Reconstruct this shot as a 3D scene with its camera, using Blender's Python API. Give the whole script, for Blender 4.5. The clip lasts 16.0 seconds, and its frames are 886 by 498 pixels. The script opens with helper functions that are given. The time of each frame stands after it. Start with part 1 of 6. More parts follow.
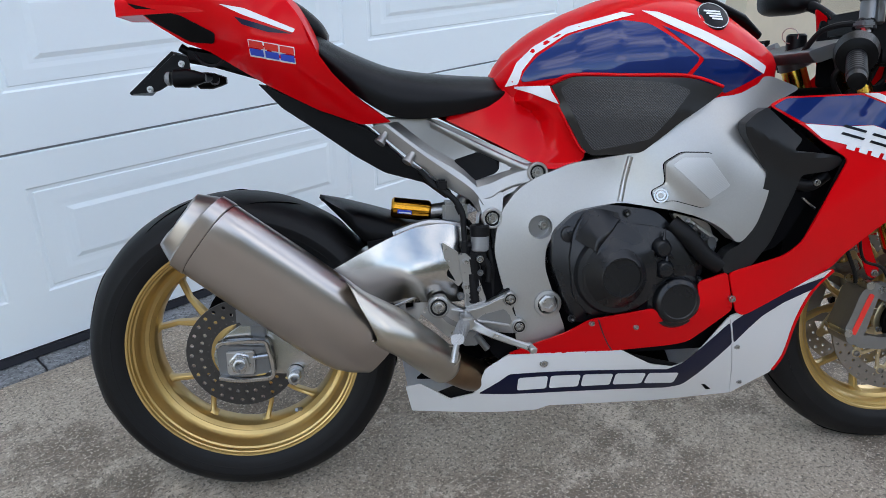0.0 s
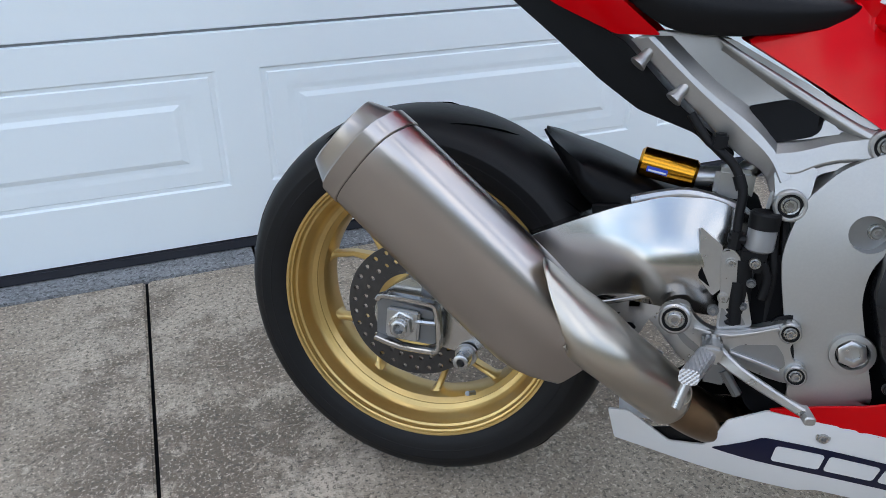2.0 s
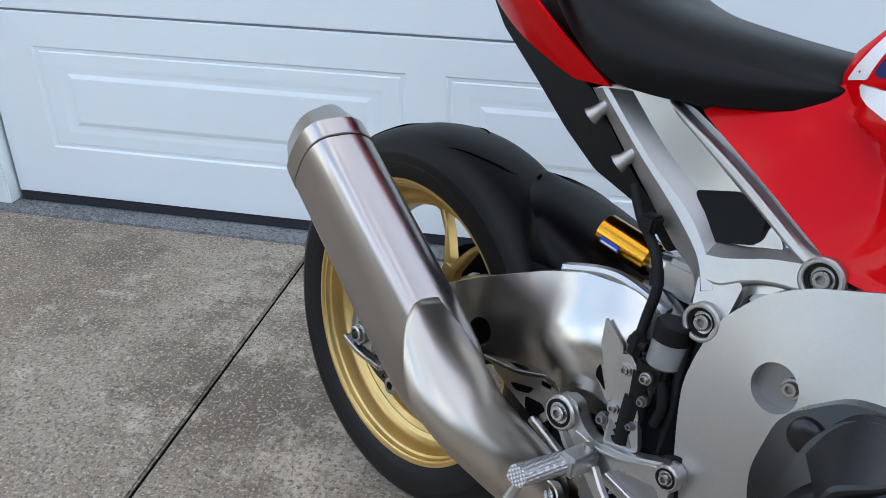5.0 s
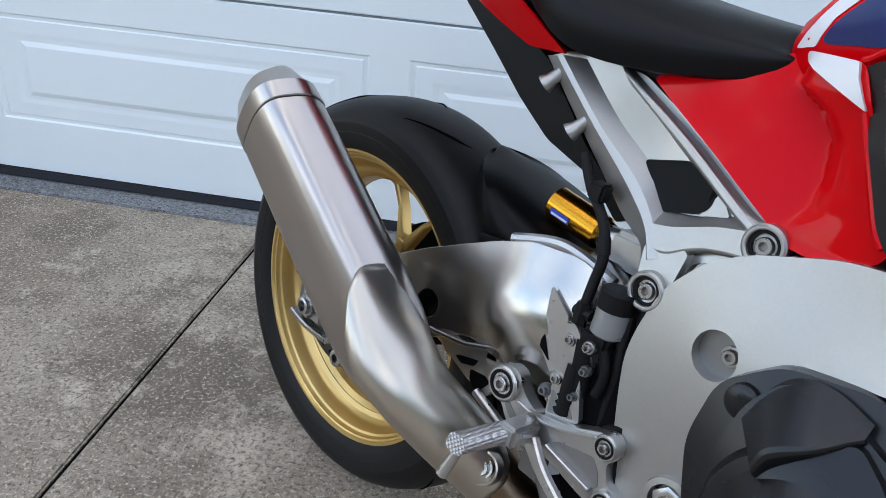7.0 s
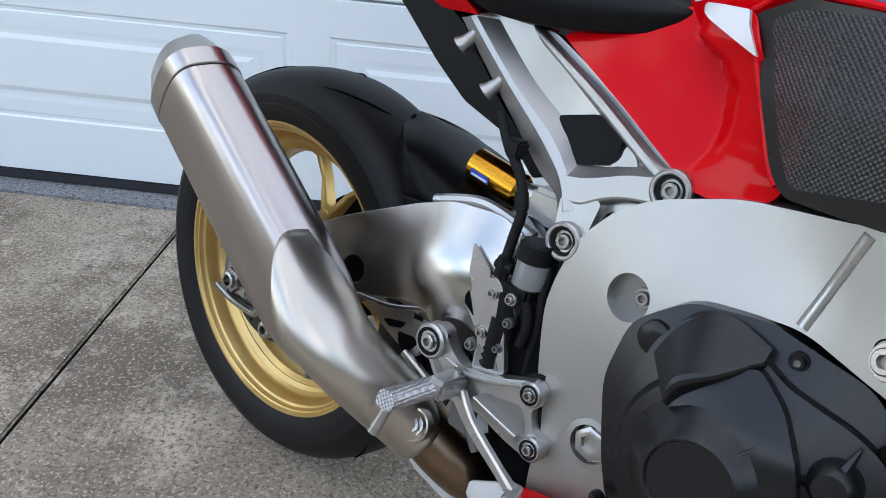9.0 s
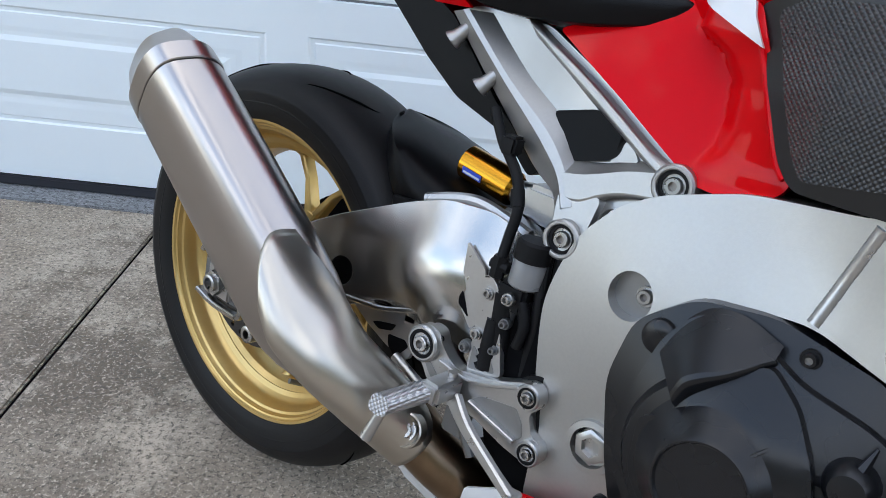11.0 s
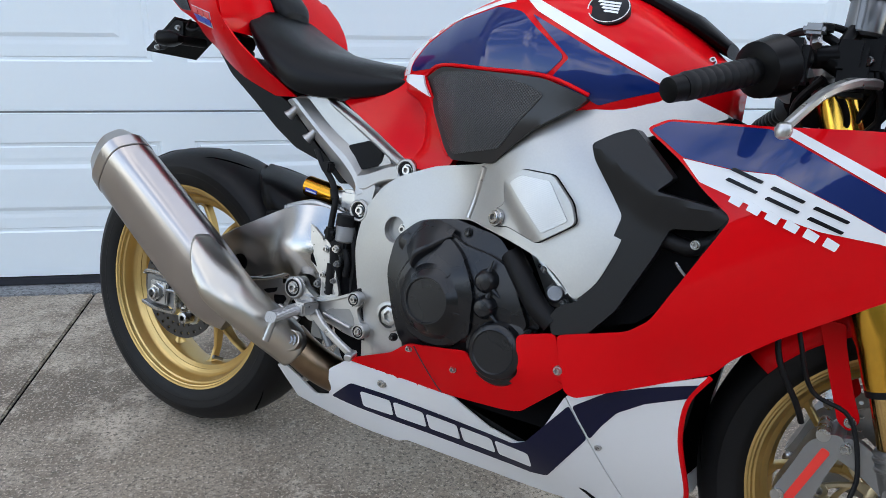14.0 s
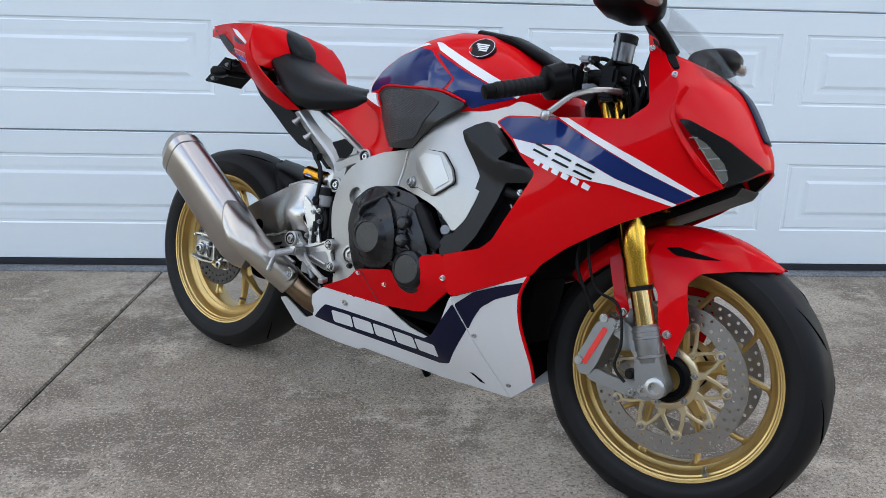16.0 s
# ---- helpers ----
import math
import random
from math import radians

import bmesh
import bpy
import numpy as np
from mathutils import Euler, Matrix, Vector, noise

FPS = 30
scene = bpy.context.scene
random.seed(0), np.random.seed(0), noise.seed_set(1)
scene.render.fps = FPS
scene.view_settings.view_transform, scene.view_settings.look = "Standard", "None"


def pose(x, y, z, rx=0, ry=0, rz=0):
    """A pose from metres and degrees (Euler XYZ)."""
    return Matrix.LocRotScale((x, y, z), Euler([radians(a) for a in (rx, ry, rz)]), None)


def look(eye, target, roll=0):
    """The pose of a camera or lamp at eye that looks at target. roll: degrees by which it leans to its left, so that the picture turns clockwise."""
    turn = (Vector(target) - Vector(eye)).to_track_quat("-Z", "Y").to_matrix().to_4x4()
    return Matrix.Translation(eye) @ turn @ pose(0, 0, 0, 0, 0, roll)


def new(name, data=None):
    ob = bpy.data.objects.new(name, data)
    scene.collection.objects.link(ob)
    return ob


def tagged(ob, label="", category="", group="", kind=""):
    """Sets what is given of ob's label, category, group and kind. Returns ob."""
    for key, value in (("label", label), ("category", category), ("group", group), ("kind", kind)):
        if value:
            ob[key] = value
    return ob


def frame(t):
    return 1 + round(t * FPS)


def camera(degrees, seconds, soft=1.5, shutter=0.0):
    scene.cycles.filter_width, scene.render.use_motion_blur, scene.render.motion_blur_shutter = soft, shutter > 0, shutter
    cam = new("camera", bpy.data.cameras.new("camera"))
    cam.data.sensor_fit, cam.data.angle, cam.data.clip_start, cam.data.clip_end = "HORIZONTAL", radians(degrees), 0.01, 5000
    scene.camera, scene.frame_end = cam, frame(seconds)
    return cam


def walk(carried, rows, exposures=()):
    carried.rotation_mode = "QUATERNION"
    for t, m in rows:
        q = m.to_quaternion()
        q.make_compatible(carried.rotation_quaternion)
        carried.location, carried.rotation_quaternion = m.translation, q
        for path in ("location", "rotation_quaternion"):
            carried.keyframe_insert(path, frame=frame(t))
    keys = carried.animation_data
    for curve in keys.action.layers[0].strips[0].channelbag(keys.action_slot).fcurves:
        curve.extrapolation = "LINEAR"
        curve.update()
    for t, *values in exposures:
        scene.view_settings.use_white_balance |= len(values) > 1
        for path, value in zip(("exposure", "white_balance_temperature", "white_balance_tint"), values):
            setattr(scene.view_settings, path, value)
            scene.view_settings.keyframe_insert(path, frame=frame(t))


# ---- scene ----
cam = camera(60.6, 16.0, 0.35)
PATH = [
    (0, (3.287, 0.016, 1.118), (4.569, 1.322, 0.31), -0.4),
    (0.5, (3.286, 0.174, 1.117), (4.575, 1.432, 0.247), -1.1),
    (1, (3.323, 0.259, 1.1), (4.536, 1.554, 0.177), -1.6),
    (1.5, (3.439, 0.273, 1.043), (4.376, 1.759, 0.086), -1.0),
    (2, (3.609, 0.28, 1.003), (4.214, 1.904, 0.003), 0.3),
    (2.5, (3.765, 0.338, 0.968), (4.062, 2.039, -0.04), 1.3),
    (3, (3.953, 0.338, 0.961), (3.975, 2.076, -0.029), 1.7),
    (3.5, (4.114, 0.32, 0.967), (3.89, 2.062, 0.012), 1.0),
    (4, (4.157, 0.267, 0.973), (3.834, 2.002, 0.032), 0.5),
    (4.2, (4.157, 0.249, 0.98), (3.828, 1.984, 0.041), 0.8),
    (6.3, (4.17, 0.282, 0.995), (3.895, 2.012, 0.03), 3.2),
    (6.5, (4.171, 0.264, 0.977), (3.887, 2.015, 0.052), 4.4),
    (7, (4.184, 0.259, 0.948), (3.948, 2.01, 0.012), 4.8),
    (7.5, (4.203, 0.243, 0.94), (4.029, 1.996, -0.006), 5.1),
    (8, (4.192, 0.233, 0.921), (4.077, 1.987, -0.032), 5.3),
    (8.5, (4.197, 0.233, 0.928), (4.122, 1.992, -0.022), 5.5),
    (10.8, (4.182, 0.256, 0.929), (4.172, 2.007, -0.037), 5.4),
    (11, (4.176, 0.252, 0.91), (4.193, 2.021, -0.022), 6.2),
    (11.5, (4.171, 0.25, 0.926), (4.262, 2.031, 0.02), 5.6),
    (12, (4.118, 0.143, 0.941), (4.307, 1.935, 0.074), 4.5),
    (12.5, (4.082, 0.008, 0.957), (4.349, 1.812, 0.136), 3.3),
    (13, (4.13, -0.097, 0.97), (4.434, 1.725, 0.203), 2.2),
    (13.5, (4.219, -0.239, 0.965), (4.526, 1.601, 0.245), 1.5),
    (14, (4.25, -0.395, 0.979), (4.532, 1.469, 0.309), 1.2),
    (14.5, (4.286, -0.585, 0.982), (4.523, 1.301, 0.36), 1.2),
    (15, (4.368, -0.73, 0.983), (4.562, 1.171, 0.393), 1.4),
    (15.5, (4.462, -0.888, 0.971), (4.609, 1.026, 0.409), 1.5),
    (16, (4.469, -1.062, 0.967), (4.579, 0.862, 0.429), 1.4),
]
walk(cam, [(t, look(eye, target, roll)) for t, eye, target, roll in PATH], [(t, 1.72 + e) for t, e in ((0, -0.05), (2, 0.0), (3, 0.02), (4, -0.03), (7, -0.01), (8.5, 0.06), (11, 0.09), (13.5, 0.05), (15, -0.06), (16, -0.11))])

# ---- light: open shade under a bright sky ----
world = bpy.data.worlds.new("sky")
scene.world = world
world.use_nodes = True
wn = world.node_tree
sky = wn.nodes.new("ShaderNodeTexSky")
sky.sky_type, sky.sun_disc = "NISHITA", False
sky.sun_elevation, sky.sun_rotation = radians(30), radians(40)
sky.air_density, sky.dust_density = 1.0, 1.5
cloud = wn.nodes.new("ShaderNodeTexNoise")
cloud.inputs["Scale"].default_value, cloud.inputs["Detail"].default_value, cloud.inputs["Roughness"].default_value = 4.0, 8, 0.62
cover = wn.nodes.new("ShaderNodeMapRange")
cover.inputs["From Min"].default_value, cover.inputs["From Max"].default_value = 0.44, 0.62
over = wn.nodes.new("ShaderNodeMix")
over.data_type = "RGBA"
over.inputs["B"].default_value = (7.0, 6.9, 6.9, 1)
place = wn.nodes.new("ShaderNodeTexCoord")
wn.links.new(place.outputs["Generated"], cloud.inputs["Vector"])
wn.links.new(cloud.outputs["Fac"], cover.inputs["Value"])
wn.links.new(cover.outputs["Result"], over.inputs["Factor"])
wn.links.new(sky.outputs[0], over.inputs["A"])
wn.links.new(over.outputs["Result"], wn.nodes["Background"].inputs[0])
wn.nodes["Background"].inputs[1].default_value = 0.15
sun = new("sun", bpy.data.lights.new("sun", "SUN"))
sun.data.energy, sun.data.angle, sun.data.color = 2.6, radians(0.6), (1.0, 0.95, 0.88)
sun.matrix_world = look((math.sin(radians(40)) * 0.866, math.cos(radians(40)) * 0.866, 0.5), (0, 0, 0))


# ---- materials ----
def surface(name, colour, rough=0.5, metal=0.0, coat=0.0, vary=0.06, scale=40.0, bump=0.0, bscale=400.0, stretch=(1, 1, 1), aniso=0.0, rvary=0.08, spec=0.5):
    """A principled material with two scales of variation in colour, gloss and relief."""
    m = bpy.data.materials.new(name)
    m.use_nodes = True
    nt = m.node_tree
    b = nt.nodes["Principled BSDF"]
    b.inputs["Metallic"].default_value = metal
    b.inputs["Coat Weight"].default_value = coat
    b.inputs["Coat Roughness"].default_value = 0.03
    b.inputs["Anisotropic"].default_value = aniso
    b.inputs["Specular IOR Level"].default_value = spec
    tc = nt.nodes.new("ShaderNodeTexCoord")
    mp = nt.nodes.new("ShaderNodeMapping")
    mp.inputs["Scale"].default_value = stretch
    nt.links.new(tc.outputs["Object"], mp.inputs[0])
    n1 = nt.nodes.new("ShaderNodeTexNoise")
    n1.inputs["Scale"].default_value, n1.inputs["Detail"].default_value = scale, 5
    nt.links.new(mp.outputs[0], n1.inputs["Vector"])
    mix = nt.nodes.new("ShaderNodeMix")
    mix.data_type = "RGBA"
    mix.inputs["A"].default_value = (*[max(0, c * (1 - vary)) for c in colour], 1)
    mix.inputs["B"].default_value = (*[min(1, c * (1 + vary)) for c in colour], 1)
    nt.links.new(n1.outputs["Fac"], mix.inputs["Factor"])
    nt.links.new(mix.outputs["Result"], b.inputs["Base Color"])
    n3 = nt.nodes.new("ShaderNodeTexNoise")
    n3.inputs["Scale"].default_value, n3.inputs["Detail"].default_value = scale * 0.3, 3
    nt.links.new(mp.outputs[0], n3.inputs["Vector"])
    mr = nt.nodes.new("ShaderNodeMapRange")
    mr.inputs["To Min"].default_value, mr.inputs["To Max"].default_value = max(0.02, rough - rvary), min(1, rough + rvary)
    nt.links.new(n3.outputs["Fac"], mr.inputs["Value"])
    nt.links.new(mr.outputs["Result"], b.inputs["Roughness"])
    if bump:
        n2 = nt.nodes.new("ShaderNodeTexNoise")
        n2.inputs["Scale"].default_value, n2.inputs["Detail"].default_value = bscale, 3
        nt.links.new(mp.outputs[0], n2.inputs["Vector"])
        bp = nt.nodes.new("ShaderNodeBump")
        bp.inputs["Strength"].default_value, bp.inputs["Distance"].default_value = bump, 0.002
        nt.links.new(n2.outputs["Fac"], bp.inputs["Height"])
        nt.links.new(bp.outputs[0], b.inputs["Normal"])
    return m


RED = surface("red_paint", (0.63, 0.0006, 0.004), 0.5, 0, 0.30, 0.04, 6, rvary=0.03, spec=0.03)
WHITE = surface("white_paint", (0.78, 0.79, 0.80), 0.45, 0, 0.5, 0.02, 6, rvary=0.03, spec=0.1)
NAVY = surface("navy_paint", (0.004, 0.006, 0.030), 0.45, 0, 0.35, 0.05, 6, rvary=0.03, spec=0.1)
BLUE = surface("blue_pearl_paint", (0.003, 0.017, 0.115), 0.35, 0.2, 0.9, 0.06, 6, rvary=0.03, spec=0.1)
BLACKDECAL = surface("black_decal", (0.006, 0.006, 0.008), 0.4, 0, 0.1, 0.05, 10, spec=0.15)
REDDECAL = surface("bright_red_decal", (0.7, 0.03, 0.02), 0.4)
BLUEDECAL = surface("bright_blue_decal", (0.03, 0.07, 0.5), 0.4)
ALU = surface("silver_painted_aluminium", (0.42, 0.415, 0.400), 0.40, 0.86, 0.10, 0.05, 300, 0.05, 900, rvary=0.06)
CAST = surface("cast_silver_aluminium", (0.46, 0.455, 0.445), 0.30, 0.9, 0.1, 0.05, 200, 0.08, 700)
POLISHED = surface("brushed_aluminium", (0.46, 0.45, 0.43), 0.23, 1.0, 0, 0.06, 60, 0.015, 260, (0.15, 1, 1), 0.4, rvary=0.04)
TITAN = surface("brushed_titanium", (0.46, 0.425, 0.40), 0.29, 1.0, 0, 0.03, 30, 0.0, 500, rvary=0.03)
TITANLIGHT = surface("bare_titanium_shell", (0.54, 0.505, 0.445), 0.33, 1.0, 0, 0.05, 14, 0.0, 500, rvary=0.03)
GOLD = surface("gold_rim_paint", (0.60, 0.42, 0.155), 0.36, 0.85, 0.3, 0.05, 120, 0.03, 900)
GOLDFORK = surface("gold_anodised_tube", (0.72, 0.42, 0.06), 0.2, 1.0, 0, 0.04, 60, stretch=(4, 4, 0.3))
CARRIER = surface("pale_gold_carrier", (0.60, 0.51, 0.33), 0.30, 0.9, 0, 0.05, 80)
CHROME = surface("zinc_plated_steel", (0.46, 0.46, 0.455), 0.28, 1.0, 0, 0.08, 200)
# disc steel darkened for the muffler's shade on the rear disc
DISCSHADE = surface("dark_brake_disc", (0.075, 0.072, 0.070), 0.42, 0.9, 0, 0.2, 90, 0.03, 500)
AMBERGOLD = surface("amber_anodised_tube", (0.58, 0.27, 0.025), 0.2, 1.0, 0, 0.04, 60)
STEEL = surface("brake_disc_steel", (0.32, 0.305, 0.29), 0.34, 1.0, 0, 0.12, 120, 0.03, 500)
TYRE = surface("tyre_rubber", (0.0075, 0.0075, 0.008), 0.50, 0, 0, 0.30, 14, 0.12, 500, spec=0.22)
# tyre rubber darkened and without gloss, as the shade in tread grooves
TREADSHADE = surface("tread_groove_rubber", (0.003, 0.003, 0.003), 1.0, spec=0.0)
PLASTIC = surface("black_satin_plastic", (0.003, 0.003, 0.0034), 0.36, 0, 0, 0.2, 30, 0.08, 1600, spec=0.11)
SATIN = surface("dark_grey_satin_plastic", (0.009, 0.0094, 0.010), 0.40, 0, 0, 0.15, 30, 0.06, 1600, spec=0.32)
RUBBER = surface("black_rubber", (0.0055, 0.0055, 0.006), 0.5, 0, 0, 0.15, 40, 0.1, 900, spec=0.18)
VINYL = surface("black_seat_vinyl", (0.004, 0.0042, 0.005), 0.34, 0, 0, 0.15, 30, 0.18, 1300, spec=0.18)
ENGINE = surface("black_engine_paint", (0.0065, 0.007, 0.0085), 0.28, 0.0, 0, 0.2, 40, 0.04, 1000, spec=0.42)
# DARK: hidden parts, and shade painted as flat sheets in openings
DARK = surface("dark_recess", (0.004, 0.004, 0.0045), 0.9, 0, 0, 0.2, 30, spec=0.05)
CALGREY = surface("anodised_silver_grey", (0.27, 0.27, 0.268), 0.38, 0.85, 0, 0.05, 120, 0.04, 700)
GREY = surface("grey_hard_anodised", (0.20, 0.205, 0.21), 0.36, 0.8, 0, 0.06, 80)
SMOKE = surface("smoked_reservoir", (0.20, 0.20, 0.20), 0.3, 0, 0.3, 0.1, 30)
CREAM = surface("cream_render", (0.60, 0.53, 0.40), 0.8, 0, 0, 0.08, 12, 0.3, 150)
DOORWHITE = surface("white_steel_door_paint", (0.83, 0.91, 0.945), 0.38, 0, 0, 0.015, 3, 0.05, 700)
SEAL = surface("black_door_seal", (0.02, 0.022, 0.03), 0.6)
GREYSEAL = surface("grey_joint_seal", (0.22, 0.24, 0.26), 0.6)
AMBER = surface("clear_signal_lens", (0.30, 0.26, 0.23), 0.2, 0, 0.4)


def glass(name, tint, rough=0.02, alpha=0.25):
    m = bpy.data.materials.new(name)
    m.use_nodes = True
    b = m.node_tree.nodes["Principled BSDF"]
    b.inputs["Base Color"].default_value = (*tint, 1)
    b.inputs["Roughness"].default_value = rough
    b.inputs["Alpha"].default_value = alpha
    return m


SCREEN = glass("smoked_screen", (0.06, 0.065, 0.07), 0.03, 0.13)
LENS = glass("headlight_lens", (0.02, 0.02, 0.022), 0.03, 0.16)


def concrete(name, base, warm, blotch):
    """Weathered broom-finished concrete: pale ground, dark speckle, brownish stains."""
    m = bpy.data.materials.new(name)
    m.use_nodes = True
    nt = m.node_tree
    b = nt.nodes["Principled BSDF"]
    tc = nt.nodes.new("ShaderNodeTexCoord")

    def tex(scale, detail, rough=0.6):
        n = nt.nodes.new("ShaderNodeTexNoise")
        n.inputs["Scale"].default_value, n.inputs["Detail"].default_value, n.inputs["Roughness"].default_value = scale, detail, rough
        nt.links.new(tc.outputs["Object"], n.inputs["Vector"])
        return n.outputs["Fac"]

    def ramp(fac, lo, hi):
        r = nt.nodes.new("ShaderNodeMapRange")
        r.inputs["From Min"].default_value, r.inputs["From Max"].default_value = lo, hi
        nt.links.new(fac, r.inputs["Value"])
        return r.outputs["Result"]

    def mix(fac, a, c):
        x = nt.nodes.new("ShaderNodeMix")
        x.data_type = "RGBA"
        nt.links.new(fac, x.inputs["Factor"])
        for k, v in (("A", a), ("B", c)):
            if isinstance(v, tuple):
                x.inputs[k].default_value = (*v, 1)
            else:
                nt.links.new(v, x.inputs[k])
        return x.outputs["Result"]

    grain = tex(110, 5, 0.85)
    c = mix(ramp(tex(0.8, 8, 0.7), 0.40, 0.58), base, warm)
    c = mix(ramp(tex(2.4, 10, 0.74), 0.48, 0.57), c, blotch)
    c = mix(ramp(tex(1.9, 11, 0.78), 0.55, 0.63), c, tuple(v * 1.30 for v in base))
    c = mix(ramp(tex(17.0, 8, 0.8), 0.55, 0.65), c, tuple(v * 1.18 for v in base))
    c = mix(ramp(tex(26.0, 8, 0.8), 0.56, 0.66), c, tuple(v * 0.40 for v in base))
    c = mix(ramp(tex(62.0, 5, 0.8), 0.53, 0.66), c, tuple(v * 0.46 for v in base))
    c = mix(ramp(grain, 0.52, 0.58), c, tuple(v * 0.26 for v in base))
    c = mix(ramp(tex(140.0, 4, 0.75), 0.55, 0.62), c, tuple(min(1, v * 1.4) for v in base))
    nt.links.new(c, b.inputs["Base Color"])
    b.inputs["Roughness"].default_value = 0.82
    bp = nt.nodes.new("ShaderNodeBump")
    bp.inputs["Strength"].default_value, bp.inputs["Distance"].default_value = 0.6, 0.004
    nt.links.new(grain, bp.inputs["Height"])
    nt.links.new(bp.outputs[0], b.inputs["Normal"])
    return m


CONCRETE = concrete("weathered_concrete", (0.440, 0.378, 0.302), (0.272, 0.220, 0.166), (0.176, 0.140, 0.105))
PLATE = surface("brushed_silver_plate", (0.34, 0.335, 0.325), 0.30, 0.95, 0, 0.04, 60, 0.02, 500)
STRIP = concrete("blue_grey_threshold_concrete", (0.25, 0.26, 0.27), (0.21, 0.22, 0.23), (0.15, 0.155, 0.16))


def mesh_pattern(m, scale, depth):
    """Fine raised lozenge texture, for the tank grips and the footpeg."""
    nt = m.node_tree
    b = nt.nodes["Principled BSDF"]
    tc = nt.nodes.new("ShaderNodeTexCoord")
    mp = nt.nodes.new("ShaderNodeMapping")
    mp.inputs["Rotation"].default_value = (0, radians(45), 0)
    mp.inputs["Scale"].default_value = (scale, 1, scale)
    nt.links.new(tc.outputs["Object"], mp.inputs[0])
    ck = nt.nodes.new("ShaderNodeTexVoronoi")
    ck.inputs["Randomness"].default_value = 0.0
    ck.inputs["Scale"].default_value = 1.0
    sx = nt.nodes.new("ShaderNodeSeparateXYZ")
    cx = nt.nodes.new("ShaderNodeCombineXYZ")
    nt.links.new(mp.outputs[0], sx.inputs[0])
    nt.links.new(sx.outputs["X"], cx.inputs["X"])
    nt.links.new(sx.outputs["Z"], cx.inputs["Y"])
    nt.links.new(cx.outputs[0], ck.inputs["Vector"])
    bp = nt.nodes.new("ShaderNodeBump")
    bp.inputs["Strength"].default_value, bp.inputs["Distance"].default_value, bp.invert = 1.0, depth, True
    nt.links.new(ck.outputs["Distance"], bp.inputs["Height"])
    nt.links.new(bp.outputs[0], b.inputs["Normal"])
    return m


GRIPPAD = mesh_pattern(surface("textured_grip_rubber", (0.030, 0.030, 0.0305), 0.30, 0, 0, 0.1, 30, spec=0.6), 300, 0.0016)
KNURL = mesh_pattern(surface("knurled_silver", (0.46, 0.46, 0.46), 0.36, 0.85, 0.1, 0.03, 300), 260, 0.0015)
PADRUBBER = surface("satin_pad_rubber", (0.012, 0.012, 0.0125), 0.34, 0, 0, 0.12, 30, 0.05, 1500, spec=0.5)


def ribbed(m, pitch, depth):
    """Fine parallel ribs."""
    nt = m.node_tree
    tc = nt.nodes.new("ShaderNodeTexCoord")
    wv = nt.nodes.new("ShaderNodeTexWave")
    wv.bands_direction = "Z"
    wv.inputs["Scale"].default_value = 0.314 / pitch
    bp = nt.nodes.new("ShaderNodeBump")
    bp.inputs["Strength"].default_value, bp.inputs["Distance"].default_value = 0.5, depth
    mp = nt.nodes.new("ShaderNodeMapping")
    mp.inputs["Rotation"].default_value = (0, radians(28), 0)
    nt.links.new(tc.outputs["Object"], mp.inputs[0])
    nt.links.new(mp.outputs[0], wv.inputs["Vector"])
    nt.links.new(wv.outputs["Fac"], bp.inputs["Height"])
    nt.links.new(bp.outputs[0], nt.nodes["Principled BSDF"].inputs["Normal"])
    return m


RIBBED = ribbed(surface("ribbed_silver", (0.52, 0.52, 0.51), 0.36, 0.85, 0.1, 0.03, 300), 0.0028, 0.00022)


# ---- shape helpers ----
def part(name, bm, material, parent=None, label="", sharp=38.0, bevel=0.0):
    """One mesh object from a bmesh, under its thing or part."""
    bmesh.ops.recalc_face_normals(bm, faces=bm.faces)
    me = bpy.data.meshes.new(name)
    bm.to_mesh(me)
    bm.free()
    me.polygons.foreach_set("use_smooth", [True] * len(me.polygons))
    me.set_sharp_from_angle(angle=radians(sharp))
    me.materials.append(material)
    ob = new(name, me)
    if parent:
        ob.parent = parent
    if bevel:
        mod = ob.modifiers.new("edge", "BEVEL")
        mod.width, mod.segments, mod.limit_method, mod.angle_limit = bevel, 2, "ANGLE", radians(50)
        mod.harden_normals = False
    if label:
        ob["label"] = label
    return ob


def flip(ob, name=None):
    """The same part on the other side of the machine."""
    bm = bmesh.new()
    bm.from_mesh(ob.data)
    for v in bm.verts:
        v.co.y = -v.co.y
    other = part(name or ob.name.split(".")[0], bm, ob.data.materials[0], ob.parent)
    for mod in ob.modifiers:
        m2 = other.modifiers.new("edge", "BEVEL")
        m2.width, m2.segments, m2.limit_method, m2.angle_limit = mod.width, 2, "ANGLE", radians(50)
    return other


def rounded(pts, r, n=4):
    """A polygon with its corners filleted."""
    pts = [Vector(p) for p in pts]
    out = []
    for i, p in enumerate(pts):
        a, b = pts[i - 1], pts[(i + 1) % len(pts)]
        ra, rb = min(r, (a - p).length * 0.48), min(r, (b - p).length * 0.48)
        s, e = p + (a - p).normalized() * ra, p + (b - p).normalized() * rb
        for k in range(n + 1):
            t = k / n
            out.append(s * (1 - t) ** 2 + p * 2 * t * (1 - t) + e * t * t)
    return out


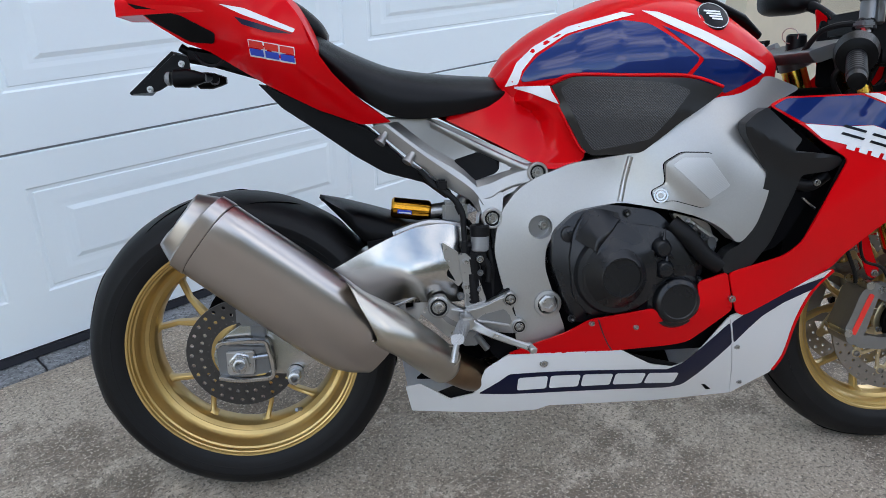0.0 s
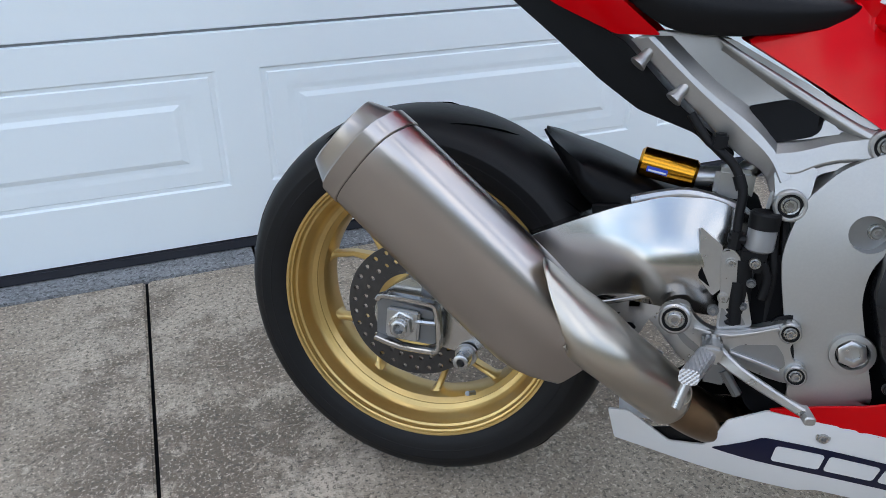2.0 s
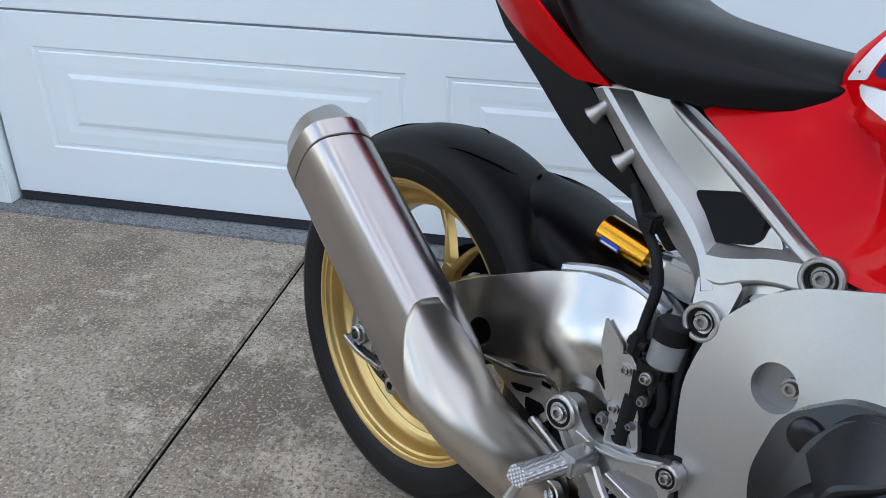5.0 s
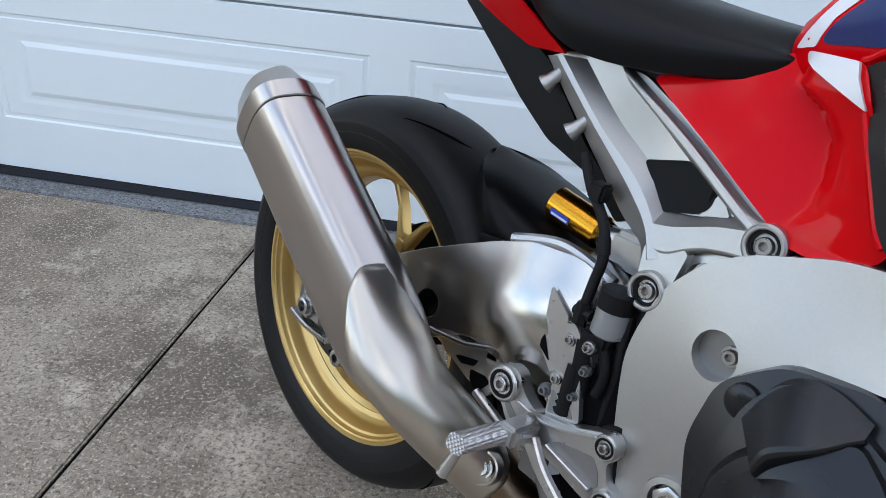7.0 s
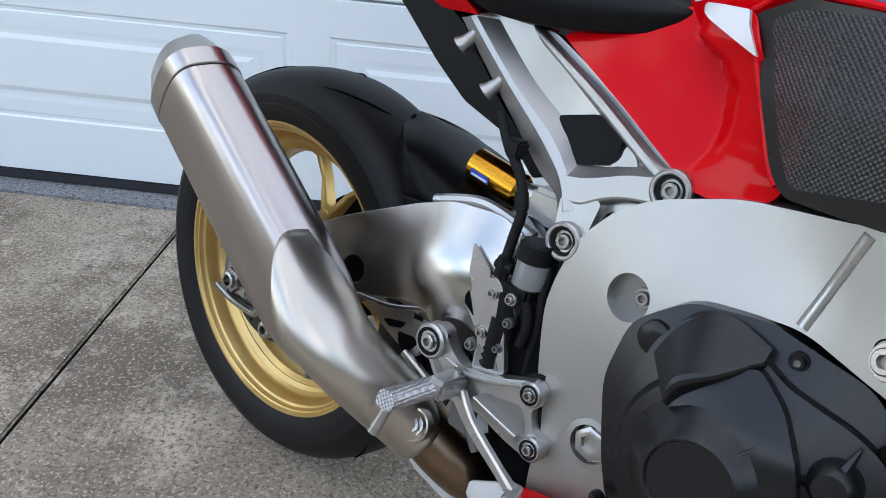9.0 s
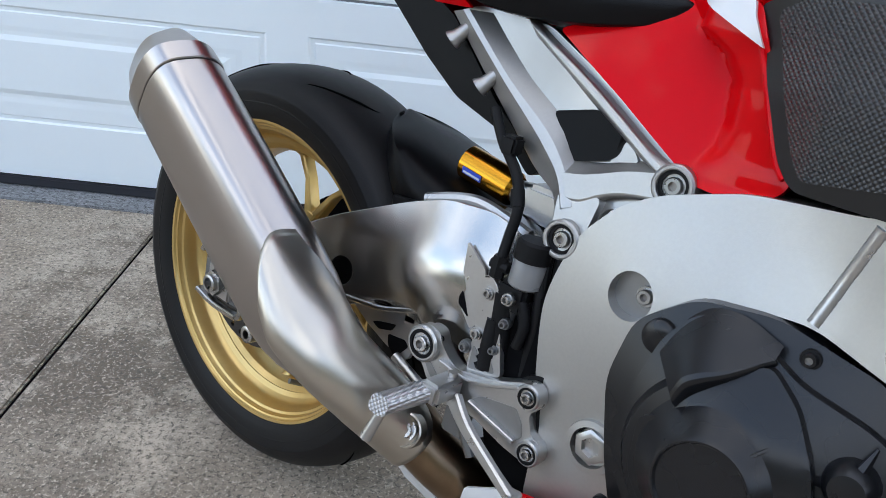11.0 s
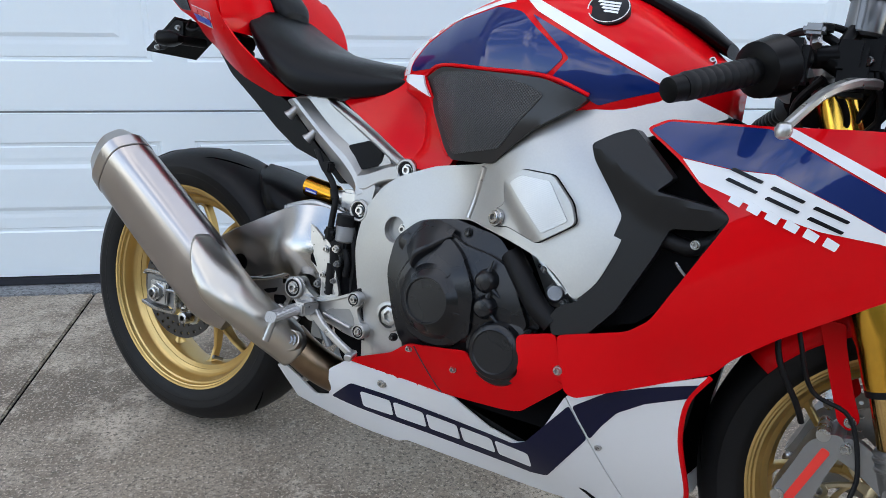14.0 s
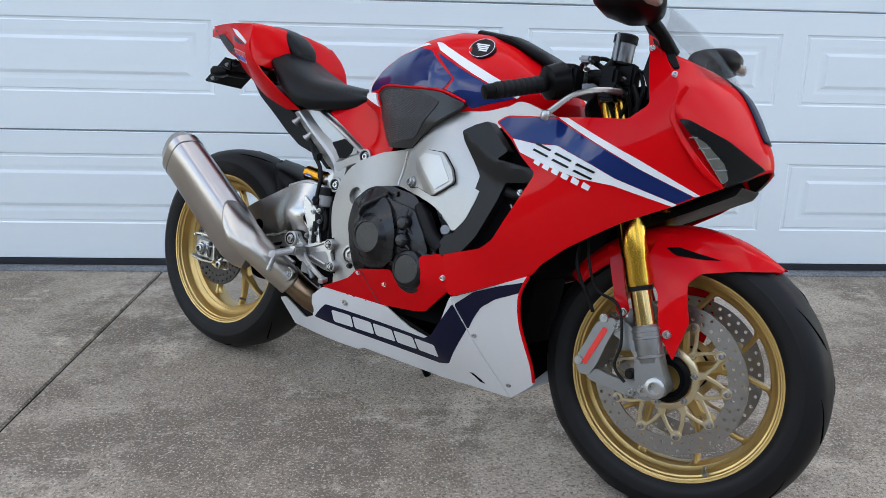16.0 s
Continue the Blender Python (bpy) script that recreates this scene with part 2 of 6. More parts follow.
def spline(pts, n=6):
    """Smooth open curve through points of any dimension."""
    p = [Vector(q) for q in pts]
    out = []
    for i in range(len(p) - 1):
        a, b, c, d = p[max(i - 1, 0)], p[i], p[i + 1], p[min(i + 2, len(p) - 1)]
        for k in range(n):
            t = k / n
            out.append(0.5 * (2 * b + (c - a) * t + (2 * a - 5 * b + 4 * c - d) * t * t + (3 * b - a - 3 * c + d) * t ** 3))
    return out + [p[-1]]


def sheet(ctrl):
    """Smooth side surface y(x, z) through a few control points (thin-plate spline)."""
    c = np.array(ctrl, float)
    n = len(c)
    d = np.linalg.norm(c[:, None, :2] - c[None, :, :2], axis=2)
    k = d * d * np.log(d + 1e-12) + 1e-4 * np.eye(n)
    p = np.c_[np.ones(n), c[:, :2]]
    w = np.linalg.solve(np.block([[k, p], [p.T, np.zeros((3, 3))]]), np.r_[c[:, 2], 0, 0, 0])

    def y(x, z):
        r = np.hypot(x - c[:, 0], z - c[:, 1])
        return float(w[:n] @ (r * r * np.log(r + 1e-12)) + w[n] + w[n + 1] * x + w[n + 2] * z)
    return y


def skin(pts, y, r=0.008, step=0.025, thick=0.004, lift=0.0, n=4, bore=None):
    """A shell over the side surface y(x, z) inside an outline in x, z; thick runs inwards, lift outwards."""
    if not callable(y):
        level = y
        y = lambda x, z: level
    bm = bmesh.new()
    ring = rounded([(p[0], p[1]) for p in pts], r, n) if r else [Vector(p) for p in pts]
    if bore:
        # a round opening, joined to the outline by a seam that is welded again below
        c, rad = Vector(bore[:2]), bore[2]
        i = min(range(len(ring)), key=lambda k: (ring[k] - c).length)
        a0 = math.atan2(ring[i].y - c.y, ring[i].x - c.x)
        area = sum(p.x * q.y - q.x * p.y for p, q in zip(ring, ring[1:] + ring[:1]))
        turn = -1 if area > 0 else 1
        hole = [c + Vector((math.cos(a0 + turn * 2 * math.pi * k / 28), math.sin(a0 + turn * 2 * math.pi * k / 28))) * rad for k in range(29)]
        ring = ring[:i + 1] + hole + ring[i:]
    bm.faces.new([bm.verts.new((p.x, 0, p.y)) for p in ring])
    xs, zs = [p.x for p in ring], [p.y for p in ring]
    for k in range(1, int((max(xs) - min(xs)) / step) + 1):
        bmesh.ops.bisect_plane(bm, geom=bm.verts[:] + bm.edges[:] + bm.faces[:], plane_co=(min(xs) + k * step, 0, 0), plane_no=(1, 0, 0))
    for k in range(1, int((max(zs) - min(zs)) / step) + 1):
        bmesh.ops.bisect_plane(bm, geom=bm.verts[:] + bm.edges[:] + bm.faces[:], plane_co=(0, 0, min(zs) + k * step), plane_no=(0, 0, 1))
    bmesh.ops.triangulate(bm, faces=bm.faces[:])
    if bore:
        bmesh.ops.remove_doubles(bm, verts=bm.verts, dist=1e-5)
    for v in bm.verts:
        v.co.y = y(v.co.x, v.co.z) - lift
    if thick:
        edge = [e for e in bm.edges if len(e.link_faces) == 1]
        back = bmesh.ops.duplicate(bm, geom=bm.verts[:] + bm.edges[:] + bm.faces[:])
        twin = {a: b for a, b in back["vert_map"].items() if a in set(v for e in edge for v in e.verts)}
        for g in back["geom"]:
            if isinstance(g, bmesh.types.BMVert):
                g.co.y += thick
        for e in edge:
            a, b = e.verts
            bm.faces.new((a, b, twin[b], twin[a]))
    return bm


def loft(rings, cap=True, closed=True):
    """Rings of equal length joined by quads."""
    bm = bmesh.new()
    rows = [[bm.verts.new(p) for p in ring] for ring in rings]
    n = len(rows[0])
    for a, b in zip(rows, rows[1:]):
        for i in range(n if closed else n - 1):
            bm.faces.new((a[i], a[(i + 1) % n], b[(i + 1) % n], b[i]))
    if cap and closed:
        bm.faces.new(rows[0])
        bm.faces.new(rows[-1])
    return bm


def oval(centre, u, v, ru, rv, power=2.0, seg=28):
    """A superellipse ring about centre in the directions u, v."""
    c, u, v = Vector(centre), Vector(u).normalized(), Vector(v).normalized()
    out = []
    for k in range(seg):
        a = 2 * math.pi * k / seg
        ca, sa = math.cos(a), math.sin(a)
        out.append(c + u * ru * math.copysign(abs(ca) ** (2 / power), ca) + v * rv * math.copysign(abs(sa) ** (2 / power), sa))
    return out


def lathe(profile, centre, seg=72, axis=(0, 1, 0), closed=True):
    """Profile rows (offset along the axis, radius) turned about the axis through centre."""
    ax = Vector(axis).normalized()
    u = ax.orthogonal().normalized()
    v = ax.cross(u)
    c = Vector(centre)
    bm = bmesh.new()
    rows = []
    for k in range(seg):
        a = 2 * math.pi * k / seg
        w = u * math.cos(a) + v * math.sin(a)
        rows.append([bm.verts.new(c + ax * o + w * r) for o, r in profile])
    m = len(profile)
    for k in range(seg):
        a, b = rows[k], rows[(k + 1) % seg]
        for i in range(m if closed else m - 1):
            j = (i + 1) % m
            bm.faces.new((a[i], a[j], b[j], b[i]))
    return bm


def turned(profile, centre, axis, seg=32):
    """A solid of revolution; profile rows (offset, radius) begin and end near the axis."""
    bm = lathe([(profile[0][0], 0.0)] + list(profile) + [(profile[-1][0], 0.0)], centre, seg, axis, closed=False)
    bmesh.ops.remove_doubles(bm, verts=bm.verts, dist=1e-6)
    return bm


def tube(pts, r, seg=12, n=6):
    """A round hose or rod through points; r may be a list for a taper."""
    path = spline(pts, n) if n > 1 else [Vector(p) for p in pts]
    rings, u = [], None
    for i, p in enumerate(path):
        d = (path[min(i + 1, len(path) - 1)] - path[max(i - 1, 0)]).normalized()
        u = d.orthogonal().normalized() if u is None else (u - d * u.dot(d)).normalized()
        v = d.cross(u)
        t = i / (len(path) - 1)
        rad = r if not isinstance(r, (list, tuple)) else float(np.interp(t, np.linspace(0, 1, len(r)), r))
        rings.append([p + (u * math.cos(2 * math.pi * k / seg) + v * math.sin(2 * math.pi * k / seg)) * rad for k in range(seg)])
    return loft(rings)


def bar(pts, w, h, up=(0, 1, 0), n=1):
    """A rectangular bar along points, w across and h along up, with eased corners."""
    path = spline(pts, n) if n > 1 else [Vector(p) for p in pts]
    rings = []
    for i, p in enumerate(path):
        d = (path[min(i + 1, len(path) - 1)] - path[max(i - 1, 0)]).normalized()
        upv = Vector(up)
        upv = (upv - d * upv.dot(d)).normalized()
        s = d.cross(upv)
        ww = w if not isinstance(w, (list, tuple)) else float(np.interp(i / (len(path) - 1), np.linspace(0, 1, len(w)), w))
        hh = h if not isinstance(h, (list, tuple)) else float(np.interp(i / (len(path) - 1), np.linspace(0, 1, len(h)), h))
        e = min(ww, hh) * 0.22
        rings.append([p + s * a + upv * b for a, b in ((-ww / 2 + e, -hh / 2), (ww / 2 - e, -hh / 2), (ww / 2, -hh / 2 + e), (ww / 2, hh / 2 - e), (ww / 2 - e, hh / 2), (-ww / 2 + e, hh / 2), (-ww / 2, hh / 2 - e), (-ww / 2, -hh / 2 + e))])
    return loft(rings)


def ribbon(lines, y, n=4):
    """A skin through lines of (x, z, rise), rise being the height above the side surface y(x, z)."""
    return loft([[Vector((p[0], y(p[0], p[1]) - p[2], p[1])) for p in spline(line, n)] for line in lines], closed=False)


def block(lo, hi, ease=0.0):
    bm = bmesh.new()
    bmesh.ops.create_cube(bm, size=1)
    for v in bm.verts:
        v.co = Vector([lo[i] if v.co[i] < 0 else hi[i] for i in range(3)])
    if ease:
        bmesh.ops.bevel(bm, geom=bm.edges[:], offset=ease, segments=2, affect="EDGES")
    return bm


def merge(*bms):
    """Several bmeshes as one."""
    out = bmesh.new()
    for b in bms:
        me = bpy.data.meshes.new("join")
        b.to_mesh(me)
        b.free()
        out.from_mesh(me)
        bpy.data.meshes.remove(me)
    return out


def bolt(centre, axis, r, parent, name="bolt", material=None, head=0.006):
    """A flanged socket-head bolt with its recess, facing along axis."""
    prof = [(-0.004, r * 1.0), (0.001, r * 1.0), (0.002, r * 0.95), (0.002, r * 0.74), (head, r * 0.70), (head + 0.001, r * 0.62), (head + 0.001, r * 0.36), (head * 0.35, r * 0.34)]
    ob = part(name, turned(prof, centre, axis, 20), material or CHROME, parent)
    ob.data.materials.append(STEEL)
    c, ax = Vector(centre), Vector(axis).normalized()
    for f in ob.data.polygons:
        d = Vector(f.center) - c
        if (d - ax * d.dot(ax)).length < r * 0.36:
            f.material_index = 1
    return ob


# ---- setting ----
DOOR_Y, X0, X1 = 2.09, 2.51, 7.32
# ground beyond the driveway is unseen; dark asphalt is assumed to limit bounce
ASPHALT = surface("worn_asphalt", (0.055, 0.054, 0.052), 0.85, 0, 0, 0.25, 3, 0.4, 120)
ground = part("ground", block((-60, -60, -0.14), (60, 60, -0.055)), ASPHALT)
tagged(ground, "unseen ground around the driveway, made dark to cut bounce light", "ground", kind="structure")
driveway = tagged(new("driveway"), "weathered grey concrete driveway of broad slabs with dark joints", "driveway", kind="structure")
for x0, x1, y0, y1 in ((-2.4, 3.4715, -4.2, 2.006), (3.4785, 9.4, -4.2, 2.006)):
    part("slab", block((x0, y0, -0.1), (x1, y1, 0.0), 0.004), CONCRETE, driveway)
part("joint_filler", block((3.466, -4.2, -0.08), (3.482, 2.006, -0.007)), DARK, driveway, "dark dirt in the slab joint")
strip = tagged(new("door_threshold"), "blue-grey painted concrete threshold strip below the garage door", "threshold", kind="structure")
part("strip_piece", block((1.6, 2.009, -0.1), (3.742, 2.34, 0.002), 0.003), STRIP, strip)
part("strip_piece", block((3.748, 2.009, -0.1), (8.4, 2.34, 0.002), 0.003), STRIP, strip)


def door_section(z0, z1, starts, width):
    """One steel door section, its pressed panels as nested steps in the front sheet."""
    bm = bmesh.new()
    h = z1 - z0

    def rect(x0, x1, a, b, y):
        return [(x0, y, a), (x1, y, a), (x1, y, b), (x0, y, b)]

    def ring(outer, inner):
        vo, vi = [bm.verts.new(p) for p in outer], [bm.verts.new(p) for p in inner]
        for i in range(4):
            bm.faces.new((vo[i], vo[(i + 1) % 4], vi[(i + 1) % 4], vi[i]))
    edges = [X0] + [s - 0.05 for s in starts[1:]] + [X1]
    pa, pb = z0 + h * 0.285, z0 + h * 0.83
    lip = 0.004
    for i, s in enumerate(starts):
        cell = rect(edges[i], edges[i + 1], z0 + lip, z1 - lip, DOOR_Y)
        steps = [(0, 0), (0.006, 0.004), (0.016, 0.0048), (0.020, 0.0022), (0.062, 0.0022), (0.078, 0.0045), (0.090, 0.0045), (0.106, 0.0006)]
        prev = cell
        for d, dep in steps:
            nxt = rect(s + d, s + width - d, pa + d * 0.8, pb - d * 0.8, DOOR_Y + dep)
            ring(prev, nxt)
            prev = nxt
        bm.faces.new([bm.verts.new(p) for p in prev])
    # rolled top and bottom lips
    for za, zb, ya, yb in ((z0, z0 + lip, 0.010, 0.0), (z1 - lip, z1, 0.0, 0.010)):
        bm.faces.new([bm.verts.new(p) for p in ((X0, DOOR_Y + ya, za), (X1, DOOR_Y + ya, za), (X1, DOOR_Y + yb, zb), (X0, DOOR_Y + yb, zb))])
    back = [bm.verts.new(p) for p in rect(X0, X1, z0, z1, DOOR_Y + 0.04)]
    bm.faces.new(back)
    return bm


door = tagged(new("garage_door"), "closed white steel sectional garage door with long pressed panels", "garage door", kind="structure")
for k in range(4):
    za = 0.030 if k == 0 else 0.572 + (k - 1) * 0.533
    zb = 0.569 if k == 0 else 0.572 + k * 0.533 - 0.003
    part("door_section", door_section(za, zb, [2.66 + 1.155 * i for i in range(4)], 1.055), DOORWHITE, door, sharp=20)
    part("section_gap", block((X0, DOOR_Y + 0.007, zb - 0.002), (X1, DOOR_Y + 0.03, zb + 0.005)), GREYSEAL, door)
part("bottom_seal", block((X0, DOOR_Y - 0.004, 0.004), (X1, DOOR_Y + 0.03, 0.030), 0.003), SEAL, door, "black rubber bottom seal")
ZT = 0.572 + 3 * 0.533
for nm, x0, x1 in (("wall_left", -2.4, 2.33), ("wall_right", 7.50, 9.6)):
    tagged(part(nm, block((x0, 1.93, -0.1), (x1, 2.35, 2.75)), CREAM), "cream rendered house wall beside the garage door", "wall", kind="structure")
tagged(part("wall_above", block((2.33, 1.93, ZT + 0.06), (7.50, 2.35, 2.75)), CREAM), "cream rendered wall above the garage door", "wall", kind="structure")
for nm, x0, x1 in (("trim_left", 2.33, 2.50), ("trim_right", 7.33, 7.50)):
    tagged(part(nm, block((x0, 2.05, 0.0), (x1, 2.35, ZT + 0.06), 0.004), DOORWHITE), "white timber jamb of the garage door", "trim", kind="structure")
tagged(part("wall_back", block((2.33, 2.36, -0.1), (7.50, 2.46, 2.75)), DARK), "dark garage interior wall behind the door", "wall", kind="structure")
# added wall, never in view: blocks low sky so side reflections stay dark
UNSEENDARK = surface("dark_boundary_green", (0.045, 0.05, 0.04), 0.9, vary=0.4, scale=1.2, spec=0.1)
tagged(part("wall_street", block((-25, -12.3, -0.1), (32, -12, 5.2)), UNSEENDARK), "unseen dark green wall added across the street to darken low reflections", "wall", kind="structure")
# roof is added out of view; its ridge height sets the driveway's shade
SHADEROOF = surface("dark_roof_tile", (0.10, 0.095, 0.09), 0.7, 0, 0, 0.2, 4, 0.3, 60)
tagged(part("roof", loft([[(x, 1.74, 2.955), (x, 7.0, 8.20), (x, 12.26, 2.955)] for x in (-6.4, 15.6)]), SHADEROOF), "unseen pitched roof added to keep sun off the driveway", "roof", kind="structure")
# assumed eave out of view; its depth governs sky reflections on top surfaces
tagged(part("eave", block((-2.4, 1.78, 2.75), (9.6, 2.46, 2.95), 0.01), DOORWHITE), "unseen white eave, assumed, set back to let sky light in", "eave", kind="structure")


# ---- motorcycle, leaning on its stand; x forward, y to its left, z up ----
BIKE = new("motorcycle")
BIKE.matrix_world = pose(3.9139, 1.2145, 0, 0, 0, -38.7) @ pose(0, 0, 0, -12.5, 0, 0)
tagged(BIKE, "red, white and blue sports motorcycle parked on its side stand", "motorcycle")
OUT = (0, -1, 0)


def disc_holes(bm, c, y, rows, thick):
    """Drilled annulus rows: (inner radius, outer radius, holes, hole radius, phase)."""
    for r0, r1, count, hr, ph in rows:
        for k in range(count):
            a0, a1 = 2 * math.pi * (k + ph) / count, 2 * math.pi * (k + 1 + ph) / count
            am, rm = (a0 + a1) / 2, (r0 + r1) / 2
            outer = [(r0, a0), (r0, am), (r0, a1), (rm, a1), (r1, a1), (r1, am), (r1, a0), (rm, a0)]
            vo = [bm.verts.new((c[0] + r * math.cos(a), y, c[2] + r * math.sin(a))) for r, a in outer]
            cx, cz = c[0] + rm * math.cos(am), c[2] + rm * math.sin(am)
            vi = []
            for r, a in outer:
                d = Vector((c[0] + r * math.cos(a) - cx, c[2] + r * math.sin(a) - cz)).normalized() * hr
                vi.append(bm.verts.new((cx + d.x, y, cz + d.y)))
            vb = [bm.verts.new((v.co.x, y + thick, v.co.z)) for v in vi]
            for i in range(8):
                j = (i + 1) % 8
                bm.faces.new((vo[i], vo[j], vi[j], vi[i]))
                bm.faces.new((vi[i], vi[j], vb[j], vb[i]))
    return bm


def brake_disc(c, y, r0, r1, parent, rows, thick=0.005, material=None):
    bm = disc_holes(bmesh.new(), c, y, rows, thick)
    b2 = disc_holes(bmesh.new(), c, y + thick, rows, 0.0)
    rim = lathe([(0, r1), (thick, r1)], (c[0], y, c[2]), 72, (0, 1, 0), closed=False)
    rim2 = lathe([(0, r0), (thick, r0)], (c[0], y, c[2]), 72, (0, 1, 0), closed=False)
    return part("brake_disc", merge(bm, b2, rim, rim2), material or STEEL, parent, "drilled steel brake disc")


def wheel(name, c, hw, r, flange, barrel, spokes, phase, label, rw=None, lean=(0.008, 2.0)):
    """Tyre, cast rim with paired spokes and hub; hw is the tyre's half width."""
    w = new(name)
    w.parent = BIKE
    w.matrix_local = pose(0, lean[0], 0.7, lean[1]) @ pose(0, 0, -0.7)
    rw = rw or hw * 0.80
    if label:
        w["label"] = label
    bead = flange - 0.003
    half = [(-rw, bead), (-hw * 0.965, bead + 0.014), (-hw * 1.0, bead + 0.036), (-hw * 0.985, r - 0.038), (-hw * 0.90, r - 0.024), (-hw * 0.70, r - 0.0105), (-hw * 0.42, r - 0.003), (-hw * 0.15, r - 0.0003)]
    prof = [tuple(v) for v in spline(half, 4)]
    prof += [(-o, q) for o, q in reversed(prof)]
    tyre = part("tyre", lathe(prof + [(hw * 0.6, bead - 0.005), (-hw * 0.6, bead - 0.005)], c, 128), TYRE, w, "worn black road tyre", sharp=60)
    # raised line round each sidewall
    for s in (-1, 1):
        part("sidewall_rib", lathe([(s * hw * 0.955, bead + 0.020), (s * hw * 0.99, bead + 0.024), (s * hw * 0.985, bead + 0.029)], c, 128), TYRE, w)
    k = rw / 0.079
    p = [(-rw, flange), (-rw + 0.004, flange + 0.001), (-rw + 0.009, flange - 0.006), (-rw * 0.62, flange - 0.016), (-rw * 0.45, barrel + 0.004), (0, barrel + 0.002)]
    q = [(-rw * 0.20, barrel - 0.008), (-rw + 0.052 * k, barrel - 0.004), (-rw + 0.040 * k, flange - 0.0325), (-rw + 0.036 * k, flange - 0.0270), (-rw + 0.031 * k, flange - 0.0240), (-rw + 0.027 * k, flange - 0.0232), (-rw + 0.014 * k, flange - 0.0175), (-rw + 0.012 * k, flange - 0.0140), (-rw + 0.0100 * k, flange - 0.0130), (-rw + 0.0055 * k, flange - 0.0115), (-rw + 0.0045 * k, flange - 0.0090), (-rw + 0.001, flange - 0.0070)]
    prof = p + [(-o, v) for o, v in reversed(p[:-1])] + [(-o, v) for o, v in reversed(q)] + q
    rim = part("rim", lathe(prof, c, 128), GOLD, w, "gold painted rim", sharp=24)
    hub = part("hub", turned([(-0.062, 0.030), (-0.060, 0.046), (-0.02, 0.050), (0.02, 0.050), (0.060, 0.046), (0.062, 0.030)], c, (0, 1, 0)), GOLD, w)
    c = Vector(c)
    for k in range(spokes):
        a = 2 * math.pi * (k + phase) / spokes
        at = lambda rad, ang, y: c + Vector((math.cos(ang) * rad, y, math.sin(ang) * rad))
        split = 0.44 * flange
        arms = [bar([at(0.040, a, 0), at(split, a, 0)], [0.036, 0.026], [0.034, 0.026], (0, 1, 0))]
        for s in (-1, 1):
            arms.append(bar([at(split - 0.012, a + s * 0.04, 0), at((split + barrel) / 2, a + s * 0.20, 0), at(barrel - 0.012, a + s * 0.30, 0), at(barrel + 0.001, a + s * 0.325, 0)], [0.016, 0.009, 0.010, 0.030], [0.026, 0.020, 0.022, 0.044], (0, 1, 0)))
        part("spoke", merge(*arms), GOLD, w, bevel=0.002)
    return w


RW = (-0.005, 0.0, 0.320)
FW = (1.404, 0.0, 0.299)
rear = wheel("rear_wheel", RW, 0.087, 0.310, 0.2325, 0.190, 5, 0.10, "gold rear wheel with a wide tyre", 0.078, (0.0, 2.4))
front = wheel("front_wheel", FW, 0.061, 0.300, 0.226, 0.196, 5, 0.30, "gold front wheel")
# tread cuts: near-black tubes on the tyre paint the grooves' shade
for w, c, r, hw, count in ((rear, RW, 0.310, 0.087, 9), (front, FW, 0.300, 0.061, 10)):
    half = [(-hw * 1.0, r - 0.046), (-hw * 0.985, r - 0.038), (-hw * 0.90, r - 0.024), (-hw * 0.70, r - 0.0105), (-hw * 0.42, r - 0.003), (0, r)]
    ys, rs = [p[0] for p in half], [p[1] for p in half]
    for k in range(count):
        for s in (-1, 1):
            path = []
            for i in range(11):
                t = i / 10
                y = -hw * (0.20 + 0.58 * t)
                rad = float(np.interp(y, ys, rs)) + 0.0002
                a = 2 * math.pi * (k + (0.5 if s > 0 else 0)) / count + 0.10 + 0.34 * t ** 1.6 
                path.append((c[0] + rad * math.cos(a), s * y, c[2] + rad * math.sin(a)))
            part("tread_groove", tube(path, [0.0006, 0.0022, 0.0022, 0.0006], 6, 1), TREADSHADE, w)

brake_disc(RW, -0.088, 0.062, 0.110, rear, [(0.062, 0.074, 30, 0.0012, 0), (0.074, 0.090, 30, 0.0040, 0), (0.090, 0.110, 30, 0.0042, 0.5)], material=DISCSHADE)
part("disc_carrier", lathe([(-0.086, 0.064), (-0.082, 0.064), (-0.070, 0.045), (-0.06, 0.03), (-0.074, 0.03), (-0.084, 0.050)], RW, 48), GOLD, rear)
part("abs_ring", lathe([(-0.092, 0.052), (-0.089, 0.052), (-0.089, 0.040), (-0.092, 0.040)], RW, 48), STEEL, rear)
part("valve", tube([(0.095, -0.05, 0.175), (0.088, -0.070, 0.183)], 0.0042, 8, 1), GREY, rear)
sprocket = part("sprocket", lathe([(0.092, 0.105), (0.098, 0.105), (0.098, 0.055), (0.092, 0.055)], RW, 42), DARK, rear, "dark chain sprocket")
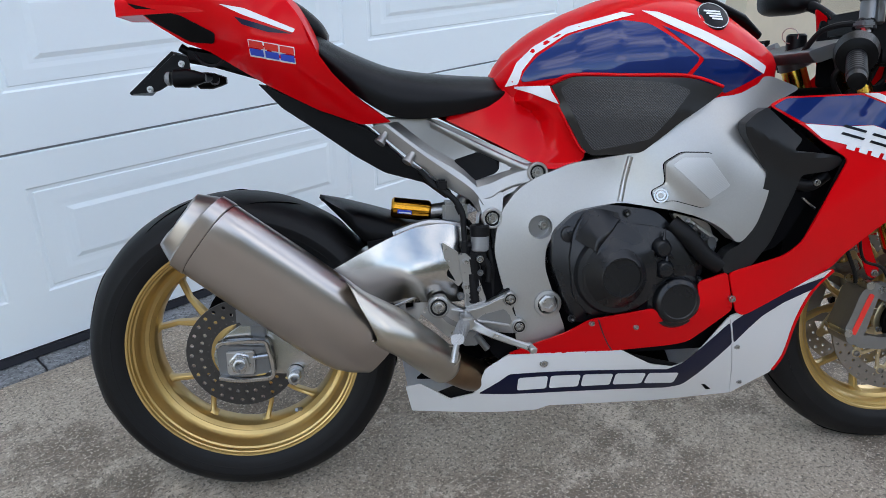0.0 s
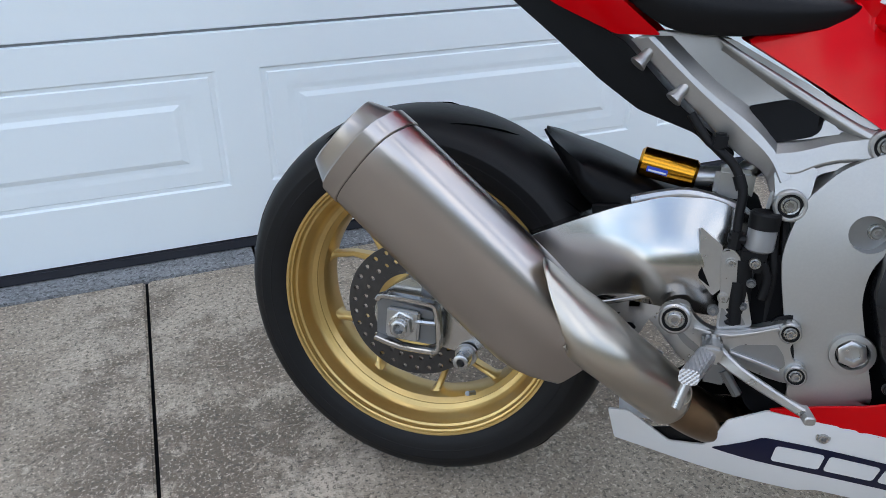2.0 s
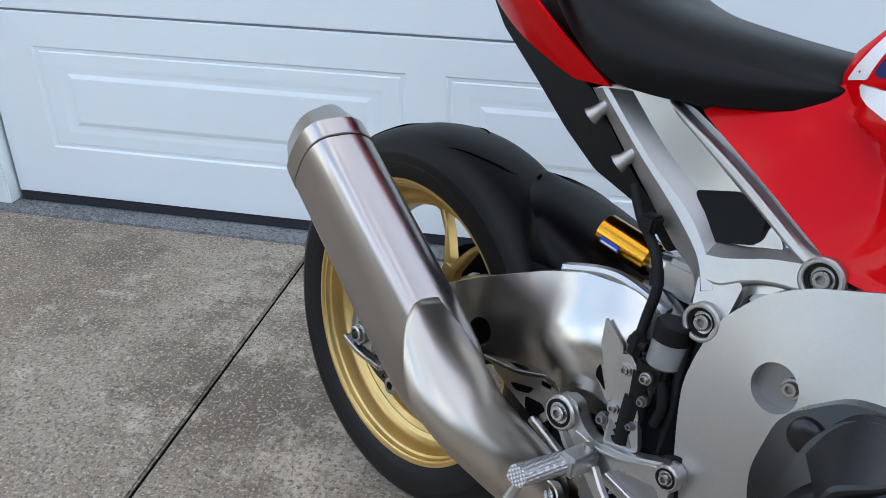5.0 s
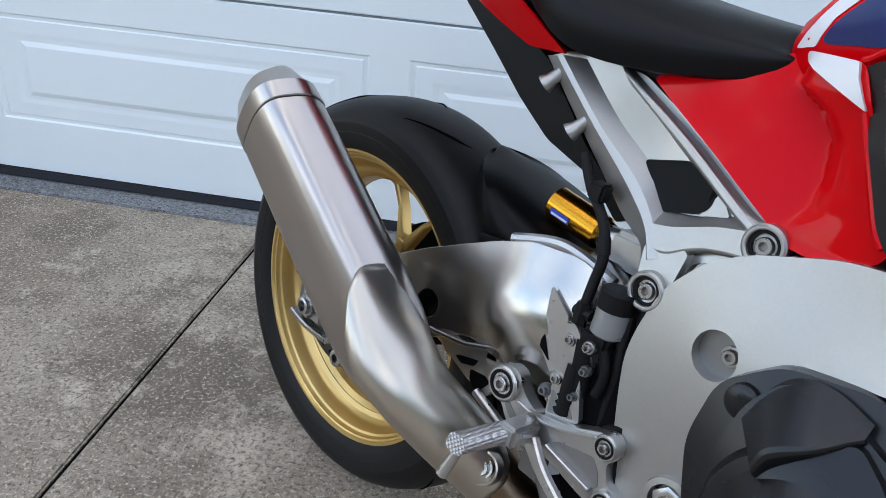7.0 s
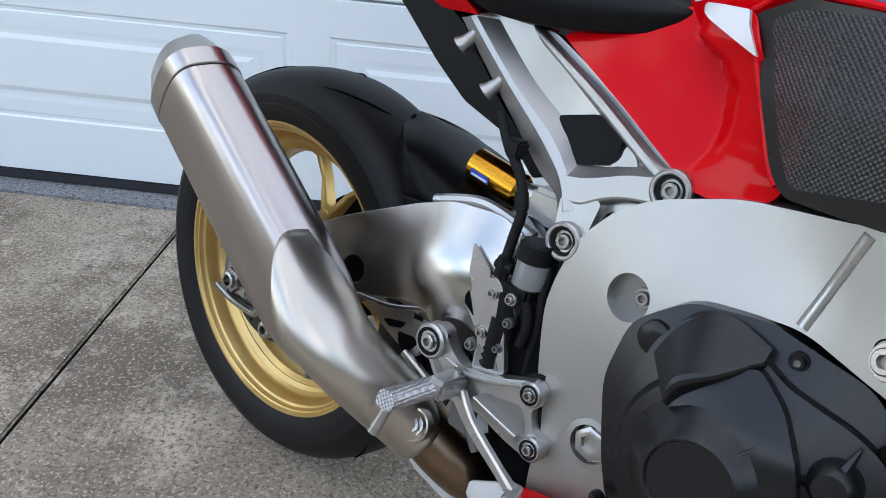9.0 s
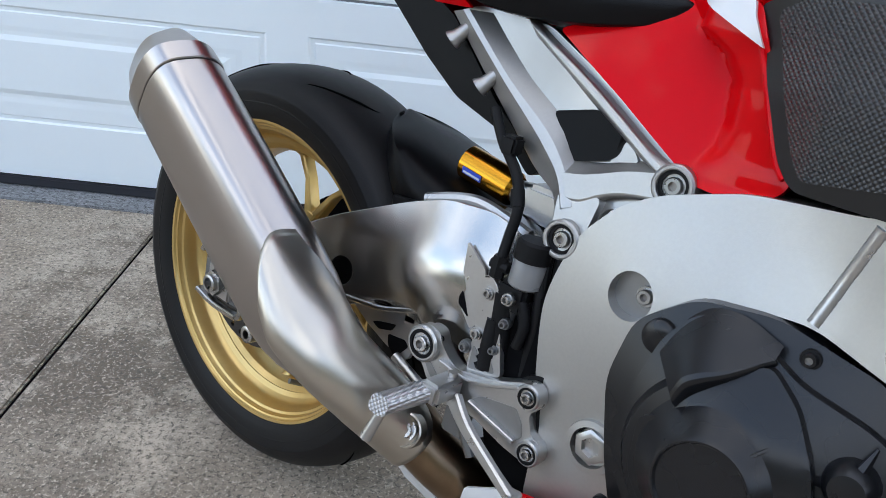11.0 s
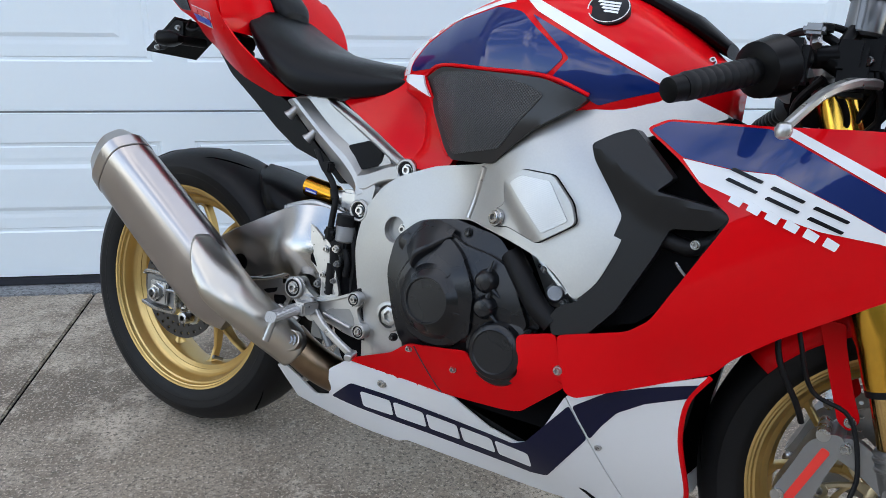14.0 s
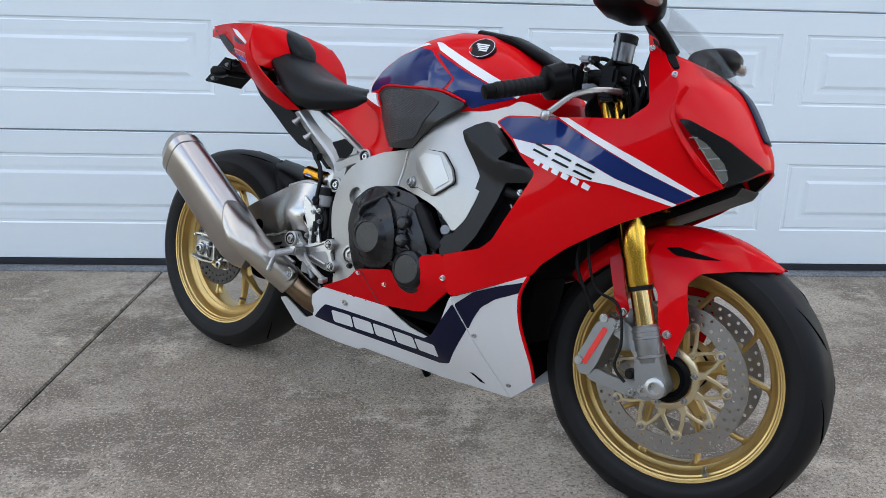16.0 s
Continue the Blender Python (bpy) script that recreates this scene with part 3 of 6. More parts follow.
for s in (-1, 1):
    brake_disc(FW, s * 0.068 - 0.0025, 0.122, 0.160, front, [(0.122, 0.128, 40, 0.0008, 0), (0.128, 0.142, 40, 0.0036, 0), (0.142, 0.160, 40, 0.0036, 0.5)])
    at = lambda r, k, y=0.067: Vector((FW[0] + r * math.cos(2 * math.pi * k / 10), s * y, FW[2] + r * math.sin(2 * math.pi * k / 10)))
    carrier = part("disc_carrier", lathe([(s * 0.063, 0.066), (s * 0.070, 0.066), (s * 0.072, 0.063), (s * 0.072, 0.052), (s * 0.063, 0.050)], FW, 60), CARRIER, front, "pale gold disc carrier", bevel=0.0008)
    for k in range(10):
        arms = [bar([at(0.062, k + 0.5), at(0.080, k + 0.5)], [0.020, 0.013], 0.007)]
        for e in (0.06, 0.94):
            arms.append(bar([at(0.074, k + 0.5), at(0.098, k + 0.5 + (e - 0.5) * 0.55), at(0.121, k + e)], [0.010, 0.0075, 0.009], 0.006))
        part("carrier_arm", merge(*arms), CARRIER, carrier)
        part("carrier_tab", turned([(-0.003, 0.0115), (0.003, 0.0115), (0.004, 0.0105)], at(0.120, k), (0, s, 0), 18), CARRIER, carrier)
    part("hub_ring", lathe([(s * 0.066, 0.049), (s * 0.078, 0.049), (s * 0.080, 0.046), (s * 0.080, 0.030), (s * 0.066, 0.030)], FW, 40), PLASTIC, front, "dark hub ring")
    for k in range(6):
        a = 2 * math.pi * (k + 0.3) / 6
        bolt((FW[0] + 0.056 * math.cos(a), s * 0.071, FW[2] + 0.056 * math.sin(a)), (0, s, 0), 0.0075, front, head=0.005)
    for k in range(10):
        a = 2 * math.pi * k / 10
        part("rivet", turned([(0, 0.0065), (s * 0.007, 0.0065), (s * 0.0075, 0.004), (s * 0.003, 0.0035)], (FW[0] + 0.122 * math.cos(a), s * 0.069, FW[2] + 0.122 * math.sin(a)), (0, 1, 0), 14), STEEL, front)
    part("sensor_ring", lathe([(s * 0.078, 0.040), (s * 0.082, 0.040), (s * 0.082, 0.030), (s * 0.078, 0.030)], FW, 40), DARK, front)
part("valve", tube([(1.50, -0.03, 0.125), (1.508, -0.055, 0.118)], 0.005, 8, 1), CHROME, front)

# ---- side surfaces ----
LOW = sheet([(0.586, 0.281, -0.137), (0.873, 0.219, -0.107), (0.983, 0.291, -0.137), (1.041, 0.176, -0.041), (0.928, 0.415, -0.217), (0.751, 0.364, -0.195), (0.5, 0.25, -0.13), (0.325, 0.165, -0.045), (0.315, 0.23, -0.095), (0.6, 0.18, -0.08), (0.85, 0.175, -0.06), (0.5, 0.31, -0.15), (1.1, 0.25, -0.09), (1.1, 0.42, -0.19)])
UP = sheet([(0.928, 0.415, -0.217), (1.277, 0.681, -0.232), (1.095, 0.68, -0.235), (1.0, 0.77, -0.20), (1.04, 0.52, -0.238), (1.1, 0.45, -0.20), (1.31, 0.59, -0.20), (1.42, 0.65, -0.15), (1.355, 0.892, -0.181), (1.293, 0.943, -0.165), (1.37, 0.82, -0.19), (1.47, 0.70, -0.12), (1.25, 0.79, -0.235), (0.9, 0.44, -0.215)])
SPAR = sheet([(0.5, 0.57, -0.13), (0.59, 0.40, -0.145), (0.58, 0.557, -0.146), (0.62, 0.36, -0.147), (0.73, 0.64, -0.16), (0.80, 0.60, -0.20), (0.80, 0.68, -0.195), (0.9, 0.62, -0.212), (0.9, 0.75, -0.195), (0.985, 0.65, -0.215), (1.0, 0.8, -0.155), (1.06, 0.79, -0.14)])



def out_of(f, x, z):
    """Outward normal of a side surface."""
    e = 0.004
    return Vector((f(x + e, z) - f(x - e, z), -2 * e, f(x, z + e) - f(x, z - e))).normalized()


# ---- frame ----
frame_spar = part("frame_spar", skin([(0.495, 0.545), (0.505, 0.585), (0.535, 0.625), (0.57, 0.648), (0.64, 0.674), (0.73, 0.688), (0.765, 0.698), (0.815, 0.744), (0.868, 0.779), (0.94, 0.808), (1.02, 0.826), (1.09, 0.80), (1.0, 0.765), (0.945, 0.738), (0.965, 0.702), (0.998, 0.663), (0.985, 0.603), (0.965, 0.552), (0.935, 0.518), (0.915, 0.54), (0.895, 0.556), (0.863, 0.572), (0.812, 0.587), (0.728, 0.600), (0.667, 0.590), (0.612, 0.562), (0.587, 0.515), (0.586, 0.475), (0.609, 0.402), (0.628, 0.345), (0.60, 0.30), (0.535, 0.30), (0.528, 0.37), (0.515, 0.41), (0.498, 0.475), (0.491, 0.51)], SPAR, 0.016, 0.022, 0.045, bore=(0.578, 0.556, 0.0225)), ALU, BIKE, "silver aluminium twin-spar frame", bevel=0.009)
flip(frame_spar)
seam = [(0.726 + 0.018 * t, 0.602 + 0.083 * t) for t in np.linspace(0, 1, 33)]
part("weld_seam", tube([(x, SPAR(x, z) + 0.0015, z) for x, z in seam], [0.0058 + 0.0002 * (-1) ** i for i in range(33)], 10, 1), CAST, frame_spar, "rippled weld bead")


def slider_y(x, z):
    """The frame cover: a raised field beyond a slanting crease, a sloping flank before it."""
    d = ((x - 0.800) * 0.067 + (z - 0.668) * 0.072) / 0.0983
    return SPAR(x, z) - 0.003 - 0.008 * max(0.0, min(1.0, (d + 0.024) / 0.024))



part("slider_gasket", skin([(0.7745, 0.622), (0.782, 0.5985), (0.812, 0.6045), (0.866, 0.5885), (0.9235, 0.6275), (0.9135, 0.656), (0.878, 0.6915), (0.8255, 0.6935), (0.7945, 0.674), (0.7985, 0.6365)], SPAR, 0.008, 0.015, 0.004, 0.0012), DARK, BIKE, "dark joint round the frame cover")
slider = part("slider_cover", skin([(0.776, 0.622), (0.783, 0.600), (0.812, 0.606), (0.866, 0.590), (0.922, 0.628), (0.912, 0.655), (0.877, 0.690), (0.826, 0.692), (0.796, 0.673), (0.800, 0.636)], slider_y, 0.008, 0.007, 0.012), ALU, BIKE, "silver frame cover with a knurled field", bevel=0.004)
part("knurled_field", skin([(0.808, 0.670), (0.826, 0.684), (0.874, 0.682), (0.911, 0.630), (0.874, 0.606)], slider_y, 0.004, 0.012, 0.003, 0.0014), RIBBED, slider, "field of fine ribs", bevel=0.0012)
bolt((0.790, SPAR(0.79, 0.615) - 0.008, 0.615), out_of(SPAR, 0.79, 0.615), 0.014, slider)
pivot = part("pivot_boss", lathe([(-0.012, 0.024), (0.004, 0.027), (0.008, 0.026), (0.009, 0.020), (0.002, 0.019), (-0.012, 0.018)], (0.591, SPAR(0.591, 0.406) + 0.002, 0.406), 32, OUT), ALU, BIKE)
part("pivot_nut", turned([(-0.004, 0.018), (0.006, 0.018), (0.007, 0.0165), (0.007, 0.010), (0.001, 0.0095)], (0.591, SPAR(0.591, 0.406) + 0.001, 0.406), OUT, 6), CAST, pivot)
# black ring painting the shade in the recess round the nut
part("pivot_gap", lathe([(-0.004, 0.0205), (0.0015, 0.0205), (0.0015, 0.017), (-0.004, 0.017)], (0.591, SPAR(0.591, 0.406) + 0.002, 0.406), 28, OUT), RUBBER, pivot)
bore_y = SPAR(0.578, 0.556)
hole = part("bore_floor", turned([(-0.004, 0.0235), (0.0, 0.0235)], (0.578, bore_y + 0.017, 0.556), OUT, 24), CALGREY, BIKE, "grey floor of a bolt recess")
bolt((0.5875, bore_y + 0.016, 0.5575), OUT, 0.0100, hole, head=0.007)

# ---- subframe ----
SUBY = sheet([(0.28, 0.75, -0.098), (0.575, 0.66, -0.118), (0.49, 0.575, -0.118), (0.45, 0.68, -0.095), (0.38, 0.76, -0.095)])
sub = part("subframe", skin([(0.268, 0.752), (0.30, 0.765), (0.39, 0.762), (0.575, 0.674), (0.592, 0.660), (0.580, 0.638), (0.535, 0.622), (0.513, 0.612), (0.507, 0.575), (0.49, 0.558), (0.472, 0.574), (0.463, 0.606), (0.42, 0.643), (0.353, 0.690), (0.30, 0.726)], SUBY, 0.008, 0.02, 0.012, -0.007), PLATE, BIKE, "silver cast aluminium subframe", bevel=0.003)
part("stem", skin([(0.464, 0.612), (0.476, 0.626), (0.512, 0.622), (0.508, 0.575), (0.49, 0.560), (0.472, 0.576)], SUBY, 0.006, 0.012, 0.026, 0.0065), ALU, sub, bevel=0.004)
for nm, lines in (
        ("top_rail", ([(0.368, 0.768, -0.020), (0.414, 0.744, -0.020), (0.461, 0.721, -0.020), (0.548, 0.678, -0.020), (0.572, 0.676, -0.020)],
                      [(0.368, 0.767, 0.004), (0.414, 0.743, 0.004), (0.461, 0.720, 0.004), (0.548, 0.677, 0.004), (0.572, 0.675, 0.004)],
                      [(0.371, 0.764, 0.008), (0.416, 0.740, 0.008), (0.462, 0.717, 0.008), (0.547, 0.674, 0.008), (0.570, 0.668, 0.008)],
                      [(0.381, 0.754, 0.008), (0.420, 0.731, 0.008), (0.463, 0.708, 0.008), (0.533, 0.673, 0.008), (0.560, 0.662, 0.008)],
                      [(0.378, 0.748, -0.007), (0.417, 0.726, -0.007), (0.460, 0.701, -0.007), (0.520, 0.672, -0.007), (0.545, 0.662, -0.007)])),
        ("lower_rail", ([(0.268, 0.752, -0.024), (0.346, 0.683, -0.024), (0.416, 0.626, -0.024), (0.452, 0.605, -0.024), (0.466, 0.582, -0.024)],
                        [(0.268, 0.752, -0.004), (0.346, 0.684, -0.004), (0.416, 0.627, -0.004), (0.452, 0.607, -0.004), (0.466, 0.584, -0.004)],
                        [(0.290, 0.756, 0.008), (0.362, 0.698, 0.008), (0.421, 0.655, 0.008), (0.456, 0.627, 0.008), (0.474, 0.600, 0.008)],
                        [(0.297, 0.758, 0.007), (0.367, 0.702, 0.007), (0.427, 0.664, 0.007), (0.463, 0.633, 0.007), (0.484, 0.605, 0.007)],
                        [(0.318, 0.760, -0.007), (0.380, 0.710, -0.007), (0.429, 0.680, -0.007), (0.462, 0.648, -0.007), (0.490, 0.630, -0.007)])),
        ("lower_arm", ([(0.455, 0.646, -0.007), (0.480, 0.649, -0.007), (0.503, 0.655, -0.007), (0.525, 0.664, -0.007), (0.550, 0.672, -0.007)],
                       [(0.460, 0.632, 0.0075), (0.482, 0.637, 0.0075), (0.503, 0.645, 0.0075), (0.527, 0.655, 0.0075), (0.560, 0.664, 0.0075)],
                       [(0.474, 0.610, 0.0075), (0.490, 0.613, 0.0075), (0.508, 0.624, 0.0075), (0.532, 0.634, 0.0075), (0.570, 0.642, 0.0075)],
                       [(0.475, 0.606, 0.002), (0.492, 0.609, 0.002), (0.510, 0.621, 0.002), (0.533, 0.631, 0.002), (0.571, 0.639, 0.002)],
                       [(0.475, 0.606, -0.022), (0.492, 0.609, -0.022), (0.510, 0.621, -0.022), (0.533, 0.631, -0.022), (0.571, 0.639, -0.022)]))):
    part(nm, ribbon(lines, SUBY), ALU, sub, sharp=25, bevel=0.0018)
part("light_pocket", skin([(0.500, 0.655), (0.512, 0.682), (0.524, 0.671), (0.530, 0.664)], SUBY, 0.003, 0.02, 0.004, -0.004), ALU, sub)
part("infill_panel", skin([(0.421, 0.684), (0.468, 0.698), (0.509, 0.682), (0.508, 0.664), (0.499, 0.656), (0.459, 0.643)], SUBY, 0.006, 0.02, 0.004, -0.0035), PLASTIC, sub, "black infill panel", bevel=0.001)
for x, z in ((0.577, 0.658), (0.489, 0.574)):
    y = SUBY(x, z) - 0.006
    part("mount_ring", lathe([(-0.016, 0.020), (0.006, 0.020), (0.008, 0.018), (0.008, 0.015), (0.003, 0.0145), (-0.016, 0.0145)], (x, y, z), 28, OUT), ALU, sub, bevel=0.001)
    # black ring stands for the shaded gap between bolt and mount
    part("mount_gap", lathe([(-0.010, 0.0150), (0.0045, 0.0150), (0.0045, 0.0112), (-0.010, 0.0112)], (x, y, z), 28, OUT), RUBBER, sub, "black ring painting the shaded gap round the bolt")
    bolt((x, y, z), OUT, 0.0116, sub)
for x, z in ((0.288, 0.731), (0.338, 0.692)):
    part("bung", turned([(-0.014, 0.008), (-0.004, 0.0075), (0.004, 0.0085), (0.010, 0.0110), (0.012, 0.0110), (0.013, 0.006)], (x, -0.098, z), (-0.55, -0.35, -0.75), 12), ALU, sub)
flip(sub)

# ---- bodywork, lower ----
belly = part("belly_pan", skin([(0.312, 0.235), (0.326, 0.158), (0.588, 0.150), (0.611, 0.160), (0.847, 0.140), (0.93, 0.143), (1.035, 0.139), (0.937, 0.372), (0.883, 0.270), (0.851, 0.255), (0.802, 0.266), (0.736, 0.306), (0.513, 0.307), (0.469, 0.276), (0.45, 0.213), (0.404, 0.196), (0.341, 0.243)], LOW, 0.004, 0.022, 0.005), WHITE, BIKE, "white belly pan with a navy band", bevel=0.0018)
front_low = part("lower_front_panel", skin([(0.9378, 0.374), (0.955, 0.379), (1.13, 0.459), (1.103, 0.40), (1.098, 0.33), (1.112, 0.235), (1.106, 0.196), (1.0365, 0.139)], LOW, 0.003, 0.022, 0.005), WHITE, BIKE, "white lower fairing panel", bevel=0.0018)
part("arch_edge", bar([(x, LOW(x, z) + 0.001, z) for x, z in ((1.132, 0.458), (1.106, 0.41), (1.100, 0.34), (1.112, 0.25), (1.109, 0.205))], 0.007, 0.006, n=6), RED, front_low, "red edge round the wheel arch")
part("navy_band", skin([(0.458, 0.213), (0.517, 0.261), (0.842, 0.249), (0.868, 0.264), (0.940, 0.355), (0.943, 0.356), (0.967, 0.302), (0.893, 0.194), (0.86, 0.186), (0.593, 0.202)], LOW, 0.006, 0.02, 0.001, 0.0012), NAVY, belly)
part("navy_band", skin([(0.947, 0.358), (1.00, 0.398), (1.06, 0.423), (1.124, 0.445), (1.108, 0.418), (1.05, 0.392), (1.012, 0.365), (0.990, 0.335), (0.971, 0.303)], LOW, 0.006, 0.02, 0.001, 0.0012), NAVY, front_low)
letters = np.linspace(0.533, 0.872, 6)
for k in range(5):
    x0, x1 = letters[k] + 0.003, letters[k + 1] - 0.003
    h = lambda x: 0.2335 - 0.012 * (x - 0.533) / 0.335
    part("logo_bar", skin([(x0, h(x0) - 0.0165), (x1, h(x1) - 0.0165), (x1, h(x1) + 0.0165), (x0, h(x0) + 0.0165)], LOW, 0.006, 0.03, 0.001, 0.0026), WHITE, belly)
red_low = part("lower_red_panel", skin([(0.51, 0.309), (0.618, 0.353), (0.663, 0.385), (0.778, 0.405), (0.802, 0.372), (0.842, 0.364), (0.866, 0.392), (0.858, 0.452), (0.916, 0.468), (0.937, 0.388), (0.864, 0.322), (0.835, 0.316), (0.733, 0.307), (0.66, 0.302)], lambda x, z: LOW(x, z) if z < 0.4 else LOW(x, 0.4) - 0.12 * (z - 0.4), 0.010, 0.02, 0.005), RED, BIKE, "red lower side panel", bevel=0.0018)
# uncut panel: the slot's shade is a dark sheet laid on top
part("vent_slot", skin([(0.944, 0.186), (0.955, 0.183), (0.978, 0.162), (0.966, 0.163)], LOW, 0.002, 0.02, 0.002, 0.0012), DARK, belly, "dark sheet painting the shade of a vent slot")
part("panel_seam", tube([(x, LOW(x, z) - 0.0002, z) for x, z in ((0.676, 0.384), (0.690, 0.352), (0.706, 0.322), (0.716, 0.308))], 0.0012, 6), SEAL, red_low, "fine dark panel joint")
for x, z in ((0.586, 0.281),):
    bolt((x, LOW(x, z), z), OUT, 0.009, belly)
for x, z in ((0.751, 0.364), (0.665, 0.376)):
    bolt((x, LOW(x, z), z), OUT, 0.006, red_low)
for x, z in ((0.983, 0.291), (1.041, 0.176)):
    bolt((x, LOW(x, z), z), OUT, 0.006, front_low)
for nm, ol in (("inner_liner", [(0.945, 0.372), (1.125, 0.452), (1.100, 0.40), (1.094, 0.33), (1.104, 0.235), (1.040, 0.150)]), ("inner_liner", [(0.34, 0.19), (0.60, 0.165), (0.93, 0.165), (0.91, 0.30), (0.88, 0.255), (0.74, 0.30), (0.52, 0.30)])):
    flip(part(nm, skin(ol, LOW, 0.008, 0.03, 0.002, -0.007), PLASTIC, front_low, "black inside of the panel"))
for ob in (belly, front_low, red_low):
    flip(ob)

# ---- bodywork, upper ----
side = part("side_fairing", skin([(0.918, 0.466), (1.02, 0.498), (1.048, 0.521), (1.126, 0.671), (1.085, 0.70), (1.048, 0.733), (0.991, 0.771), (1.02, 0.786), (1.15, 0.788), (1.294, 0.796), (1.326, 0.830), (1.297, 0.925), (1.278, 0.975), (1.31, 0.955), (1.362, 0.875), (1.368, 0.845), (1.378, 0.811), (1.42, 0.772), (1.472, 0.698), (1.43, 0.672), (1.395, 0.648), (1.305, 0.598), (1.205, 0.531), (1.152, 0.487), (1.133, 0.461), (0.955, 0.379), (0.939, 0.386)], UP, 0.010, 0.025, 0.005), RED, BIKE, "glossy red side fairing with blue and white bands", bevel=0.0018)
part("blue_band", skin([(0.998, 0.770), (1.022, 0.783), (1.150, 0.785), (1.330, 0.705), (1.422, 0.669), (1.397, 0.651), (1.289, 0.683), (1.244, 0.703), (1.166, 0.732), (1.116, 0.731), (1.050, 0.738)], UP, 0.006, 0.02, 0.001, 0.0012), BLUE, side)
part("white_band", skin([(1.152, 0.788), (1.176, 0.788), (1.329, 0.722), (1.432, 0.673), (1.424, 0.669), (1.330, 0.706)], UP, 0.002, 0.02, 0.001, 0.0014), WHITE, side)
part("white_band", skin([(1.050, 0.737), (1.116, 0.730), (1.166, 0.731), (1.244, 0.702), (1.290, 0.682), (1.398, 0.650), (1.391, 0.645), (1.289, 0.668), (1.225, 0.672), (1.160, 0.686), (1.078, 0.710)], UP, 0.002, 0.02, 0.001, 0.0016), WHITE, side)
for k in range(3):
    x0 = 1.108 + 0.050 * k
    h = lambda x: 0.7215 - 0.325 * (x - 1.125)
    for lo, hi, w in ((-0.0100, -0.0045, 0.0), (0.0030, 0.0085, 0.004)):
        part("logo_bar", skin([(x0 + 0.001 + w, h(x0) + lo), (x0 + 0.040 + w, h(x0 + 0.04) + lo + 0.001), (x0 + 0.043 + w, h(x0 + 0.043) + hi), (x0 + 0.005 + w, h(x0 + 0.005) + hi)], UP, 0.0015, 0.03, 0.001, 0.0030), BLACKDECAL, side)
for k in range(6):
    x0 = 1.116 + 0.0225 * k
    h = lambda x: 0.696 - 0.31 * (x - 1.122)
    part("logo_bar", skin([(x0 + 0.002, h(x0) - 0.0065), (x0 + 0.0165, h(x0 + 0.02) - 0.0055), (x0 + 0.0205, h(x0 + 0.022) + 0.0045), (x0 + 0.006, h(x0) + 0.0045)], UP, 0.001, 0.03, 0.001, 0.0030), WHITE, side)
bolt((0.928, UP(0.928, 0.415), 0.415), OUT, 0.007, side)
bolt((0.862, -0.118, 0.318), OUT, 0.013, BIKE, name="sump_bolt", material=GREY)
bolt((1.355, UP(1.355, 0.892) - 0.001, 0.892), (0.4, -0.9, 0.1), 0.006, side)
bolt((1.296, UP(1.293, 0.943) - 0.001, 0.943), (0.4, -0.9, 0.1), 0.006, side)
flip(part("inner_liner", skin([(0.93, 0.46), (1.02, 0.49), (1.05, 0.52), (1.12, 0.67), (1.29, 0.79), (1.36, 0.80), (1.455, 0.70), (1.39, 0.652), (1.30, 0.604), (1.20, 0.537), (1.13, 0.47), (0.96, 0.386)], UP, 0.01, 0.03, 0.002, -0.007), PLASTIC, side, "black inside of the panel"))
flip(side)
def duct_y(x, z):
    """The duct panel: a ridge runs along its shoulder into the blade; both sides fall away from it."""
    d = z - float(np.interp(x, (0.93, 1.018, 1.12), (0.741, 0.689, 0.668)))
    fall = 0.32 * max(d, 0.0) + 0.28 * min(max(-d, 0.0), 0.045)
    return -0.231 + fall + 0.05 * max(0.0, x - 1.05)


duct = part("air_duct", skin([(0.930, 0.741), (0.955, 0.758), (0.981, 0.769), (1.045, 0.709), (1.026, 0.690), (1.115, 0.678), (1.124, 0.664), (1.103, 0.650), (1.050, 0.644), (1.036, 0.606), (0.996, 0.520), (0.962, 0.478), (0.911, 0.464), (0.902, 0.488), (0.914, 0.508), (0.940, 0.520), (0.961, 0.559), (0.984, 0.650), (0.936, 0.720)], duct_y, 0.006, 0.010, 0.03), SATIN, BIKE, "black satin air duct panel", sharp=20, bevel=0.003)
# flat dark sheet behind the duct, in place of the shaded depth
part("duct_mouth", skin([(0.970, 0.505), (1.030, 0.710), (1.048, 0.728), (1.122, 0.668), (1.045, 0.527), (1.02, 0.504), (0.93, 0.474)], -0.192, 0.004, 0.05, 0.01), DARK, duct, "dark sheet painting the shade in the radiator opening")
part("duct_hose", tube([(1.030, -0.198, 0.632), (1.075, -0.200, 0.622), (1.110, -0.196, 0.640)], 0.012, 12), RUBBER, duct, "black hose in the opening")
bolt((1.084, -0.212, 0.628), OUT, 0.0065, duct)
part("duct_wire", tube([(1.062, -0.206, 0.600), (1.074, -0.208, 0.588), (1.088, -0.206, 0.578)], 0.002, 6), CHROME, duct)
flip(duct)

# nose between the side panels
rows = [((1.462, -0.118, 0.700), (1.500, -0.07, 0.722), (1.523, 0, 0.742)), ((1.42, -0.158, 0.772), (1.482, -0.085, 0.775), (1.517, 0, 0.772)), ((1.378, -0.191, 0.812), (1.452, -0.10, 0.818), (1.495, 0, 0.815)), ((1.367, -0.188, 0.85), (1.428, -0.105, 0.858), (1.470, 0, 0.858)), ((1.358, -0.182, 0.880), (1.405, -0.11, 0.889), (1.446, 0, 0.888)), ((1.310, -0.168, 0.942), (1.372, -0.118, 0.925), (1.405, 0, 0.915))]
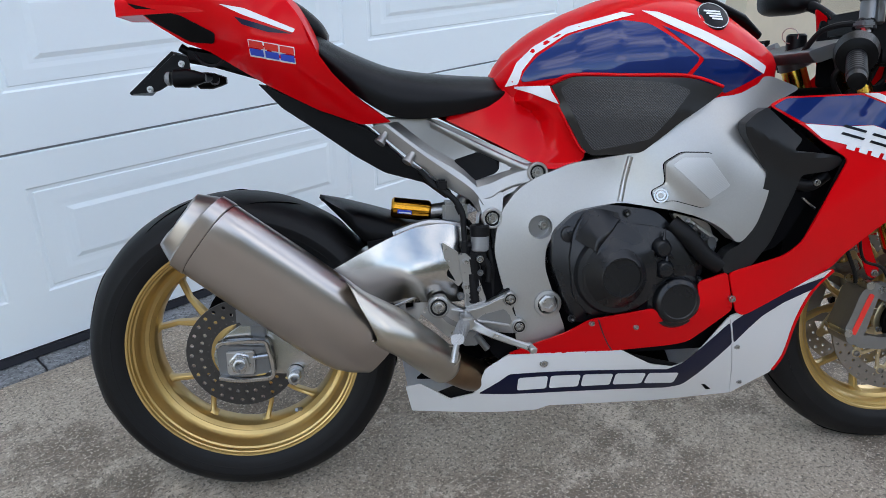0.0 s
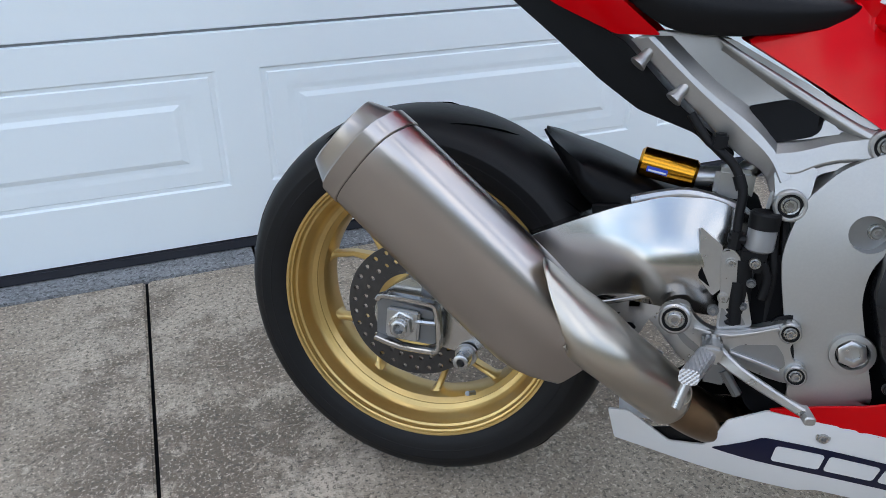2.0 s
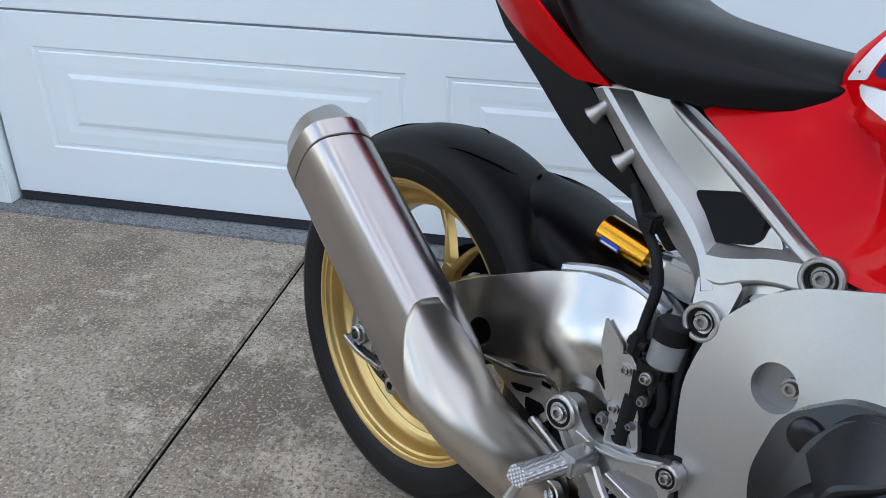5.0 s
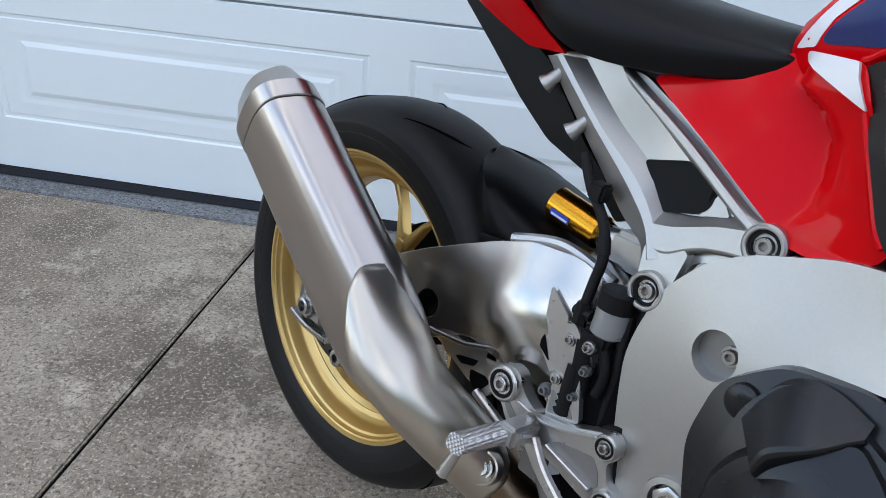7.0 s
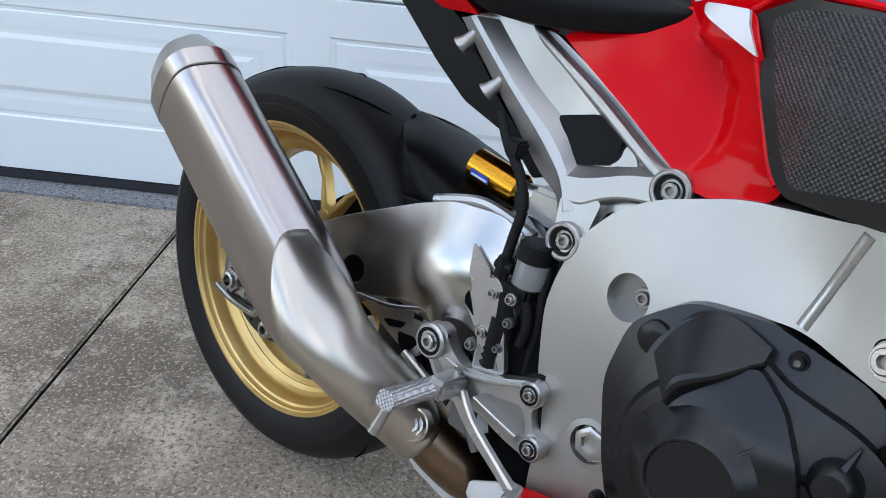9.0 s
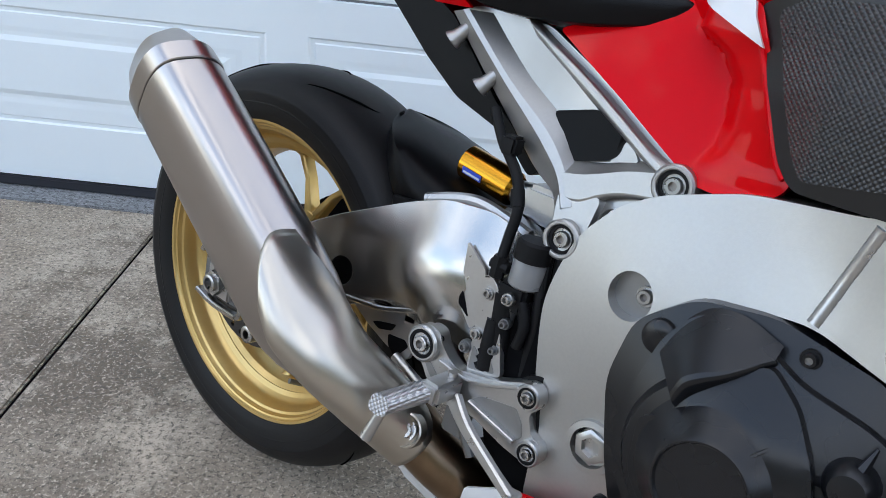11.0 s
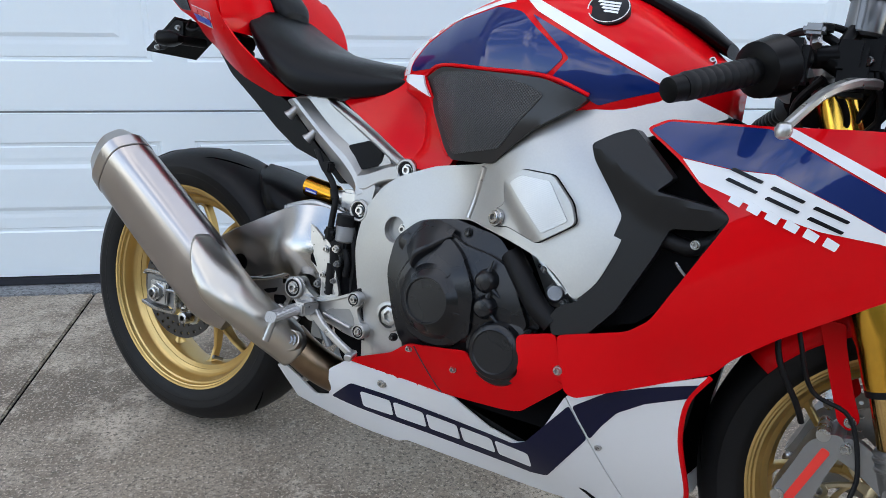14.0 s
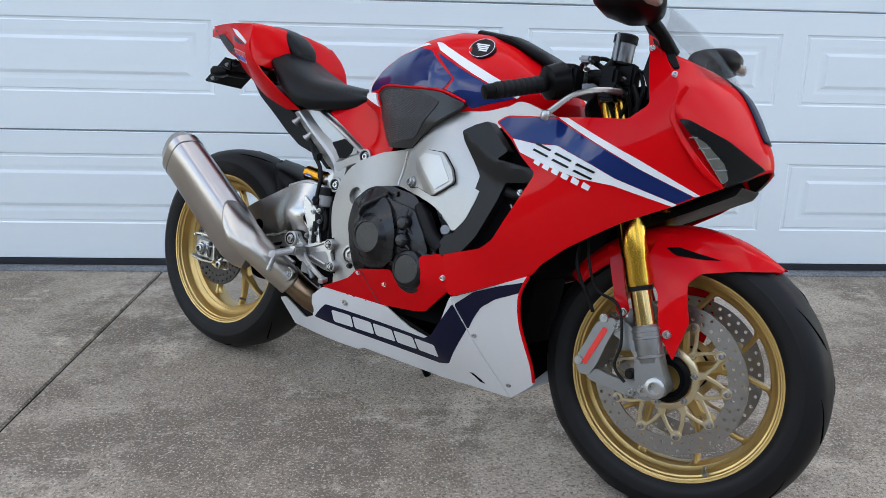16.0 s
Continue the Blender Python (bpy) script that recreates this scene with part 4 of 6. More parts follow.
grid = [spline([a, b, c, (b[0], -b[1], b[2]), (a[0], -a[1], a[2])], 6) for a, b, c in rows]
cols = list(zip(*grid))
grid = list(zip(*[spline(col, 4) for col in cols]))
nose = part("nose_cowl", loft(grid, closed=False), RED, BIKE, "red nose cowl")
nose.modifiers.new("thick", "SOLIDIFY").thickness = 0.004
part("nose_stripe", loft([[Vector(p) + Vector((0.0022, 0, 0.0016)) for p in row[10:15]] for row in grid[6:]], closed=False), NAVY, nose).modifiers.new("thick", "SOLIDIFY").thickness = 0.001
part("nose_lip", bar([(1.382, -0.178, 0.872), (1.366, -0.189, 0.824), (1.378, -0.187, 0.792), (1.428, -0.168, 0.728), (1.464, -0.133, 0.694)], [0.008, 0.011, 0.012, 0.012, 0.008], 0.008, (0.5, -0.8, 0), n=5), RED, nose, bevel=0.002)
HL = sheet([(1.378, 0.812, -0.193), (1.40, 0.807, -0.180), (1.519, 0.741, -0.035), (1.466, 0.693, -0.112), (1.42, 0.770, -0.162), (1.46, 0.77, -0.118)])
for s in (1, -1):
    lamp = part("headlight", skin([(1.383, 0.808), (1.40, 0.809), (1.46, 0.783), (1.517, 0.742), (1.500, 0.722), (1.467, 0.695), (1.428, 0.758)], lambda x, z: HL(x, z), 0.005, 0.015, 0.02, 0.012), PLASTIC, BIKE, "dark headlight unit", bevel=0.001)
    part("reflector", skin([(1.408, 0.782), (1.430, 0.772), (1.462, 0.738), (1.471, 0.710), (1.464, 0.700), (1.432, 0.748)], HL, 0.004, 0.02, 0.002, 0.0140), surface("headlight_reflector", (0.62, 0.64, 0.66), 0.16, 0.9) if s > 0 else bpy.data.materials["headlight_reflector"], lamp, "bright reflector")
    for x, z, e in ((1.412, 0.777, 0.006), (1.430, 0.761, 0.008), (1.445, 0.744, 0.009), (1.458, 0.725, 0.008)):
        part("reflector_fin", bar([(x - e, HL(x - e, z - e * 0.3) - 0.0155, z - e * 0.3), (x + e, HL(x + e, z + e * 0.3) - 0.0155, z + e * 0.3)], 0.002, 0.003), GREY, lamp)
    part("lens", skin([(1.385, 0.807), (1.40, 0.808), (1.46, 0.782), (1.515, 0.742), (1.499, 0.723), (1.468, 0.697), (1.429, 0.758)], HL, 0.005, 0.02, 0.001, 0.017), LENS, lamp)
    if s < 0:
        for o in (lamp, *lamp.children):
            for v in o.data.vertices:
                v.co.y = -v.co.y
            o.data.flip_normals()
chin = part("chin_duct", skin([(1.30, 0.61), (1.40, 0.655), (1.455, 0.698), (1.488, 0.702), (1.478, 0.684), (1.40, 0.642), (1.31, 0.595)], -0.075, 0.004, 0.03, 0.15), PLASTIC, BIKE, "black chin duct")
scr = [((1.358, -0.158, 0.893), (1.405, -0.105, 0.900), (1.442, 0, 0.893)), ((1.318, -0.148, 0.945), (1.362, -0.10, 0.958), (1.388, 0, 0.958)), ((1.272, -0.132, 0.995), (1.308, -0.085, 1.012), (1.325, 0, 1.018)), ((1.215, -0.105, 1.045), (1.235, -0.065, 1.068), (1.245, 0, 1.076))]
grid2 = [spline([a, b, c, (b[0], -b[1], b[2]), (a[0], -a[1], a[2])], 6) for a, b, c in scr]
grid2 = list(zip(*[spline(col, 5) for col in zip(*grid2)]))
screen = part("windscreen", loft(grid2, closed=False), SCREEN, BIKE, "clear smoked windscreen")
screen.modifiers.new("thick", "SOLIDIFY").thickness = 0.003
screen.visible_shadow = False
part("screen_trim", bar([(1.262, -0.134, 1.000), (1.306, -0.152, 0.958), (1.352, -0.166, 0.905)], [0.010, 0.028, 0.012], 0.008, (0.4, -0.85, 0.3), n=5), PLASTIC, BIKE, "black trim below the screen", bevel=0.002)

# ---- tank ----
TANK = [(0.497, 0.822, 0.03, 0.815), (0.51, 0.850, 0.07, 0.82), (0.535, 0.883, 0.098, 0.828), (0.585, 0.922, 0.125, 0.838), (0.65, 0.955, 0.155, 0.850), (0.72, 0.980, 0.180, 0.860), (0.80, 0.992, 0.196, 0.862), (0.87, 0.986, 0.196, 0.850), (0.94, 0.962, 0.182, 0.838), (1.0, 0.928, 0.150, 0.832), (1.045, 0.890, 0.112, 0.842), (1.07, 0.865, 0.07, 0.845)]


def tank_half(x):
    xs = [t[0] for t in TANK]
    zt, w, zw = (float(np.interp(x, xs, [t[i] for t in TANK])) for i in (1, 2, 3))
    return [tuple(v) for v in spline([(0.0, zt), (w * 0.30, zt - 0.003), (w * 0.58, zt - 0.018), (w * 0.82, zw + (zt - zw) * 0.62), (w * 0.97, zw + (zt - zw) * 0.25), (w, zw - 0.005), (w * float(np.interp(x, (0.5, 0.6, 0.68), (0.75, 0.88, 0.97))), min(zw - 0.04, 0.80)), (w * float(np.interp(x, (0.5, 0.6, 0.68), (0.4, 0.65, 0.90))), 0.76)], 5)]


def tank_y(x, z):
    half = [p for p in tank_half(x)][::-1]
    return -float(np.interp(z, [p[1] for p in half], [p[0] for p in half]))


trings = []
for x in np.linspace(0.497, 1.07, 30):
    half = tank_half(x)
    trings.append([Vector((x, -y, z)) for y, z in half] + [Vector((x, y, z)) for y, z in reversed(half[1:])])
tank = part("fuel_tank", loft(trings), RED, BIKE, "glossy red fuel tank with blue and white panels", sharp=60)


def tank_decals():
    out = [part("blue_panel", skin([(0.548, 0.825), (0.556, 0.845), (0.580, 0.872), (0.636, 0.908), (0.725, 0.931), (0.772, 0.922), (0.859, 0.857), (0.832, 0.828), (0.640, 0.8345)], tank_y, 0.010, 0.014, 0.0012, 0.0014), BLUE, tank),
           part("white_line", skin([(0.523, 0.818), (0.545, 0.862), (0.576, 0.890), (0.640, 0.925), (0.732, 0.946), (0.752, 0.940), (0.724, 0.934), (0.634, 0.911), (0.577, 0.876), (0.553, 0.847), (0.545, 0.822)], tank_y, 0.003, 0.014, 0.0012, 0.0014), WHITE, tank),
           part("white_line", skin([(0.765, 0.947), (0.79, 0.943), (0.910, 0.889), (1.012, 0.842), (1.004, 0.828), (0.905, 0.871), (0.80, 0.922)], tank_y, 0.003, 0.014, 0.0012, 0.0014), WHITE, tank),
           part("blue_panel", skin([(0.792, 0.918), (0.902, 0.868), (1.0, 0.828), (0.914, 0.795), (0.842, 0.826), (0.866, 0.856)], tank_y, 0.004, 0.014, 0.0012, 0.0014), BLUE, tank),
           part("badge", turned([(-0.012, 0.031), (0.003, 0.031), (0.005, 0.028)], (0.897, tank_y(0.897, 0.932), 0.932), (0.12, -0.80, 0.60), 28), BLACKDECAL, tank, "round dark badge")]
    return out


decals = tank_decals()
for o in decals[:4]:
    flip(o)
BN = Vector((0.12, -0.80, 0.60)).normalized()
BU = Vector((1, 0.1, 0)).cross(BN).normalized()
BR = BN.cross(BU).normalized()
BC = Vector((0.897, tank_y(0.897, 0.932), 0.932)) + BN * 0.0062
wing = bmesh.new()
for k in range(4):
    q = [BC + BR * a + BU * b for a, b in ((-0.016 + 0.004 * k, -0.012 + 0.006 * k), (0.016, -0.010 + 0.006 * k), (0.016, -0.006 + 0.006 * k), (-0.018 + 0.004 * k, -0.008 + 0.006 * k))]
    wing.faces.new([wing.verts.new(p) for p in q])
part("badge_ring", lathe([(0.0052, 0.0300), (0.0056, 0.0300), (0.0056, 0.0284), (0.0052, 0.0284)], (0.897, tank_y(0.897, 0.932), 0.932), 40, (0.12, -0.80, 0.60)), CHROME, tank, "silver ring")
part("badge_mark", wing, WHITE, tank, "white wing mark")
bolt((1.036, tank_y(1.036, 0.879), 0.879), (0.2, -0.8, 0.5), 0.007, tank)
part("tank_cover", loft([oval((x, 0, z), (0, 1, 0), (0.35, 0, 1), w, h, 2.6, 24) for x, z, w, h in ((0.80, 0.987, 0.02, 0.004), (0.82, 0.990, 0.065, 0.012), (0.92, 0.970, 0.085, 0.016), (1.0, 0.935, 0.075, 0.016), (1.05, 0.905, 0.045, 0.01))]), PLASTIC, BIKE, "black plastic tank top cover")
pad_y = lambda x, z: (tank_y(x, max(z, 0.79)) if z > 0.79 else tank_y(x, 0.79) + (0.79 - z) * 0.12) - 0.006 - 0.012 * max(0, 1 - abs(z - 0.76) / 0.07)
grip = part("tank_grip", skin([(0.597, 0.815), (0.638, 0.833), (0.836, 0.824), (0.905, 0.803), (0.895, 0.793), (0.825, 0.748), (0.760, 0.692), (0.672, 0.688), (0.655, 0.705)], lambda x, z: pad_y(x, z) - 0.004, 0.010, 0.014, 0.02), PADRUBBER, BIKE, "black satin tank grip pad", bevel=0.003)
insert = part("grip_insert", skin([(0.616, 0.813), (0.640, 0.825), (0.709, 0.827), (0.806, 0.815), (0.84, 0.802), (0.773, 0.717), (0.677, 0.697), (0.662, 0.718)], lambda x, z: pad_y(x, z) - 0.004, 0.008, 0.012, 0.004, 0.0015), GRIPPAD, grip, "finely studded black rubber")
part("edge_piping", tube([(x, pad_y(x, z) - 0.001, z) for x, z in ((0.664, 0.694), (0.651, 0.708), (0.622, 0.764), (0.596, 0.813), (0.602, 0.822), (0.637, 0.836), (0.735, 0.832), (0.836, 0.828), (0.903, 0.807))], 0.0030, 8, 4), RED, grip, "thin red edge")
far_grip = flip(grip)
flip(insert).parent = far_grip


def REDY(x, z):
    """Side panel below the seat: a shallow facet that turns outwards towards the tank grip."""
    crease = float(np.interp(z, (0.66, 0.682, 0.700, 0.720, 0.755, 0.775, 0.791), (0.575, 0.583, 0.594, 0.594, 0.585, 0.569, 0.540)))
    d = x - crease
    bend = 0.5 * (d + math.sqrt(d * d + 0.000001))
    proud = min(1.0, max(0.0, d / 0.026))
    proud = proud * (2 - proud) * max(0.0, z - 0.672)
    return -0.094 - 0.30 * (0.78 - z) - 0.34 * proud - 0.20 * bend + 0.35 * ((x - 0.49) ** 2 + (z - 0.74) ** 2)


seat_side = part("seat_side_panel", skin([(0.405, 0.762), (0.53, 0.818), (0.60, 0.818), (0.668, 0.690), (0.660, 0.676), (0.615, 0.663), (0.590, 0.664), (0.50, 0.714)], REDY, 0.008, 0.004, 0.02), RED, BIKE, "glossy red panel below the seat", bevel=0.003)
part("white_patch", skin([(0.532, 0.818), (0.596, 0.818), (0.600, 0.806), (0.614, 0.784), (0.575, 0.800)], REDY, 0.002, 0.02, 0.016, 0.006), WHITE, seat_side)
flip(seat_side)

# ---- seat and tail ----
SEAT = [(0.150, 0.918, 0.896, 0.10), (0.175, 0.916, 0.872, 0.122), (0.21, 0.896, 0.838, 0.135), (0.26, 0.872, 0.798, 0.142), (0.31, 0.853, 0.770, 0.142), (0.36, 0.843, 0.764, 0.135), (0.42, 0.836, 0.768, 0.122), (0.47, 0.832, 0.776, 0.108), (0.515, 0.829, 0.788, 0.092), (0.535, 0.822, 0.800, 0.075)]
srings = []
for x, zt, zb, w in [tuple(v) for v in spline(SEAT, 4)]:
    half = spline([(0, zt + 0.010), (w * 0.5, zt + 0.004), (w * 0.80, zt - 0.012), (w * 0.97, (zt + zb) / 2), (w * 0.93, zb + 0.006), (w * 0.80, zb), (0, zb)], 4)
    srings.append([Vector((x, -p.x, p.y)) for p in half] + [Vector((x, p.x, p.y)) for p in reversed(half[1:-1])])
part("seat", loft(srings), VINYL, BIKE, "black vinyl rider seat", sharp=60)
TAILY = sheet([(-0.13, 0.965, -0.070), (-0.05, 0.915, -0.085), (0.0, 0.89, -0.088), (0.06, 0.905, -0.158), (0.142, 0.87, -0.180), (0.145, 0.92, -0.190), (0.304, 0.76, -0.112), (0.17, 0.79, -0.118), (0.08, 0.835, -0.098), (0.12, 0.975, -0.160), (-0.05, 0.98, -0.112), (0.23, 0.81, -0.15), (0.11, 0.85, -0.140)])
tail = part("tail_cowl", skin([(-0.165, 0.992), (-0.118, 0.950), (-0.06, 0.912), (-0.02, 0.897), (0.03, 0.866), (0.085, 0.832), (0.172, 0.787), (0.25, 0.757), (0.306, 0.760), (0.25, 0.802), (0.205, 0.848), (0.168, 0.903), (0.155, 0.942), (0.13, 0.978), (0.03, 0.985), (-0.08, 0.990)], TAILY, 0.006, 0.02, 0.006), RED, BIKE, "red tail cowl", bevel=0.002)
part("white_line", skin([(0.015, 0.972), (0.06, 0.962), (0.147, 0.923), (0.143, 0.917), (0.055, 0.952)], TAILY, 0.002, 0.02, 0.001, 0.0014), WHITE, tail)
part("navy_line", skin([(0.04, 0.950), (0.142, 0.915), (0.10, 0.920), (0.055, 0.935)], TAILY, 0.002, 0.02, 0.001, 0.0014), NAVY, tail)
for k in range(3):
    x0 = 0.064 + 0.027 * k
    back = lambda x: 0.894 - 0.22 * (x - 0.064)
    part("logo_bar", skin([(x0 - 0.0015, back(x0) - 0.0115), (x0 + 0.0255, back(x0 + 0.024) - 0.0115), (x0 + 0.0255, back(x0 + 0.024) + 0.0165), (x0 - 0.0015, back(x0) + 0.0165)], TAILY, 0.001, 0.03, 0.001, 0.0007), WHITE, tail)
    for z0, m in ((0.004, REDDECAL), (-0.009, BLUEDECAL)):
        zz = lambda x: 0.894 - 0.22 * (x - 0.064) + z0
        part("logo_bar", skin([(x0, zz(x0)), (x0 + 0.024, zz(x0 + 0.024)), (x0 + 0.024, zz(x0 + 0.024) + 0.011), (x0, zz(x0) + 0.011)], TAILY, 0.001, 0.03, 0.001, 0.0014), m, tail)
part("tail_light", skin([(-0.160, 0.985), (-0.110, 0.948), (-0.05, 0.913), (-0.005, 0.908), (0.0, 0.925), (-0.06, 0.958)], TAILY, 0.006, 0.02, 0.002, 0.002), PLASTIC, tail, "dark tail light glass")
flip(tail)
deck = []
for x, z in [tuple(v) for v in spline([(-0.185, 0.998), (-0.10, 0.998), (0.0, 0.996), (0.08, 0.992), (0.13, 0.984), (0.158, 0.948), (0.18, 0.900)], 4)]:
    w = -TAILY(x, z - 0.012) - 0.002
    deck.append([(x, -w, z - 0.012), (x, -w * 0.80, z - 0.001), (x, -w * 0.38, z + 0.005), (x, 0, z + 0.006), (x, w * 0.38, z + 0.005), (x, w * 0.80, z - 0.001), (x, w, z - 0.012), (x, w * 0.97, z - 0.035), (x, 0, z - 0.035), (x, -w * 0.97, z - 0.035)])
part("tail_deck", loft(deck), RED, BIKE, "red tail top", sharp=50)
prings = []
for x, zt, w in [tuple(v) for v in spline([(0.035, 1.002, 0.034), (0.05, 1.006, 0.050), (0.09, 1.005, 0.056), (0.135, 0.988, 0.055), (0.175, 0.955, 0.050), (0.19, 0.930, 0.036)], 4)]:
    prings.append(oval((x, 0, zt - 0.022), (0, 1, 0), (0.25, 0, 1), w, 0.020, 3.0, 24))
part("pillion_pad", loft(prings), VINYL, BIKE, "black pillion pad", sharp=60)
part("undertray", skin([(0.062, 0.838), (0.172, 0.790), (0.262, 0.748), (0.345, 0.672), (0.42, 0.622), (0.408, 0.608), (0.365, 0.642), (0.29, 0.664), (0.236, 0.697), (0.175, 0.742), (0.105, 0.791)], -0.082, 0.008, 0.03, 0.164), PLASTIC, BIKE, "black plastic undertray", bevel=0.004)

# ---- engine ----
core = part("engine_block", skin([(0.49, 0.29), (0.93, 0.29), (0.99, 0.52), (0.90, 0.60), (0.74, 0.62), (0.56, 0.55), (0.47, 0.50), (0.44, 0.40)], -0.128, 0.02, 0.05, 0.256), DARK, BIKE, "dark engine block behind the covers")
part("airbox", skin([(0.55, 0.66), (0.75, 0.68), (1.0, 0.60), (1.13, 0.66), (1.10, 0.80), (0.95, 0.82), (0.60, 0.78)], -0.085, 0.02, 0.05, 0.17), DARK, BIKE, "black airbox under the tank")
part("radiator", skin([(1.04, 0.42), (1.12, 0.46), (1.16, 0.66), (1.08, 0.66)], -0.16, 0.01, 0.05, 0.32), DARK, BIKE, "black radiator")
COVER = sheet([(0.60, 0.45, -0.178), (0.60, 0.54, -0.172), (0.70, 0.59, -0.170), (0.80, 0.56, -0.182), (0.86, 0.48, -0.190), (0.72, 0.48, -0.205), (0.64, 0.40, -0.182), (0.78, 0.44, -0.195), (0.70, 0.36, -0.165)])
cover = part("clutch_cover", skin([(0.592, 0.49), (0.598, 0.548), (0.64, 0.585), (0.705, 0.597), (0.79, 0.584), (0.83, 0.545), (0.885, 0.471), (0.868, 0.440), (0.78, 0.375), (0.66, 0.375), (0.636, 0.372), (0.613, 0.43)], COVER, 0.016, 0.02, 0.05), ENGINE, BIKE, "black clutch and engine side covers", bevel=0.006)
part("cover_step", skin([(0.674, 0.590), (0.739, 0.563), (0.789, 0.555), (0.815, 0.545), (0.836, 0.519), (0.866, 0.462), (0.83, 0.42), (0.76, 0.388), (0.66, 0.392), (0.628, 0.43), (0.622, 0.50), (0.630, 0.548), (0.645, 0.575)], COVER, 0.010, 0.012, 0.03, 0.012), ENGINE, cover, bevel=0.011)
part("cover_plate", skin([(0.668, 0.540), (0.690, 0.548), (0.715, 0.571), (0.745, 0.551), (0.768, 0.520), (0.779, 0.492), (0.778, 0.430), (0.74, 0.398), (0.68, 0.402), (0.646, 0.44), (0.640, 0.49), (0.664, 0.502)], lambda x, z: COVER(x, z) - 0.30 * max(0.0, 0.05 - abs(z - 0.52)) * 0.3, 0.010, 0.010, 0.02, 0.021), ENGINE, cover, bevel=0.009)
part("cover_hood", ribbon(([(0.630, 0.540, 0.010), (0.640, 0.566, 0.010), (0.656, 0.586, 0.009), (0.683, 0.591, 0.009), (0.716, 0.583, 0.010)],
                           [(0.645, 0.530, 0.020), (0.652, 0.552, 0.022), (0.664, 0.566, 0.023), (0.686, 0.576, 0.022), (0.716, 0.579, 0.014)],
                           [(0.660, 0.523, 0.034), (0.664, 0.538, 0.037), (0.673, 0.547, 0.037), (0.692, 0.558, 0.033), (0.716, 0.574, 0.018)],
                           [(0.664, 0.518, 0.034), (0.668, 0.533, 0.037), (0.677, 0.542, 0.037), (0.695, 0.554, 0.032), (0.717, 0.572, 0.017)],
                           [(0.671, 0.502, 0.008), (0.680, 0.514, 0.008), (0.689, 0.528, 0.008), (0.701, 0.546, 0.008), (0.719, 0.568, 0.008)]), COVER), ENGINE, cover, sharp=25, bevel=0.0025)
part("clutch_dome", turned([(-0.03, 0.082), (-0.006, 0.079), (0.002, 0.074), (0.004, 0.064), (0.008, 0.060), (0.026, 0.043), (0.031, 0.0395), (0.033, 0.037), (0.033, 0.0355), (0.0300, 0.034), (0.0300, 0.01)], (0.708, -0.205, 0.472), (0.0, -1, 0.0), 56), ENGINE, cover, sharp=25)
part("dome_rib", bar([(0.742, -0.232, 0.462), (0.768, -0.214, 0.458)], 0.004, 0.006), ENGINE, cover)
part("dome_rib", bar([(0.728, -0.228, 0.508), (0.742, -0.216, 0.524)], 0.003, 0.005), ENGINE, cover)
for x, z in ((0.792, 0.517), (0.797, 0.478)):
    part("cover_hub", turned([(0.0, 0.021), (0.014, 0.0185), (0.022, 0.0165), (0.027, 0.012), (0.028, 0.004)], (x, COVER(x, z), z), OUT, 24), ENGINE, cover)
    for a in (80, 200, 320):
        d = Vector((math.cos(radians(a)), 0, math.sin(radians(a))))
        o = Vector((x, COVER(x, z) - 0.018, z))
        part("hub_fin", tube([o + d * 0.010, o + d * 0.034 + Vector((0, 0.005, 0))], [0.0055, 0.0012], 6, 1), ENGINE, cover)
part("generator_cover", turned([(-0.02, 0.062), (0.0, 0.060), (0.010, 0.054), (0.012, 0.046), (0.024, 0.043), (0.027, 0.040), (0.029, 0.034), (0.027, 0.032), (0.027, 0.005)], (0.824, -0.192, 0.416), OUT, 40), ENGINE, cover)
part("filler_plug", turned([(-0.01, 0.016), (0.004, 0.015), (0.006, 0.012), (0.006, 0.003)], (0.625, COVER(0.625, 0.545), 0.545), OUT, 20), ENGINE, cover)
part("drain_plug", turned([(-0.01, 0.011), (0.004, 0.010), (0.005, 0.007), (0.001, 0.006)], (0.752, -0.170, 0.395), OUT, 18), CHROME, cover)
bolt((0.735, COVER(0.735, 0.580), 0.580), OUT, 0.008, cover, material=ENGINE)
part("coolant_pipe", tube([(0.818, -0.185, 0.560), (0.845, -0.200, 0.535), (0.875, -0.205, 0.500), (0.905, -0.205, 0.478)], 0.017, 14), RUBBER, BIKE, "black coolant hose")
part("cylinder_rib", bar([(0.86, -0.165, 0.560), (0.912, -0.172, 0.520)], 0.008, 0.02), CAST, BIKE, "bare aluminium cylinder rib")
part("cylinder", skin([(0.83, 0.575), (0.905, 0.552), (0.925, 0.50), (0.88, 0.49)], -0.155, 0.01, 0.04, 0.02), CAST, BIKE)

for k, (x, z) in enumerate(((0.868, 0.548), (0.892, 0.530), (0.905, 0.505))):
    bolt((x, -0.172, z), OUT, 0.007, BIKE, name="cylinder_bolt", material=GREY)
part("water_joint", turned([(0, 0.014), (0.018, 0.014), (0.020, 0.011), (0.034, 0.011)], (0.885, -0.160, 0.512), (0.3, -0.8, 0.2), 18), GREY, BIKE, "bare aluminium water joint")
for x, z in ((0.628, 0.385), (0.70, 0.382), (0.842, 0.545), (0.868, 0.452)):
    bolt((x, COVER(x, z) - 0.012, z), OUT, 0.007, cover, name="cover_bolt", material=ENGINE)
# added dark block keeps the space behind the wheel arch in shade
part("oil_cooler", skin([(1.0, 0.28), (1.07, 0.28), (1.085, 0.44), (1.02, 0.44)], -0.070, 0.01, 0.05, 0.15), DARK, BIKE, "plain dark block added for the shaded interior behind the front wheel")

